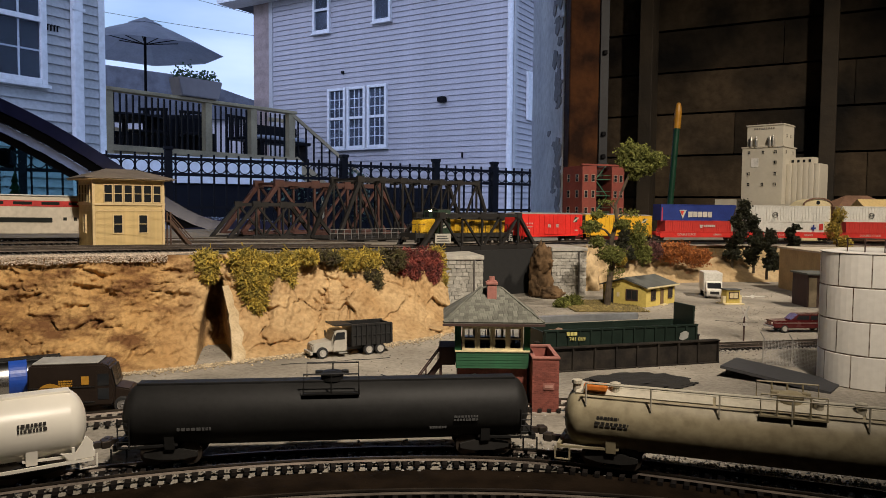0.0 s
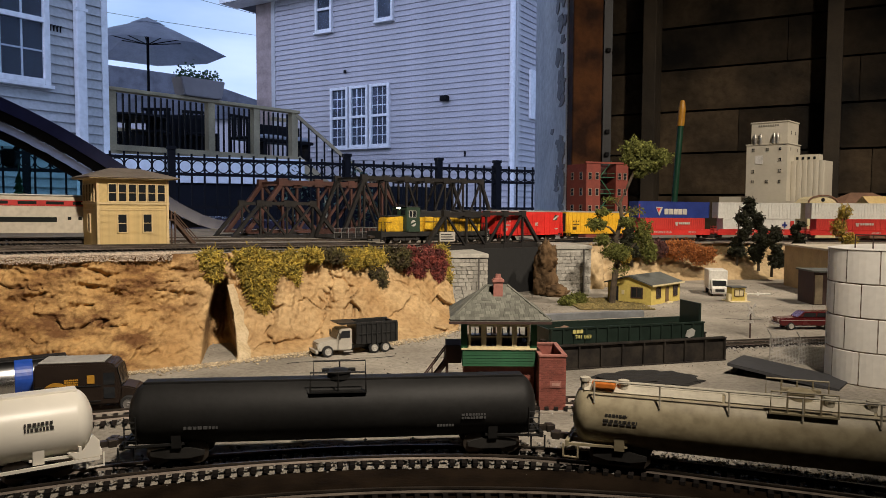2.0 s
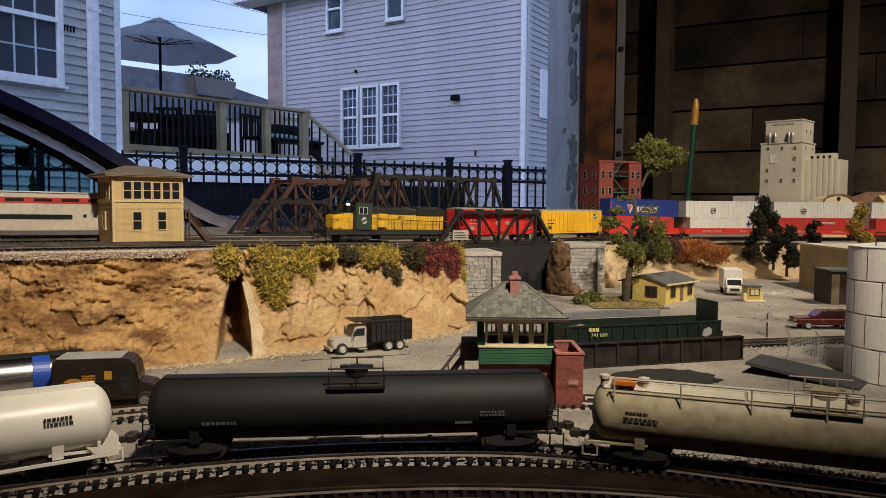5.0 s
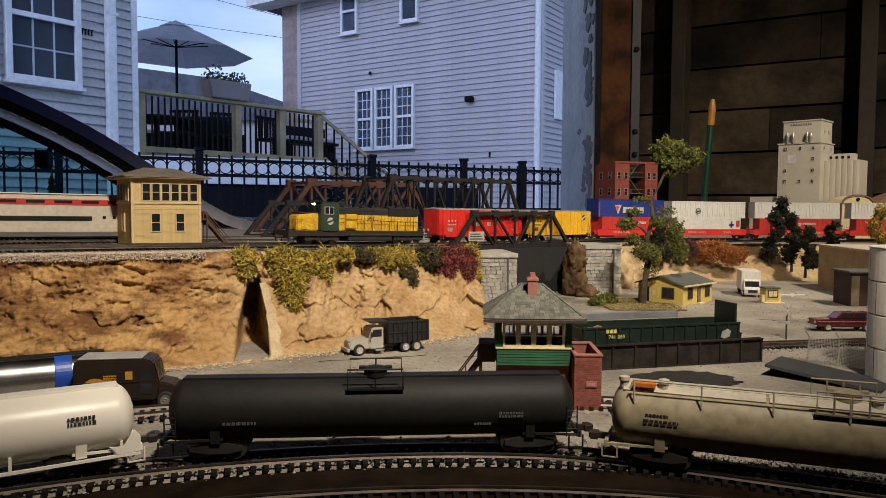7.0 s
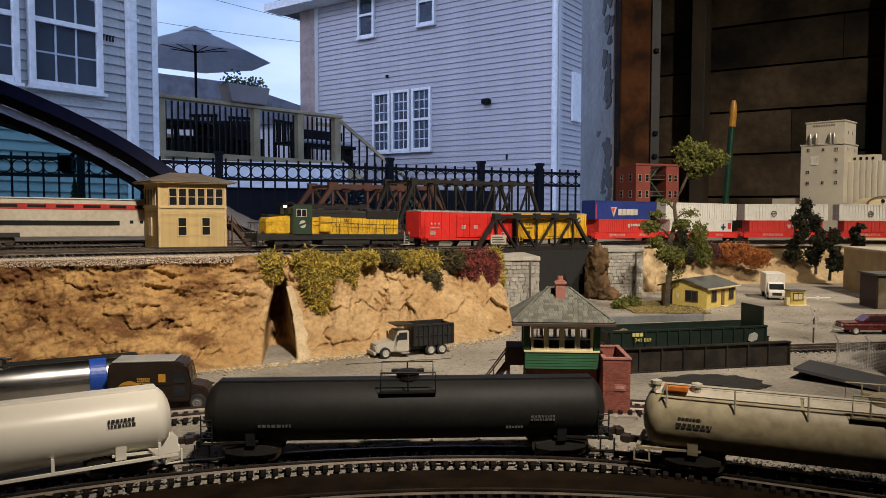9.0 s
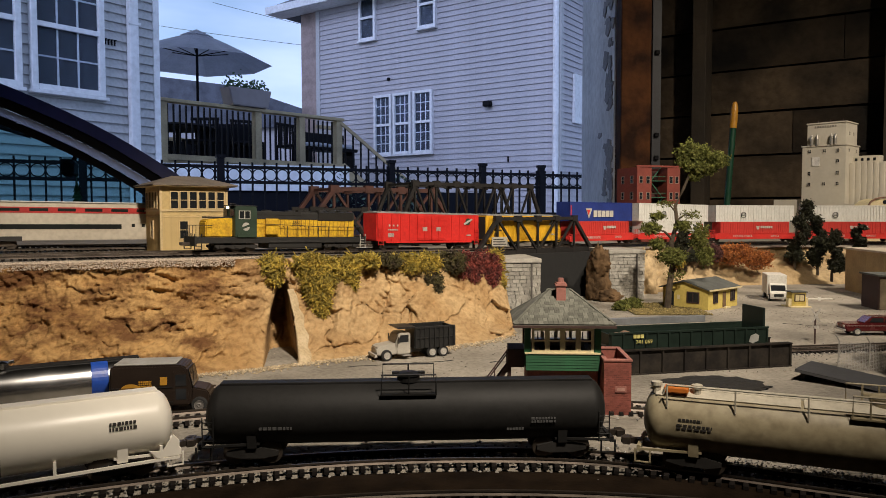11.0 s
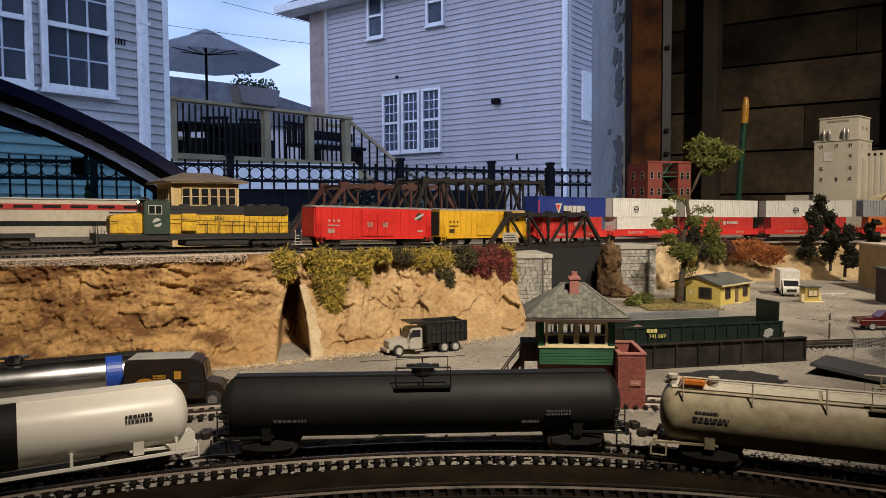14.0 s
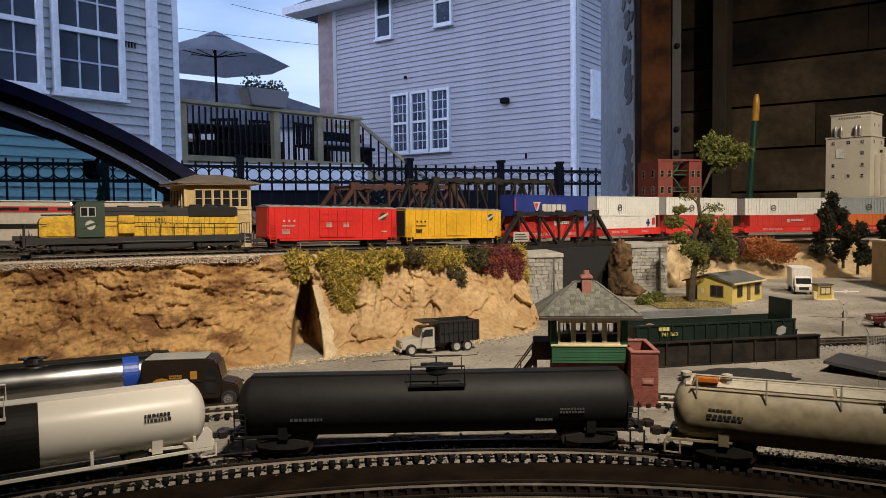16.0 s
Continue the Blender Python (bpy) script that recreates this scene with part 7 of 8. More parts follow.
def locomotive():
    ob = thing("locomotive", Matrix(), "yellow and dark green six-axle diesel locomotive, weathered", "locomotive")
    part("frame", box(B(), -0.113, 0.113, -0.0155, 0.0155, 0.0105, 0.0175, bevel=0.0004), M_lblack, ob)
    for s in (-1, 1):
        part("sill_stripe", box(B(), -0.112, 0.112, s * 0.0157 - 0.0002, s * 0.0157 + 0.0002, 0.0108, 0.0172), M_lblack, ob)
    nose = B()
    prism(nose, [(-0.1005, 0.0176), (-0.068, 0.0176), (-0.068, 0.0405), (-0.074, 0.0400), (-0.098, 0.0378), (-0.1005, 0.0350)], -0.0100, 0.0100, "y", bevel=0.0012)
    part("nose", nose, M_cyel, ob)
    part("nose_cap", box(B(), -0.0975, -0.0685, -0.0090, 0.0090, 0.0395, 0.0412, bevel=0.0004), M_lblack, ob)
    part("nose_door", box(B(), -0.0935, -0.0855, -0.0106, -0.0099, 0.0190, 0.0340, bevel=0.0003), M_cyel, ob)
    cab = B()
    prism(cab, [(-0.068, 0.0176), (-0.0405, 0.0176), (-0.0405, 0.0520), (-0.043, 0.0538), (-0.066, 0.0538), (-0.068, 0.0515)], -0.0165, 0.0165, "y", bevel=0.0006)
    c = part("cab", cab, M_cgreen, ob, "dark green cab")
    part("cab_roof", box(B(), -0.0692, -0.0395, -0.0155, 0.0155, 0.0538, 0.0549, bevel=0.0004), M_lblack, ob)
    for s in (-1, 1):
        for x in (-0.0600, -0.0530):
            sash(c, pose(x, s * 0.0167, 0.0395, 0, 0, 0 if s < 0 else 180), 0.0058, 0.0085, M_railwhite, bars=(1, 1), depth=0.0005)
        em = B()
        lathe(em, [(0, 0), (0.0048, 0), (0.0048, 0.0003), (0, 0.0003)], 18, pose(-0.0545, s * 0.0166, 0.0300, 90 if s < 0 else -90, 0, 0))
        part("emblem", em, M_railwhite, c)
        part("emblem_bar", box(B(), -0.0625, -0.0465, s * 0.0171 - 0.0002, s * 0.0171 + 0.0002, 0.0287, 0.0312, m=Matrix.Translation((-0.0545, 0, 0.030)) @ pose(0, 0, 0, 0, -20, 0) @ Matrix.Translation((0.0545, 0, -0.030))), M_cgreen, c)
        part("windscreen", box(B(), -0.0687, -0.0681, s * 0.009 - 0.0045, s * 0.009 + 0.0045, 0.0425, 0.0500), M_dark_glass, c)
        part("battery_box", box(B(), -0.0655, -0.0415, s * 0.0172 - 0.0008, s * 0.0172 + 0.0008, 0.0176, 0.0215), M_cgreen, c)
    part("headlight", box(B(), -0.0695, -0.0682, -0.0045, 0.0045, 0.0505, 0.0535), M_lblack, ob)
    for y in (-0.0022, 0.0022):
        part("lamp_lens", lathe(B(), [(0, 0.0), (0.0014, 0.0), (0.0010, 0.0006), (0, 0.0008)], 12, pose(-0.0697, y, 0.0520, 0, -90, 0)), M_lens, ob, "glowing headlight")
    hood = B()
    prism(hood, [(-0.0095, 0.0176), (0.0095, 0.0176), (0.0095, 0.0455), (0.0082, 0.0470), (-0.0082, 0.0470), (-0.0095, 0.0455)], -0.0404, 0.1010, "x", bevel=0.0005)
    h = part("hood", hood, M_cyel, ob, "long yellow hood with door seams")
    for k in range(19):
        x = -0.012 + k * 0.0058
        for s in (-1, 1):
            part("door_seam", box(B(), x - 0.0002, x + 0.0002, s * 0.0096 - 0.0002, s * 0.0096 + 0.0001, 0.0205, 0.0390), mat("seam_brown", (0.20, 0.11, 0.02), 0.7), h)
            part("latch", box(B(), x + 0.0036, x + 0.0044, s * 0.0098 - 0.0002, s * 0.0098 + 0.0002, 0.030, 0.0312), M_lblack, h)
    roofb = B()
    prism(roofb, [(-0.0100, 0.0392), (-0.0100, 0.0462), (-0.0082, 0.0487), (0.0082, 0.0487), (0.0100, 0.0462), (0.0100, 0.0392)], -0.0402, 0.1012, "x")
    part("hood_roof", roofb, M_lblack, ob)
    part("side_grille", box(B(), -0.0395, 0.022, -0.0105, 0.0105, 0.0440, 0.0488, bevel=0.0005), M_lblack, ob)
    rad = B()
    prism(rad, [(-0.0104, 0.0380), (-0.0128, 0.0490), (-0.0105, 0.0498), (0.0105, 0.0498), (0.0128, 0.0490), (0.0104, 0.0380)], 0.046, 0.0985, "x", bevel=0.0004)
    part("radiator", rad, M_lblack, ob)
    part("blower_bulge", box(B(), -0.0275, -0.0105, -0.0142, -0.0097, 0.0205, 0.0400, bevel=0.0012), M_cyel, ob)
    part("blower_bulge", box(B(), -0.0275, -0.0105, 0.0097, 0.0142, 0.0205, 0.0400, bevel=0.0012), M_cyel, ob)
    for x in (0.056, 0.072, 0.088):
        part("fan", lathe(B(), [(0, 0), (0.0065, 0), (0.0065, 0.0018), (0.0050, 0.0022), (0, 0.0022)], 20, pose(x, 0, 0.0498)), M_lblack, ob)
    for x in (-0.020, 0.012, 0.034):
        part("dynamic_fan", lathe(B(), [(0, 0), (0.006, 0), (0.006, 0.0015), (0, 0.0018)], 20, pose(x, 0, 0.0488)), M_lblack, ob)
    part("exhaust", box(B(), 0.022, 0.028, -0.003, 0.003, 0.0488, 0.0515), M_lblack, ob)
    hn = B()
    for d in (-0.002, 0, 0.002):
        rod(hn, [(-0.060, d, 0.0562), (-0.067 + abs(d), d * 1.6, 0.0568)], [0.0004, 0.0010], 8)
    box(hn, -0.0605, -0.0595, -0.003, 0.003, 0.0549, 0.0560)
    part("horn", hn, M_lblack, ob)
    part("fuel_tank", box(B(), -0.024, 0.050, -0.0150, 0.0150, 0.0035, 0.0134, bevel=0.002), M_lblack, ob)
    part("air_tank", rod(B(), [(-0.024, -0.0155, 0.0120), (0.046, -0.0155, 0.0120)], 0.0016, 10), M_lblack, ob)
    for x in (-0.0645, 0.0800):
        six_wheel_bogie(ob, x)
    for s in (-1, 1):
        hr_ = B()
        y = s * 0.0160
        zt = 0.0305
        pts = [(-0.040, y, zt + 0.003), (0.060, y, zt), (0.104, y, zt)]
        rod(hr_, pts, 0.0004, 5)
        for k in range(8):
            x = 0.0 + k * 0.0145
            rod(hr_, [(x, y, 0.0170), (x, y, zt + 0.0002)], 0.00045, 5)
        rod(hr_, [(-0.1105, y, 0.0175), (-0.1105, y, 0.031), (-0.094, y * 0.8, 0.031)], 0.0004, 5)
        part("handrail", hr_, M_lblack, ob)
        for e in (-1, 1):
            st_ = B()
            for k in range(4):
                box(st_, e * 0.1115 - 0.004, e * 0.1115 + 0.004, s * 0.0145 - 0.0015, s * 0.0145 + 0.0015, 0.0035 + k * 0.0035, 0.0041 + k * 0.0035)
            for q in (-0.004, 0.004):
                box(st_, e * 0.1115 + q - 0.0003, e * 0.1115 + q + 0.0003, s * 0.0152 - 0.0010, s * 0.0152 + 0.0010, 0.0035, 0.0215)
            part("step", st_, M_railwhite if e > 0 else M_lblack, ob)
    for e in (-1, 1):
        pl_ = B()
        box(pl_, e * 0.1145 - 0.001, e * 0.1145 + 0.001, -0.0165, 0.0165, 0.0075, 0.0185)
        part("pilot", pl_, M_lblack, ob)
        er = B()
        rod(er, [(e * 0.1135, -0.014, 0.0185), (e * 0.1135, -0.014, 0.031), (e * 0.1135, 0.014, 0.031), (e * 0.1135, 0.014, 0.0185)], 0.0004, 5)
        for y in (-0.005, 0.005):
            rod(er, [(e * 0.1135, y, 0.0185), (e * 0.1135, y, 0.031)], 0.0004, 5)
        part("end_rail", er, M_lblack, ob)
        coupler(ob, e * 0.1155, e)
    words("number", "6861", 0.0060, pose(0.0160, -0.00985, 0.0350) @ UPRIGHT, M_lblack, h)
    return ob


def boxcar(name, label, length, paint, door_w, ribs, letters):
    ob = thing(name, Matrix(), label, "boxcar")
    h0, h1, w = 0.0120, 0.0500, 0.0172
    half = length / 2
    bd = part("body", box(B(), -half, half, -w, w, h0, h1, bevel=0.0004), paint, ob)
    rf_ = B()
    prism(rf_, [(-w - 0.0004, h1), (w + 0.0004, h1), (w, h1 + 0.0008), (0, h1 + 0.0028), (-w, h1 + 0.0008)], -half - 0.0005, half + 0.0005, "x")
    part("roof", rf_, mat("car_roof", (0.34, 0.33, 0.31), 0.6, scale=50, var=0.25) , ob)
    rb_ = mesh_of("roof_rib", box(B(), -0.0006, 0.0006, -w * 0.96, w * 0.96, 0, 0.0008), MATS["car_roof"])
    for k in range(14):
        part("roof_rib", rb_, None, ob, m=pose(-half + length * (k + 0.5) / 14, 0, h1 + 0.0016))
    rib = mesh_of("side_rib", box(B(), -0.0005, 0.0005, -0.0006, 0.0006, h0 + 0.001, h1 - 0.001), paint)
    for s in (-1, 1):
        for k in range(ribs):
            x = -half + length * (k + 0.5) / ribs
            if abs(x) > door_w / 2 + 0.003:
                part("side_rib", rib, None, bd, m=pose(x, s * (w + 0.0002), 0))
        for d in ((-1, 1) if door_w > 0.05 else (0,)):
            x0 = d * door_w / 4 if d else 0
            dw = door_w / 2 - 0.001 if d else door_w
            dr_ = part("door", box(B(), x0 - dw / 2, x0 + dw / 2, s * (w + 0.0010) - 0.0006, s * (w + 0.0010) + 0.0006, h0 + 0.0015, h1 - 0.002, bevel=0.0003), paint, ob)
            cr = B()
            for k in range(9 if not d else 4):
                z = h0 + 0.004 + k * (0.0036 if not d else 0.0085)
                box(cr, x0 - dw / 2 + 0.001, x0 + dw / 2 - 0.001, s * (w + 0.0018) - 0.0003, s * (w + 0.0018) + 0.0003, z, z + 0.0012)
            part("door_corrugation", cr, paint, dr_)
            part("lock_bar", rod(B(), [(x0, s * (w + 0.0022), h0), (x0, s * (w + 0.0022), h1 - 0.002)], 0.0003, 5), paint, dr_)
        for e in (-1, 1):
            ld_ = B()
            x = e * (half - 0.005)
            for q in (-0.0038, 0.0038):
                box(ld_, x + q - 0.0003, x + q + 0.0003, s * (w + 0.0012) - 0.0003, s * (w + 0.0012) + 0.0003, 0.006, 0.030)
            for k in range(7):
                box(ld_, x - 0.0038, x + 0.0038, s * (w + 0.0012) - 0.0003, s * (w + 0.0012) + 0.0003, 0.0075 + k * 0.0034, 0.0080 + k * 0.0034)
            part("ladder", ld_, paint, ob)
        part("sill", box(B(), -half * 0.85, half * 0.85, s * w - 0.0006, s * w + 0.0006, 0.0095, h0), paint, ob)
    y = -(w + 0.0008)
    em = B()
    lathe(em, [(0, 0), (0.0050, 0), (0.0050, 0.0002), (0, 0.0002)], 18, pose(half - 0.0225, y, 0.040, 90, 0, 0))
    part("emblem", em, letters[1], bd)
    em = B()
    prism(em, [(half - 0.0310, 0.0375), (half - 0.0155, 0.0450), (half - 0.0140, 0.0425), (half - 0.0295, 0.0350)], y - 0.0006, y - 0.0003, "y")
    part("emblem_bar", em, M_railwhite, bd)
    lb = B()
    for k in range(3):
        box(lb, -half + 0.018 + k * 0.0068, -half + 0.0205 + k * 0.0068, y - 0.0002, y + 0.0002, 0.0320, 0.0345)
    part("lettering", lb, letters[0], bd)
    stencil(bd, -half + 0.017, y, 0.0265, 0.017, 0.0026, 1, letters[0], 12)
    stencil(bd, -half + 0.017, y, 0.0175, 0.010, 0.006, 4, letters[0], 13)
    stencil(bd, half - 0.025, y, 0.019, 0.009, 0.003, 1, M_railwhite, 14)
    if door_w > 0.05:
        for x in (-0.0165, 0.0085):
            stencil(bd, x, -(w + 0.0020), 0.026, 0.008, 0.006, 4, letters[0], 15)
    part("underframe", box(B(), -half + 0.005, half - 0.005, -0.004, 0.004, 0.0075, 0.0119), M_under, ob)
    for e in (-1, 1):
        truck_bogie(ob, e * (half - 0.026), M_under)
        coupler(ob, e * (half - 0.001), e)
        part("end_panel", box(B(), e * (half + 0.0004) - 0.0005, e * (half + 0.0004) + 0.0005, -w + 0.002, w - 0.002, h0 + 0.002, h1 - 0.002), paint if door_w > 0.05 else M_lblack, ob)
    return ob


def container(parent, x, z, length, h, paint, name="container", marks=None, ribbed=True):
    w = 0.0150
    c = part(name, box(B(), x - length / 2, x + length / 2, -w + 0.0006, w - 0.0006, z, z + h), paint, parent)
    fr = B()
    for sx in (-1, 1):
        for sy in (-1, 1):
            box(fr, x + sx * (length / 2 - 0.001) - 0.001, x + sx * (length / 2 - 0.001) + 0.001, sy * (w - 0.001) - 0.001, sy * (w - 0.001) + 0.001, z, z + h)
    for sy in (-1, 1):
        for zz in (z, z + h - 0.0016):
            box(fr, x - length / 2, x + length / 2, sy * (w - 0.0008) - 0.0008, sy * (w - 0.0008) + 0.0008, zz, zz + 0.0016)
    part("frame", fr, paint, c)
    if ribbed:
        n = 30
        rib = mesh_of("rib", box(B(), -0.0011, 0.0011, -0.0005, 0.0005, z + 0.0016, z + h - 0.0016), paint)
        for k in range(n):
            xx = x - length / 2 + length * (k + 0.5) / n
            for sy in (-1, 1):
                part("rib", rib, None, c, m=pose(xx, sy * (w - 0.0004), 0))
    return c


M_wred = mat("well_red", (0.62, 0.035, 0.028), 0.45, scale=40, var=0.2, bump=0.05)
M_cwhite = mat("container_white", (0.66, 0.66, 0.62), 0.55, scale=40, var=0.1)
M_cblue = mat("container_blue", (0.020, 0.040, 0.22), 0.45, scale=40, var=0.2)
M_cred = mat("container_red", (0.58, 0.045, 0.035), 0.5, scale=40, var=0.2)
M_cgrey = mat("container_grey", (0.30, 0.33, 0.34), 0.55, scale=40, var=0.15)
M_corange = mat("container_orange", (0.70, 0.18, 0.04), 0.5, scale=40, var=0.15)


def well_car(label, top, bottom, top_kind):
    ob = thing("well_car", Matrix(), label, "well car", "container train")
    L = 0.204
    for s in (-1, 1):
        sd = B()
        prism(sd, [(-0.092, 0.0065), (0.092, 0.0065), (0.094, 0.0150), (0.084, 0.0180), (-0.084, 0.0180), (-0.094, 0.0150)], s * 0.0165 - 0.0009, s * 0.0165 + 0.0009, "y")
        part("well_side", sd, M_wred, ob)
        part("side_rail", box(B(), -0.093, 0.093, s * 0.0170 - 0.0009, s * 0.0170 + 0.0009, 0.0176, 0.0190), M_wred, ob)
    part("well_floor", box(B(), -0.085, 0.085, -0.0155, 0.0155, 0.0065, 0.0080), M_wred, ob)
    for e in (-1, 1):
        ep = B()
        prism(ep, [(e * 0.085, 0.0080), (e * 0.102, 0.0125), (e * 0.102, 0.0165), (e * 0.085, 0.0160)], -0.0155, 0.0155, "y")
        part("end_platform", ep, M_wred, ob)
        truck_bogie(ob, e * 0.094, M_under)
        lad = B()
        for q in (-0.003, 0.003):
            rod(lad, [(e * 0.098 + q, -0.0165, 0.008), (e * 0.098 + q, -0.0165, 0.026)], 0.0004, 5)
        for k in range(5):
            rod(lad, [(e * 0.098 - 0.003, -0.0165, 0.010 + k * 0.0035), (e * 0.098 + 0.003, -0.0165, 0.010 + k * 0.0035)], 0.0003, 5)
        part("ladder", lad, M_wred, ob)
    words("lettering", "DOUBLE STACK", 0.0062, pose(-0.030, -0.01745, 0.0125) @ UPRIGHT, M_railwhite, ob)
    words("lettering", "SERVICE", 0.0055, pose(0.045, -0.01745, 0.0123) @ UPRIGHT, M_railwhite, ob)
    cb = container(ob, 0, 0.0081, 0.160, 0.0335, bottom, ribbed=bottom is not M_cwhite)
    ct = container(ob, 0, 0.0418, 0.182, 0.0335, top, ribbed=top is not M_cblue)
    if top_kind == "blue":
        lg = B()
        prism(lg, [(-0.048, 0.064), (-0.030, 0.064), (-0.039, 0.046)], -0.0156, -0.0150, "y")
        part("emblem", lg, M_railwhite, ct)
        lg = B()
        prism(lg, [(-0.0455, 0.0618), (-0.036, 0.0618), (-0.0405, 0.0520)], -0.0160, -0.0157, "y")
        part("emblem", lg, M_cred, ct)
        br = B()
        for k in range(5):
            box(br, -0.026 + k * 0.0118, -0.0160 + k * 0.0118, -0.0157, -0.0151, 0.049, 0.0605)
        part("lettering", br, M_railwhite, ct, "plain white letter blocks")
        part("end_stripe", box(B(), -0.089, -0.087, -0.0155, -0.0150, 0.041, 0.069), M_cred, ct)
    else:
        em = B()
        for a_ in range(12):
            a0, a1 = a_ * math.pi / 6, (a_ + 1) * math.pi / 6
            beam(em, (-0.028 + 0.0055 * math.cos(a0), -0.0158, 0.0555 + 0.0055 * math.sin(a0)), (-0.028 + 0.0055 * math.cos(a1), -0.0158, 0.0555 + 0.0055 * math.sin(a1)), 0.0010)
        box(em, -0.0315, -0.0245, -0.0160, -0.0155, 0.0545, 0.0562)
        part("emblem", em, M_lblack, ct)
    if bottom is M_cred:
        bb_ = B()
        prism(bb_, [(0.002, 0.033), (0.010, 0.033), (0.008, 0.026), (0.004, 0.026)], -0.0158, -0.0152, "y")
        for k in range(6):
            box(bb_, 0.012 + k * 0.0048, 0.0158 + k * 0.0048, -0.0158, -0.0152, 0.0285, 0.0330)
        part("lettering", bb_, M_railwhite, cb)
    elif bottom is M_cwhite:
        bb_ = B()
        box(bb_, 0.055, 0.058, -0.0158, -0.0150, 0.022, 0.035)
        box(bb_, 0.051, 0.062, -0.0158, -0.0150, 0.026, 0.0295)
        part("emblem", bb_, M_cblue, cb)
        part("red_patch", box(B(), 0.069, 0.077, -0.0157, -0.0150, 0.024, 0.037), M_cred, cb)
    return ob


loco = locomotive()
red_car = boxcar("boxcar", "bright red double-door boxcar with white lettering", 0.186, mat("boxcar_red", (0.66, 0.028, 0.022), 0.45, scale=40, var=0.15, bump=0.05), 0.052, 12, (M_railwhite, M_cgreen))
yellow_car = boxcar("boxcar", "yellow ribbed boxcar with black ends", 0.178, mat("boxcar_yellow", (0.74, 0.42, 0.02), 0.5, scale=40, var=0.15, bump=0.05), 0.036, 16, (M_lblack, M_cgreen))
wells = [well_car("red well car with a blue over a red container", M_cblue, M_cred, "blue"),
         well_car("red well car with two white containers", M_cwhite, M_cwhite, "white"),
         well_car("red well car with a white over a red container", M_cwhite, M_cred, "white")]
M_ = Matrix()
wells.append(copy_thing(wells[2], M_))
wells.append(well_car("red well car with a grey over an orange container", M_cgrey, M_corange, "white"))
wells.append(copy_thing(wells[1], M_))
wells.append(copy_thing(wells[2], M_))
TRAIN = [(loco, 0.245, 0.0), (red_car, 0.198, 0.251), (yellow_car, 0.190, 0.453)] + [(o, 0.206, 0.655 + 0.2075 * k) for k, o in enumerate(wells)]

# ---- passenger coach standing behind the tower ----
coach = thing("passenger_coach", Matrix(), "beige bilevel passenger coach with a red stripe", "train car")
cp_, cd_ = on_line(float(np.interp(-0.215, [q.x for q in LINE], LINE_S)) - 0.188, 0.185)
coach.matrix_basis = Matrix.Translation(cp_) @ pose(0, 0, 0, 0, -math.degrees(math.asin(cd_.z)), math.degrees(math.atan2(cd_.y, cd_.x))) @ Matrix.Scale(1.02, 4)
M_beige = mat("coach_beige", (0.56, 0.50, 0.40), 0.45, scale=30, var=0.1)
M_cwind = mat("coach_windows", (0.025, 0.028, 0.026), 0.15, scale=30)
cb = B()
prism(cb, [(-0.0175, 0.010), (-0.0178, 0.030), (-0.0172, 0.049), (-0.013, 0.0545), (0, 0.0562), (0.013, 0.0545), (0.0172, 0.049), (0.0178, 0.030), (0.0175, 0.010)], -0.147, 0.147, "x", bevel=0.0004)
bd = part("body", cb, M_beige, coach)
part("roof", box(B(), -0.146, 0.146, -0.011, 0.011, 0.0558, 0.0572, bevel=0.0006), M_cwhite, coach)
part("red_stripe", box(B(), -0.1468, 0.1468, -0.0180, -0.0168, 0.0430, 0.0500), mat("stripe_red", (0.50, 0.025, 0.02), 0.45), bd)
for x0, x1, z0, z1 in ((-0.144, 0.02, 0.0235, 0.0295), (0.055, 0.085, 0.0235, 0.0295), (0.088, 0.11, 0.0235, 0.0295)):
    part("window_band", box(B(), x0, x1, -0.0184, -0.0172, z0, z1, bevel=0.0004), M_cwind, bd)
for k in range(8):
    part("upper_window", box(B(), -0.142 + k * 0.03, -0.122 + k * 0.03, -0.0184, -0.0174, 0.0450, 0.0487, bevel=0.0004), M_cwind, bd)
for x in (0.034, 0.046):
    d_ = part("door", box(B(), x - 0.0055, x + 0.0055, -0.0181, -0.0174, 0.0125, 0.0360), M_beige, bd)
    part("window", box(B(), x - 0.002, x + 0.002, -0.0184, -0.01815, 0.026, 0.0300), M_cwind, d_)
for x in (-0.11, 0.105):
    part("skirt_gap", box(B(), x - 0.020, x + 0.020, -0.0182, -0.0172, 0.0095, 0.0150), M_lblack, bd)
    truck_bogie(coach, x, M_rail)
part("end_panel", box(B(), 0.1472, 0.1478, -0.014, 0.014, 0.012, 0.052), mat("stripe_red", (0.5, 0.03, 0.02)), coach)

second = copy_thing(coach, coach.matrix_basis @ Matrix.Scale(1 / 1.02, 4) @ pose(-0.312, -0.006, 0, 0, 0, -2))
ARC = (0.005, -0.153)


def arc_pts(r, a0, a1, z=0.006, step=0.0022):
    n = int(abs(a1 - a0) * r / step)
    return [(ARC[0] + r * math.sin(a0 + (a1 - a0) * i / n), ARC[1] + r * math.cos(a0 + (a1 - a0) * i / n), z) for i in range(n + 1)]


def tank_track_pts():
    """The tank cars' track: the arc tightens towards its far end."""
    out, n = [], 320
    for i in range(n + 1):
        a = -0.75 + 1.40 * i / n
        rr = 0.5 - 0.018 * smoothstep(0.05, 0.40, a)
        out.append((ARC[0] + rr * math.sin(a), ARC[1] + rr * math.cos(a), 0.006))
    return out


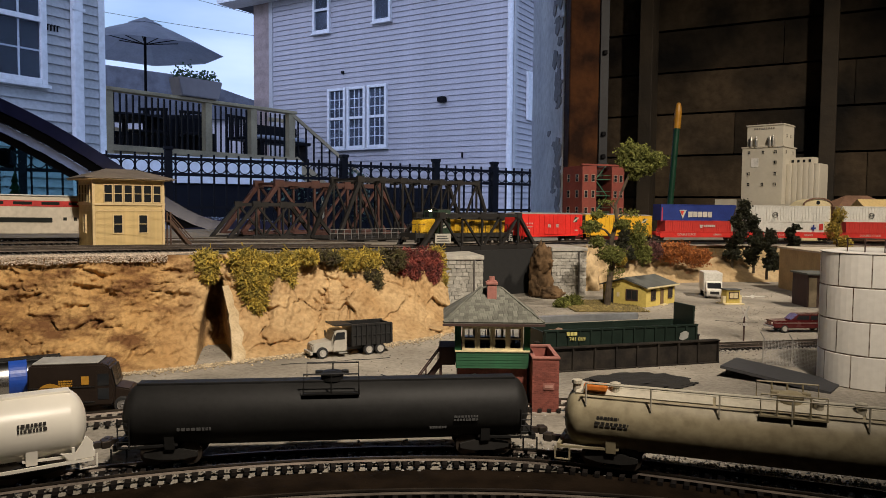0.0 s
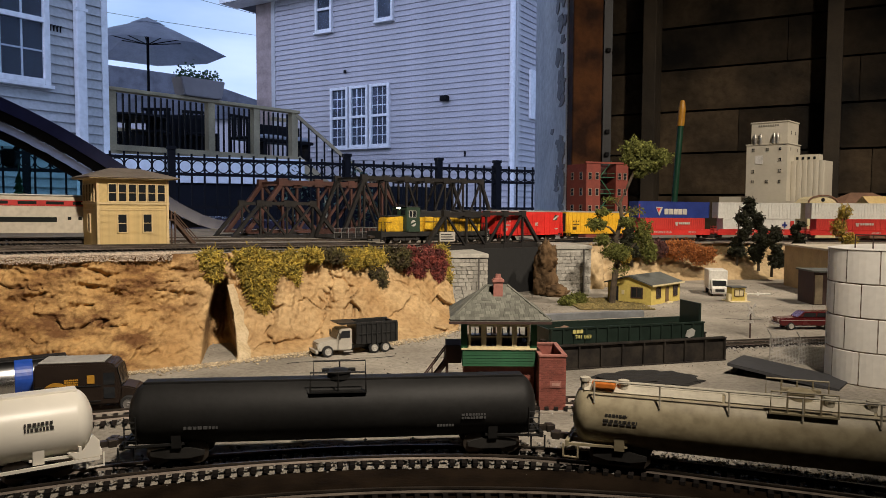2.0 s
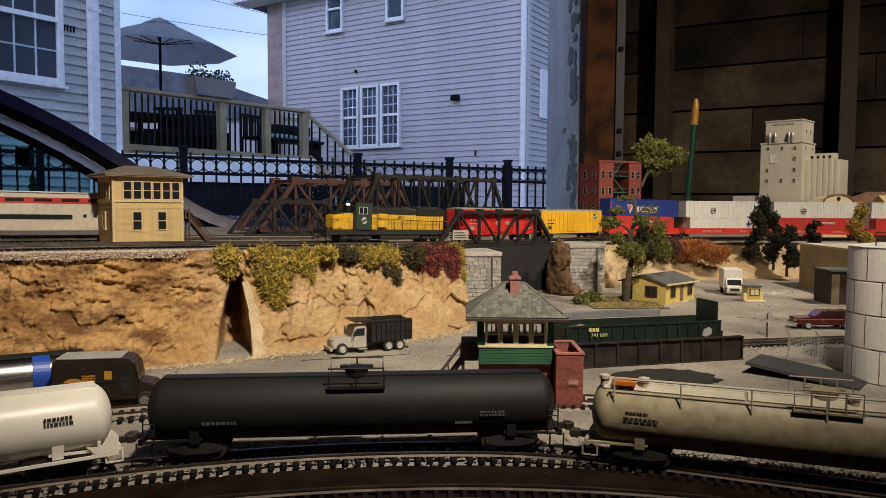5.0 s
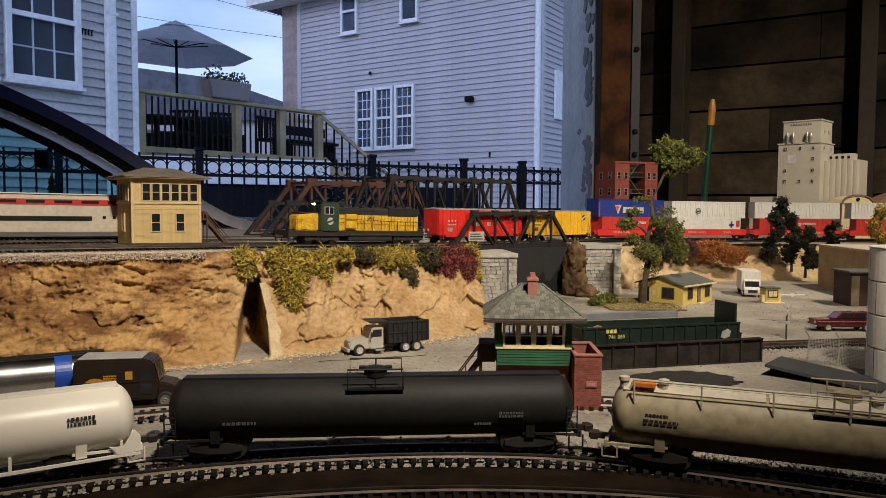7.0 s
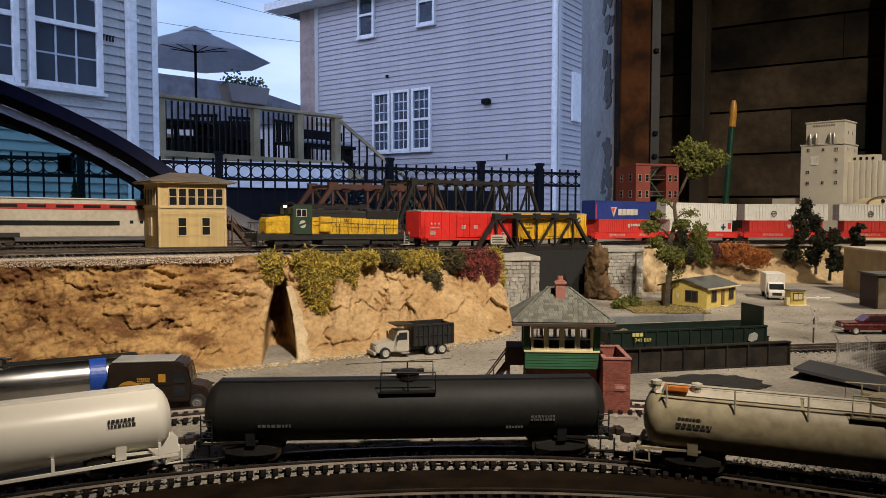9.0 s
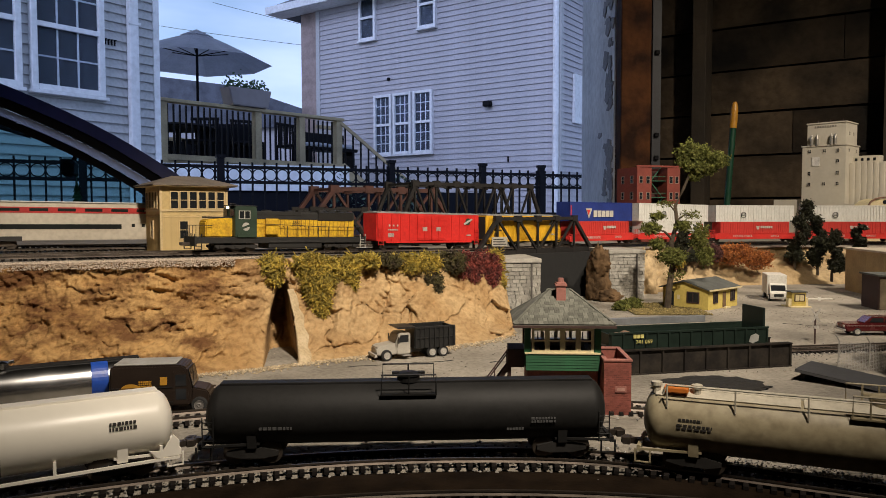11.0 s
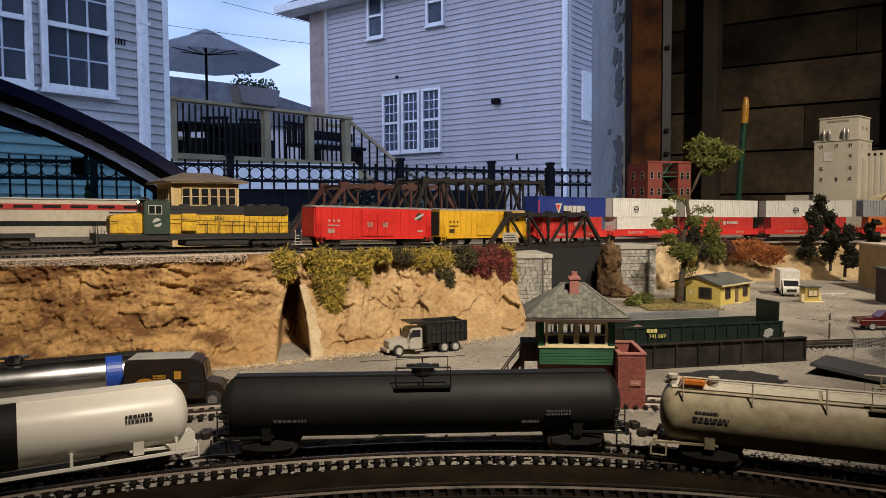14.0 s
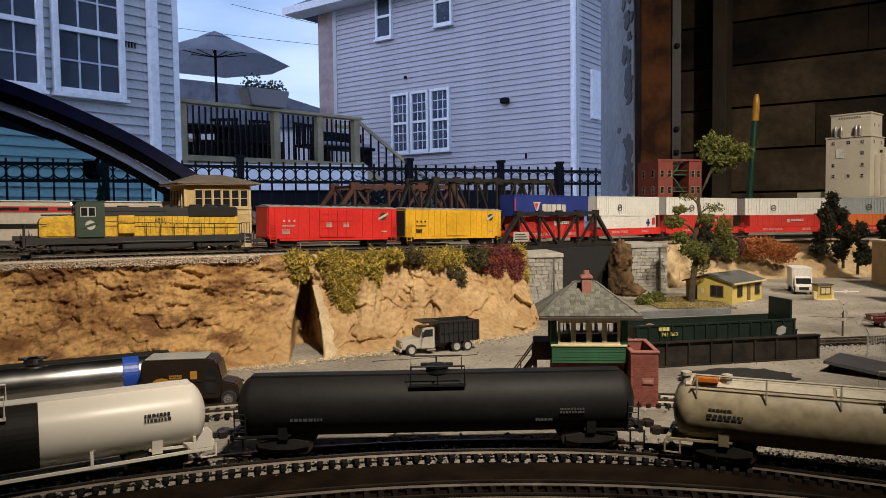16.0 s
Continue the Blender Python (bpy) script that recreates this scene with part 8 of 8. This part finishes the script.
def arc_bed(name, r, half, a0, a1, z, material, label):
    bm = B()
    pr = None
    n = 90
    for i in range(n + 1):
        a = a0 + (a1 - a0) * i / n
        q = []
        for rr, zz in ((r - half - 0.006, 0.0004), (r - half, z), (r + half, z), (r + half + 0.006, 0.0004)):
            q.append(bm.verts.new((ARC[0] + rr * math.sin(a), ARC[1] + rr * math.cos(a), zz)))
        if pr:
            for j in range(3):
                bm.faces.new((pr[j], q[j], q[j + 1], pr[j + 1]))
        pr = q
    return structure(name, bm, material, label, "track bed")


track("track", "curved model railway track under the tank cars", tank_track_pts(), parts=True)
track("track", "inner curved model railway track on a dark bed", arc_pts(0.437, -0.75, 0.75), parts=False)
track("track", "curved siding track behind the tank cars", arc_pts(0.612, -0.75, 0.5))
track("track", "curved siding track with a chrome tank car", arc_pts(0.69, -0.85, -0.3, 0.0044))
arc_bed("inner_bed", 0.382, 0.098, -0.9, 0.9, 0.0016, M_bed, "dark brown cork track bed")
for r, n, sd in ((0.508, 4200, 1), (0.612, 1800, 2)):
    def where(rnd, r=r):
        a, rr = rnd.uniform(-0.75, 0.6), r + rnd.choice((-1, 1)) * abs(rnd.gauss(0.0, 0.010))
        return (ARC[0] + rr * math.sin(a), ARC[1] + rr * math.cos(a), 0.0012)
    pebbles("ballast", where, n, 0.0011, M_ballast, "pale grey loose ballast along the lower track", sd)


# ---- tank cars ----
def tank_car(name, label, m, material, r, length, walk_material, mark, top="dome", sill=False, plain=False):
    ob = thing(name, m, label, "tank car", "lower train")
    zc = 0.0080 + r
    body = part("tank", tank_body(r, length, zc), material, ob, smooth=True)
    h = length / 2
    for s in (-1, 1):
        truck_bogie(ob, s * (h - 0.026), M_truck)
        coupler(ob, s * (h + 0.001), s)
        e = B()
        box(e, s * (h + 0.001) - 0.001, s * (h + 0.001) + 0.001, -0.014, 0.014, 0.0088, 0.0118)
        box(e, s * (h - 0.030) - (0.030 if s < 0 else -0.0), s * (h - 0.030) + (0.031 if s > 0 else 0.0), -0.004, 0.004, 0.0088, 0.0112)
        for sy in (-0.0135, 0.0135):
            beam(e, (s * (h + 0.001), sy, 0.010), (s * (h - 0.03), sy * 0.9, 0.011), 0.0012)
            box(e, s * (h - 0.001) - 0.004, s * (h - 0.001) + 0.004, sy - 0.0004, sy + 0.0004, 0.003, 0.0036)
            for q in (-0.0038, 0.0038):
                box(e, s * (h - 0.001) + q - 0.0004, s * (h - 0.001) + q + 0.0004, sy - 0.0004, sy + 0.0004, 0.003, 0.010)
        part("end_sill", e, material, ob)
        c = B()
        prism(c, [(-r * 0.8, 0.0088), (r * 0.8, 0.0102), (r * 0.86, zc - r * 0.45), (r * 0.5, zc - r * 0.8), (-r * 0.5, zc - r * 0.8), (-r * 0.86, zc - r * 0.45)], s * (h - 0.026) - 0.0025, s * (h - 0.026) + 0.0025, "x")
        part("cradle", c, material, ob)
        if sill or plain:
            continue
        lad = B()
        for q in (-0.0028, 0.0028):
            rod(lad, [(s * (h - 0.004) + q, -r * 0.98, 0.010), (s * (h - 0.004) + q, -r * 1.0, zc + 0.002)], 0.0004, 5)
        for k in range(5):
            z = 0.011 + k * 0.0032
            rod(lad, [(s * (h - 0.004) - 0.0028, -r, z), (s * (h - 0.004) + 0.0028, -r, z)], 0.0003, 5)
        part("ladder", lad, material, ob)
    if sill and material is M_tankwhite:
        sl = B()
        box(sl, -h + 0.004, h + 0.001, -0.0150, -0.0136, 0.0070, 0.0084)
        for k in range(5):
            x = -h + 0.012 + k * (length - 0.02) / 4
            box(sl, x - 0.0007, x + 0.0007, -0.0150, -0.0136, 0.0084, 0.0150)
        part("side_sill", sl, material, ob)
        for q in (-1, 1):
            gs = B()
            prism(gs, [(q * (h + 0.001), 0.0085), (q * (h - 0.010), 0.0085), (q * (h - 0.014), 0.0130), (q * (h - 0.007), 0.0118), (q * (h - 0.002), 0.0200), (q * (h + 0.001), 0.0165)], -0.0148, -0.0138, "y", bevel=0.0003)
            part("end_gusset", gs, material, ob)
    wz = zc + r
    wk = B()
    box(wk, -h * 0.93, h * 0.93, -0.0042, 0.0042, wz - 0.0006, wz + 0.0006, bevel=0.0002)
    part("walkway", wk, walk_material, ob)
    d = B()
    lathe(d, [(0, 0.0), (0.0062, 0.0), (0.0062, 0.003), (0.0068, 0.0033), (0.0068, 0.0042), (0.003, 0.0052), (0, 0.0054)], 24, pose(0, 0, wz))
    box(d, -0.009, -0.005, -0.0015, 0.0015, wz + 0.003, wz + 0.0052, bevel=0.0004)
    box(d, 0.005, 0.009, -0.0015, 0.0015, wz + 0.003, wz + 0.0052, bevel=0.0004)
    part("manway", d, material, ob)
    if plain:
        return ob
    pf = B()
    for sy in (-1, 1):
        box(pf, -0.015, 0.015, sy * 0.0105 - 0.0045, sy * 0.0105 + 0.0045, wz - 0.0048, wz - 0.0040)
        rail_hoop(pf, -0.0145, 0.0145, sy * 0.0145, wz - 0.004, wz + 0.0062, posts=2 if top == "dome" else 4)
    part("platform", pf, material, ob)
    if sill:
        return ob
    stencil(ob, -length * 0.36, -r * 1.005, zc - 0.005, 0.017, 0.0022, 1, mark, 3)
    stencil(ob, length * 0.30, -r * 1.004, zc - 0.0035, 0.013, 0.0034, 2, mark, 4)
    stencil(ob, length * 0.24, -r * 0.95, zc - 0.0075, 0.009, 0.0018, 1, mark, 5)
    return ob


def on_arc(r, a, z=0.006):
    return Matrix.Translation((ARC[0] + r * math.sin(a), ARC[1] + r * math.cos(a), z)) @ pose(0, 0, 0, 0, 0, -math.degrees(a))


M_tankblack = mat("tank_black", (0.015, 0.0145, 0.014), 0.62, spec=0.3, scale=30, var=0.3, bump=0.1, fine=10, stain=0.2)
M_tankcream = mat("tank_cream", (0.39, 0.335, 0.215), 0.5, scale=22, color2=(0.33, 0.275, 0.17), bump=0.1, fine=8, stain=0.3)
M_tankwhite = mat("tank_white", (0.92, 0.87, 0.76), 0.35, scale=25, var=0.04, bump=0.02, stain=-0.3)
M_walk_pale = mat("walkway_pale", (0.58, 0.53, 0.42), 0.6, scale=60, var=0.15)
M_faint = mat("faint_letters", (0.10, 0.10, 0.10), 0.6)
M_darkletter = mat("dark_letters", (0.05, 0.045, 0.04), 0.6)

tank_car("tank_car", "black weathered tank car standing on the curved track", on_arc(0.5, -0.091) @ pose(0, 0, 0, 0, 0, -1.5), M_tankblack, 0.0165, 0.218, M_tankblack, M_faint)
cream = tank_car("tank_car", "dirty cream tank car with pale walkway on the curved track", on_arc(0.483, 0.392), M_tankcream, 0.0165, 0.222, M_walk_pale, M_darkletter, top="rail", sill=True)
hr = B()
for sy in (-0.0145,):
    rod(hr, [(-0.10, sy, 0.0400), (-0.098, sy, 0.0450), (0.10, sy, 0.0450), (0.102, sy, 0.0400)], 0.0005, 6)
    for k in range(7):
        x = -0.098 + k * 0.0325
        rod(hr, [(x, sy, 0.0335), (x, sy, 0.0450)], 0.0005, 6)
part("safety_rail", hr, M_walk_pale, cream)
stencil(cream, -0.092, -0.0164, 0.0275, 0.011, 0.0020, 1, M_darkletter, 33)
stencil(cream, -0.093, -0.0166, 0.0235, 0.017, 0.0030, 2, M_darkletter, 34)
for x0, x1 in ((-0.104, -0.036), (-0.0345, 0.030), (0.0315, 0.104)):
    sp = B()
    vs_ = []
    for k in range(9):
        a_ = radians(8 + 27 * k / 8)
        vs_.append([sp.verts.new((x, -rr * math.sin(a_), 0.0245 + rr * math.cos(a_))) for x, rr in ((x0, 0.0164), (x0, 0.0172), (x1, 0.0172), (x1, 0.0164))])
    for a_, b_ in zip(vs_, vs_[1:]):
        for k in range(4):
            sp.faces.new((a_[k], a_[(k + 1) % 4], b_[(k + 1) % 4], b_[k]))
    sp.faces.new(vs_[0])
    sp.faces.new(vs_[-1])
    part("running_board", sp, M_walk_pale, cream, "pale running board")
part("orange_cover", box(B(), -0.100, -0.088, -0.011, -0.004, 0.0400, 0.0434, bevel=0.0008), mat("orange_plastic", (0.75, 0.22, 0.03), 0.5), cream, "orange cover")
for x in (-0.104, -0.084, 0.012, 0.03):
    vl = lathe(B(), [(0, 0.0), (0.0022, 0.0), (0.0022, 0.004), (0.0028, 0.0042), (0.0028, 0.006), (0, 0.0068)], 12, pose(x, -0.006, 0.0385))
    part("valve", vl, M_walk_pale, cream)

white = tank_car("tank_car", "glossy white tank car with a black end section", on_arc(0.5, -0.549), M_tankwhite, 0.0165, 0.212, M_tankwhite, M_darkletter, sill=True)
stencil(white, 0.074, -0.0166, 0.0262, 0.0125, 0.0052, 2, M_darkletter, 31)
bb = B()
lathe(bb, [(0.01652, -0.1), (0.0167, -0.0995), (0.0167, 0.0275), (0.01652, 0.028)], 40, Matrix.Translation((0, 0, 0.0245)) @ pose(0, 0, 0, 0, 90, 0))
part("black_section", bb, M_tankblack, white, "black painted half of the tank", smooth=False)
M_chrome_tank = mat("chrome_tank", (0.55, 0.55, 0.55), 0.24, metal=1.0, scale=30, var=0.15, bump=0.0)
CHROME = Matrix.Translation((-0.325, 0.438, -0.0035)) @ pose(0, 0, 0, 0, 0, 29)
chrome = tank_car("tank_car", "chrome tank car with a blue end band on the siding", CHROME, M_chrome_tank, 0.0145, 0.19, M_tankblack, M_faint, plain=True)
bb = B()
lathe(bb, [(0.01452, 0.056), (0.0147, 0.0565), (0.0147, 0.0665), (0.01452, 0.067)], 40, Matrix.Translation((0, 0, 0.0225)) @ pose(0, 0, 0, 0, 90, 0))
part("blue_band", bb, mat("blue_band", (0.02, 0.08, 0.45), 0.4), chrome, "blue band")


# ---- road vehicles ----
def wheel(parent, x, y, r, w, tyre, rim_mat, name="wheel"):
    t = part(name, lathe(B(), [(0, -w / 2), (r * 0.9, -w / 2), (r, -w * 0.3), (r, w * 0.3), (r * 0.9, w / 2), (0, w / 2)], 20, pose(x, y, r, 90, 0, 0)), tyre, parent)
    s = -1 if y < 0 else 1
    part("rim", lathe(B(), [(0, 0), (r * 0.2, 0.0006), (r * 0.3, 0.0001), (r * 0.55, 0.0002), (r * 0.62, 0.0006), (r * 0.62, -0.0004)], 16, pose(x, y + s * (w / 2 + 0.0001), r, 90 if s < 0 else -90, 0, 0)), rim_mat, t)


M_tyre = mat("tyre", (0.02, 0.02, 0.02), 0.85, scale=200)
M_rim = mat("rim_silver", (0.62, 0.60, 0.56), 0.35, metal=0.6, scale=200, var=0.1)
M_dark_glass = mat("dark_glass", (0.02, 0.022, 0.025), 0.12, scale=30)
M_blackbed = mat("black_bed", (0.018, 0.018, 0.018), 0.45, scale=90, var=0.3)

# dump truck, nose along +x here
M_silver_cab = mat("silver_cab_paint", (0.46, 0.43, 0.37), 0.4, scale=120, var=0.15)
dump = thing("dump_truck", pose(-0.0545, 0.648, 0, 0, 0, 180 + 25) @ Matrix.Scale(0.86, 4), "pale grey-cabbed dump truck with a ribbed black tipper bed", "truck")
part("chassis", box(B(), -0.040, 0.043, -0.006, 0.006, 0.0065, 0.0095), M_blackbed, dump)
hood = B()
prism(hood, [(0.020, 0.006), (0.044, 0.006), (0.0445, 0.0145), (0.041, 0.0165), (0.024, 0.0185), (0.020, 0.0185)], -0.0105, 0.0105, "y", bevel=0.0012)
part("hood", hood, M_silver_cab, dump)
cabm = B()
prism(cabm, [(0.006, 0.006), (0.022, 0.006), (0.0235, 0.0185), (0.0195, 0.0285), (0.018, 0.0295), (0.006, 0.0295)], -0.0125, 0.0125, "y", bevel=0.001)
cab = part("cab", cabm, M_silver_cab, dump)
for s in (-1, 1):
    g = B()
    prism(g, [(0.0085, 0.0195), (0.0205, 0.0195), (0.018, 0.0275), (0.0085, 0.0275)], s * 0.0126 - 0.0002, s * 0.0126 + 0.0002, "y")
    part("window", g, M_dark_glass, cab)
    part("step", box(B(), 0.006, 0.016, s * 0.0128 - 0.002, s * 0.0128 + 0.002, 0.0045, 0.0055), M_rim, dump)
    part("mirror", box(B(), 0.021, 0.022, s * 0.016 - 0.0012, s * 0.016 + 0.0012, 0.019, 0.026), M_blackbed, dump)
    part("headlight", box(B(), 0.0438, 0.0448, s * 0.0075 - 0.0018, s * 0.0075 + 0.0018, 0.0105, 0.0132, bevel=0.0004), M_rim, dump)
g = B()
prism(g, [(0.0236, 0.0190), (0.0240, 0.0190), (0.0203, 0.0280), (0.0199, 0.0280)], -0.011, 0.011, "y")
part("windscreen", g, M_dark_glass, cab)
part("grille", box(B(), 0.0445, 0.0452, -0.005, 0.005, 0.0085, 0.0145), mat("grille", (0.3, 0.28, 0.25), 0.4, metal=0.5), dump)
part("bumper", box(B(), 0.0445, 0.0475, -0.012, 0.012, 0.0045, 0.0080, bevel=0.0006), M_silver_cab, dump)
bed = part("bed", box(box(box(box(box(B(), -0.046, 0.002, -0.014, 0.014, 0.0115, 0.0135), -0.046, 0.002, -0.0142, -0.0125, 0.0135, 0.0345), -0.046, 0.002, 0.0125, 0.0142, 0.0135, 0.0345), 0.0, 0.002, -0.0125, 0.0125, 0.0135, 0.036), -0.046, -0.044, -0.0125, 0.0125, 0.0135, 0.0345), M_blackbed, dump, "ribbed black tipper bed")
rib = mesh_of("rib", box(B(), -0.0006, 0.0006, -0.0012, 0.0012, 0.0125, 0.0345), M_blackbed)
for k in range(9):
    for s in (-1, 1):
        part("rib", rib, None, bed, m=pose(-0.0455 + k * 0.0058, s * 0.0148, 0))
for s in (-1, 1):
    part("top_rail", box(B(), -0.047, 0.002, s * 0.0146 - 0.001, s * 0.0146 + 0.001, 0.0335, 0.0355), M_blackbed, bed)
    part("side_rail", box(B(), -0.0465, 0.002, s * 0.0152 - 0.0006, s * 0.0152 + 0.0006, 0.0225, 0.0235), M_blackbed, bed)
guard = B()
prism(guard, [(0.002, 0.0345), (0.0205, 0.0345), (0.0225, 0.0365), (0.002, 0.0362)], -0.014, 0.014, "y")
part("cab_guard", guard, M_blackbed, bed)
part("tailgate", box(B(), -0.0485, -0.0465, -0.0135, 0.0135, 0.012, 0.0335), M_blackbed, bed)
for x in (0.034, -0.020, -0.0335):
    for s in (-1, 1):
        wheel(dump, x, s * 0.0115, 0.0062, 0.0042, M_tyre, M_rim)
part("fuel_tank", box(B(), -0.004, 0.006, -0.0125, -0.008, 0.0055, 0.0098, bevel=0.001), M_rim, dump)

# delivery van
M_van = mat("van_brown", (0.022, 0.014, 0.010), 0.4, scale=60, var=0.25)
van = thing("delivery_van", pose(-0.2215, 0.458, 0.0, 0, 0, 9) @ Matrix.Scale(0.94, 4), "dark brown delivery van with yellow markings and grey roof", "van")
vb = B()
prism(vb, [(-0.034, 0.0055), (0.022, 0.0055), (0.024, 0.018), (0.0205, 0.0335), (0.017, 0.0362), (-0.032, 0.0362), (-0.034, 0.034)], -0.0135, 0.0135, "y", bevel=0.0012)
body = part("body", vb, M_van, van)
part("roof", box(B(), -0.031, 0.013, -0.0122, 0.0122, 0.0363, 0.0375, bevel=0.0005), mat("van_roof", (0.40, 0.39, 0.36), 0.6, scale=50), van, "pale grey roof")
hd = B()
prism(hd, [(0.0225, 0.0055), (0.036, 0.0055), (0.0365, 0.013), (0.034, 0.0165), (0.0235, 0.019)], -0.0115, 0.0115, "y", bevel=0.001)
part("hood", hd, M_van, van)
part("bumper", box(B(), 0.036, 0.0385, -0.012, 0.012, 0.0045, 0.0075, bevel=0.0005), M_blackbed, van)
M_vanyellow = mat("van_yellow", (0.55, 0.28, 0.03), 0.5)
part("door", box(B(), 0.0105, 0.0205, -0.0139, -0.0136, 0.007, 0.031), M_van, body)
part("window", box(B(), 0.0125, 0.0200, -0.01425, -0.0140, 0.0205, 0.0290), M_dark_glass, body)
part("window", box(B(), 0.0125, 0.0200, -0.01425, -0.0140, 0.0105, 0.0185), M_dark_glass, body)
g = B()
prism(g, [(0.0243, 0.0195), (0.0246, 0.0195), (0.0216, 0.0325), (0.0213, 0.0325)], -0.0115, 0.0115, "y")
part("windscreen", g, M_dark_glass, body)
part("emblem", box(B(), 0.0015, 0.0065, -0.0140, -0.0137, 0.0215, 0.0275, bevel=0.0001), M_vanyellow, body, "yellow shield shape")
stencil(van, -0.0135, -0.0138, 0.0205, 0.009, 0.005, 3, M_vanyellow, 6)
sw = B()
rim_out = [(-0.019 + 0.0100 * math.cos(math.pi * k / 18), 0.013 + 0.0100 * math.sin(math.pi * k / 18)) for k in range(19)]
rim_in = [(-0.019 + 0.0068 * math.cos(math.pi * k / 18), 0.013 + 0.0068 * math.sin(math.pi * k / 18)) for k in range(18, -1, -1)]
prism(sw, rim_out + rim_in, -0.0141, -0.0137, "y")
part("swoosh", sw, M_vanyellow, body, "yellow arc")
for z in (0.0195, 0.0085):
    part("belt_line", box(B(), -0.0335, 0.0105, -0.0142, -0.0136, z, z + 0.0006), M_blackbed, body)
for x in (0.029, -0.022):
    for s in (-1, 1):
        wheel(van, x, s * 0.0125, 0.0058, 0.004, M_tyre, mat("rim_dark", (0.15, 0.14, 0.13), 0.5))


def station_wagon():
    ob = thing("station_wagon", pose(0.464, 0.777, 0, 0, 0, 180), "dark maroon vintage station wagon parked by the track", "car")
    paint = mat("maroon_paint", (0.10, 0.012, 0.014), 0.25, scale=60, var=0.15, bump=0.0, coat=0.5)
    b = B()
    prism(b, [(-0.036, 0.005), (0.034, 0.005), (0.0365, 0.008), (0.036, 0.0135), (0.012, 0.0145), (-0.036, 0.0145), (-0.0375, 0.010)], -0.0105, 0.0105, "y", bevel=0.0012)
    bd = part("body", b, paint, ob)
    c = B()
    prism(c, [(-0.0355, 0.0143), (0.0145, 0.0143), (0.006, 0.0212), (-0.030, 0.0212)], -0.0092, 0.0092, "y", bevel=0.001)
    part("roof", c, paint, ob)
    for s in (-1, 1):
        for a, d in ((-0.0315, -0.0215), (-0.020, -0.0085), (-0.007, 0.0085)):
            g = B()
            prism(g, [(a, 0.0152), (d, 0.0152), (min(d, 0.0065) - 0.001, 0.0200), (a + (0.002 if a < -0.03 else 0), 0.0200)], s * 0.0093 - 0.0002, s * 0.0093 + 0.0002, "y")
            part("window", g, M_dark_glass, bd)
        part("trim_strip", box(B(), -0.036, 0.035, s * 0.01065 - 0.0002, s * 0.01065 + 0.0002, 0.0112, 0.0117), M_rim, bd)
        for x in (-0.022, 0.0225):
            wheel(ob, x, s * 0.0092, 0.0047, 0.003, M_tyre, M_rim)
    for x in (-0.0385, 0.0355):
        part("bumper", box(B(), x, x + 0.0025, -0.0108, 0.0108, 0.0055, 0.0075, bevel=0.0005), M_rim, ob)
    for s in (-1, 1):
        part("headlight", box(B(), 0.0358, 0.0368, s * 0.0075 - 0.0018, s * 0.0075 + 0.0018, 0.0095, 0.0122, bevel=0.0005), M_rim, ob)


station_wagon()

box_truck = thing("box_truck", pose(0.505, 1.115, 0, 0, 0, -105), "small white box truck on the yard road", "truck")
part("cargo_box", box(B(), -0.045, 0.008, -0.0145, 0.0145, 0.009, 0.040, bevel=0.0008), M_white_paint, box_truck)
tc = B()
prism(tc, [(0.0085, 0.005), (0.028, 0.005), (0.0285, 0.013), (0.023, 0.0155), (0.0185, 0.0255), (0.0085, 0.0265)], -0.012, 0.012, "y", bevel=0.001)
bc = part("cab", tc, M_white_paint, box_truck)
g = B()
prism(g, [(0.0232, 0.016), (0.0238, 0.016), (0.0194, 0.0245), (0.0188, 0.0245)], -0.0105, 0.0105, "y")
part("windscreen", g, M_dark_glass, bc)
part("grille", box(B(), 0.0283, 0.029, -0.007, 0.007, 0.0065, 0.0115), M_blackbed, bc)
part("bumper", box(B(), 0.0285, 0.031, -0.0125, 0.0125, 0.004, 0.007), M_rim, box_truck)
for x in (0.021, -0.030):
    for s in (-1, 1):
        wheel(box_truck, x, s * 0.0115, 0.0055, 0.004, M_tyre, M_rim)


def car_pose(s, length):
    a, _ = on_line(s - length * 0.35)
    b, _ = on_line(s + length * 0.35)
    mid = (a + b) / 2
    d = (b - a).normalized()
    return Matrix.Translation(mid) @ pose(0, 0, 0, 0, -math.degrees(math.asin(d.z)), math.degrees(math.atan2(d.y, d.x)))


def motions():
    for ob, length, back in TRAIN:
        rows = []
        for i in range(33):
            t = i * 0.5
            rows.append((t, car_pose(curve_table(FRONT, t) + back + length / 2, length)))
        walk(ob, rows)


# metres along the line of the locomotive's nose at each time
FRONT = [(0.0, 1.187), (1.0, 1.152), (1.5, 1.133), (2.0, 1.113), (2.5, 1.0945), (3.0, 1.079), (3.5, 1.062), (4.0, 1.0395), (6.5, 0.9363), (7.0, 0.916), (7.5, 0.8967), (8.0, 0.8777), (8.5, 0.859),
         (9.0, 0.8396), (11.5, 0.7445), (12.0, 0.7264), (12.5, 0.708), (13.0, 0.69), (13.5, 0.6713), (14.0, 0.6512), (14.5, 0.6318), (15.0, 0.612), (15.5, 0.5922), (16.0, 0.572)]
motions()
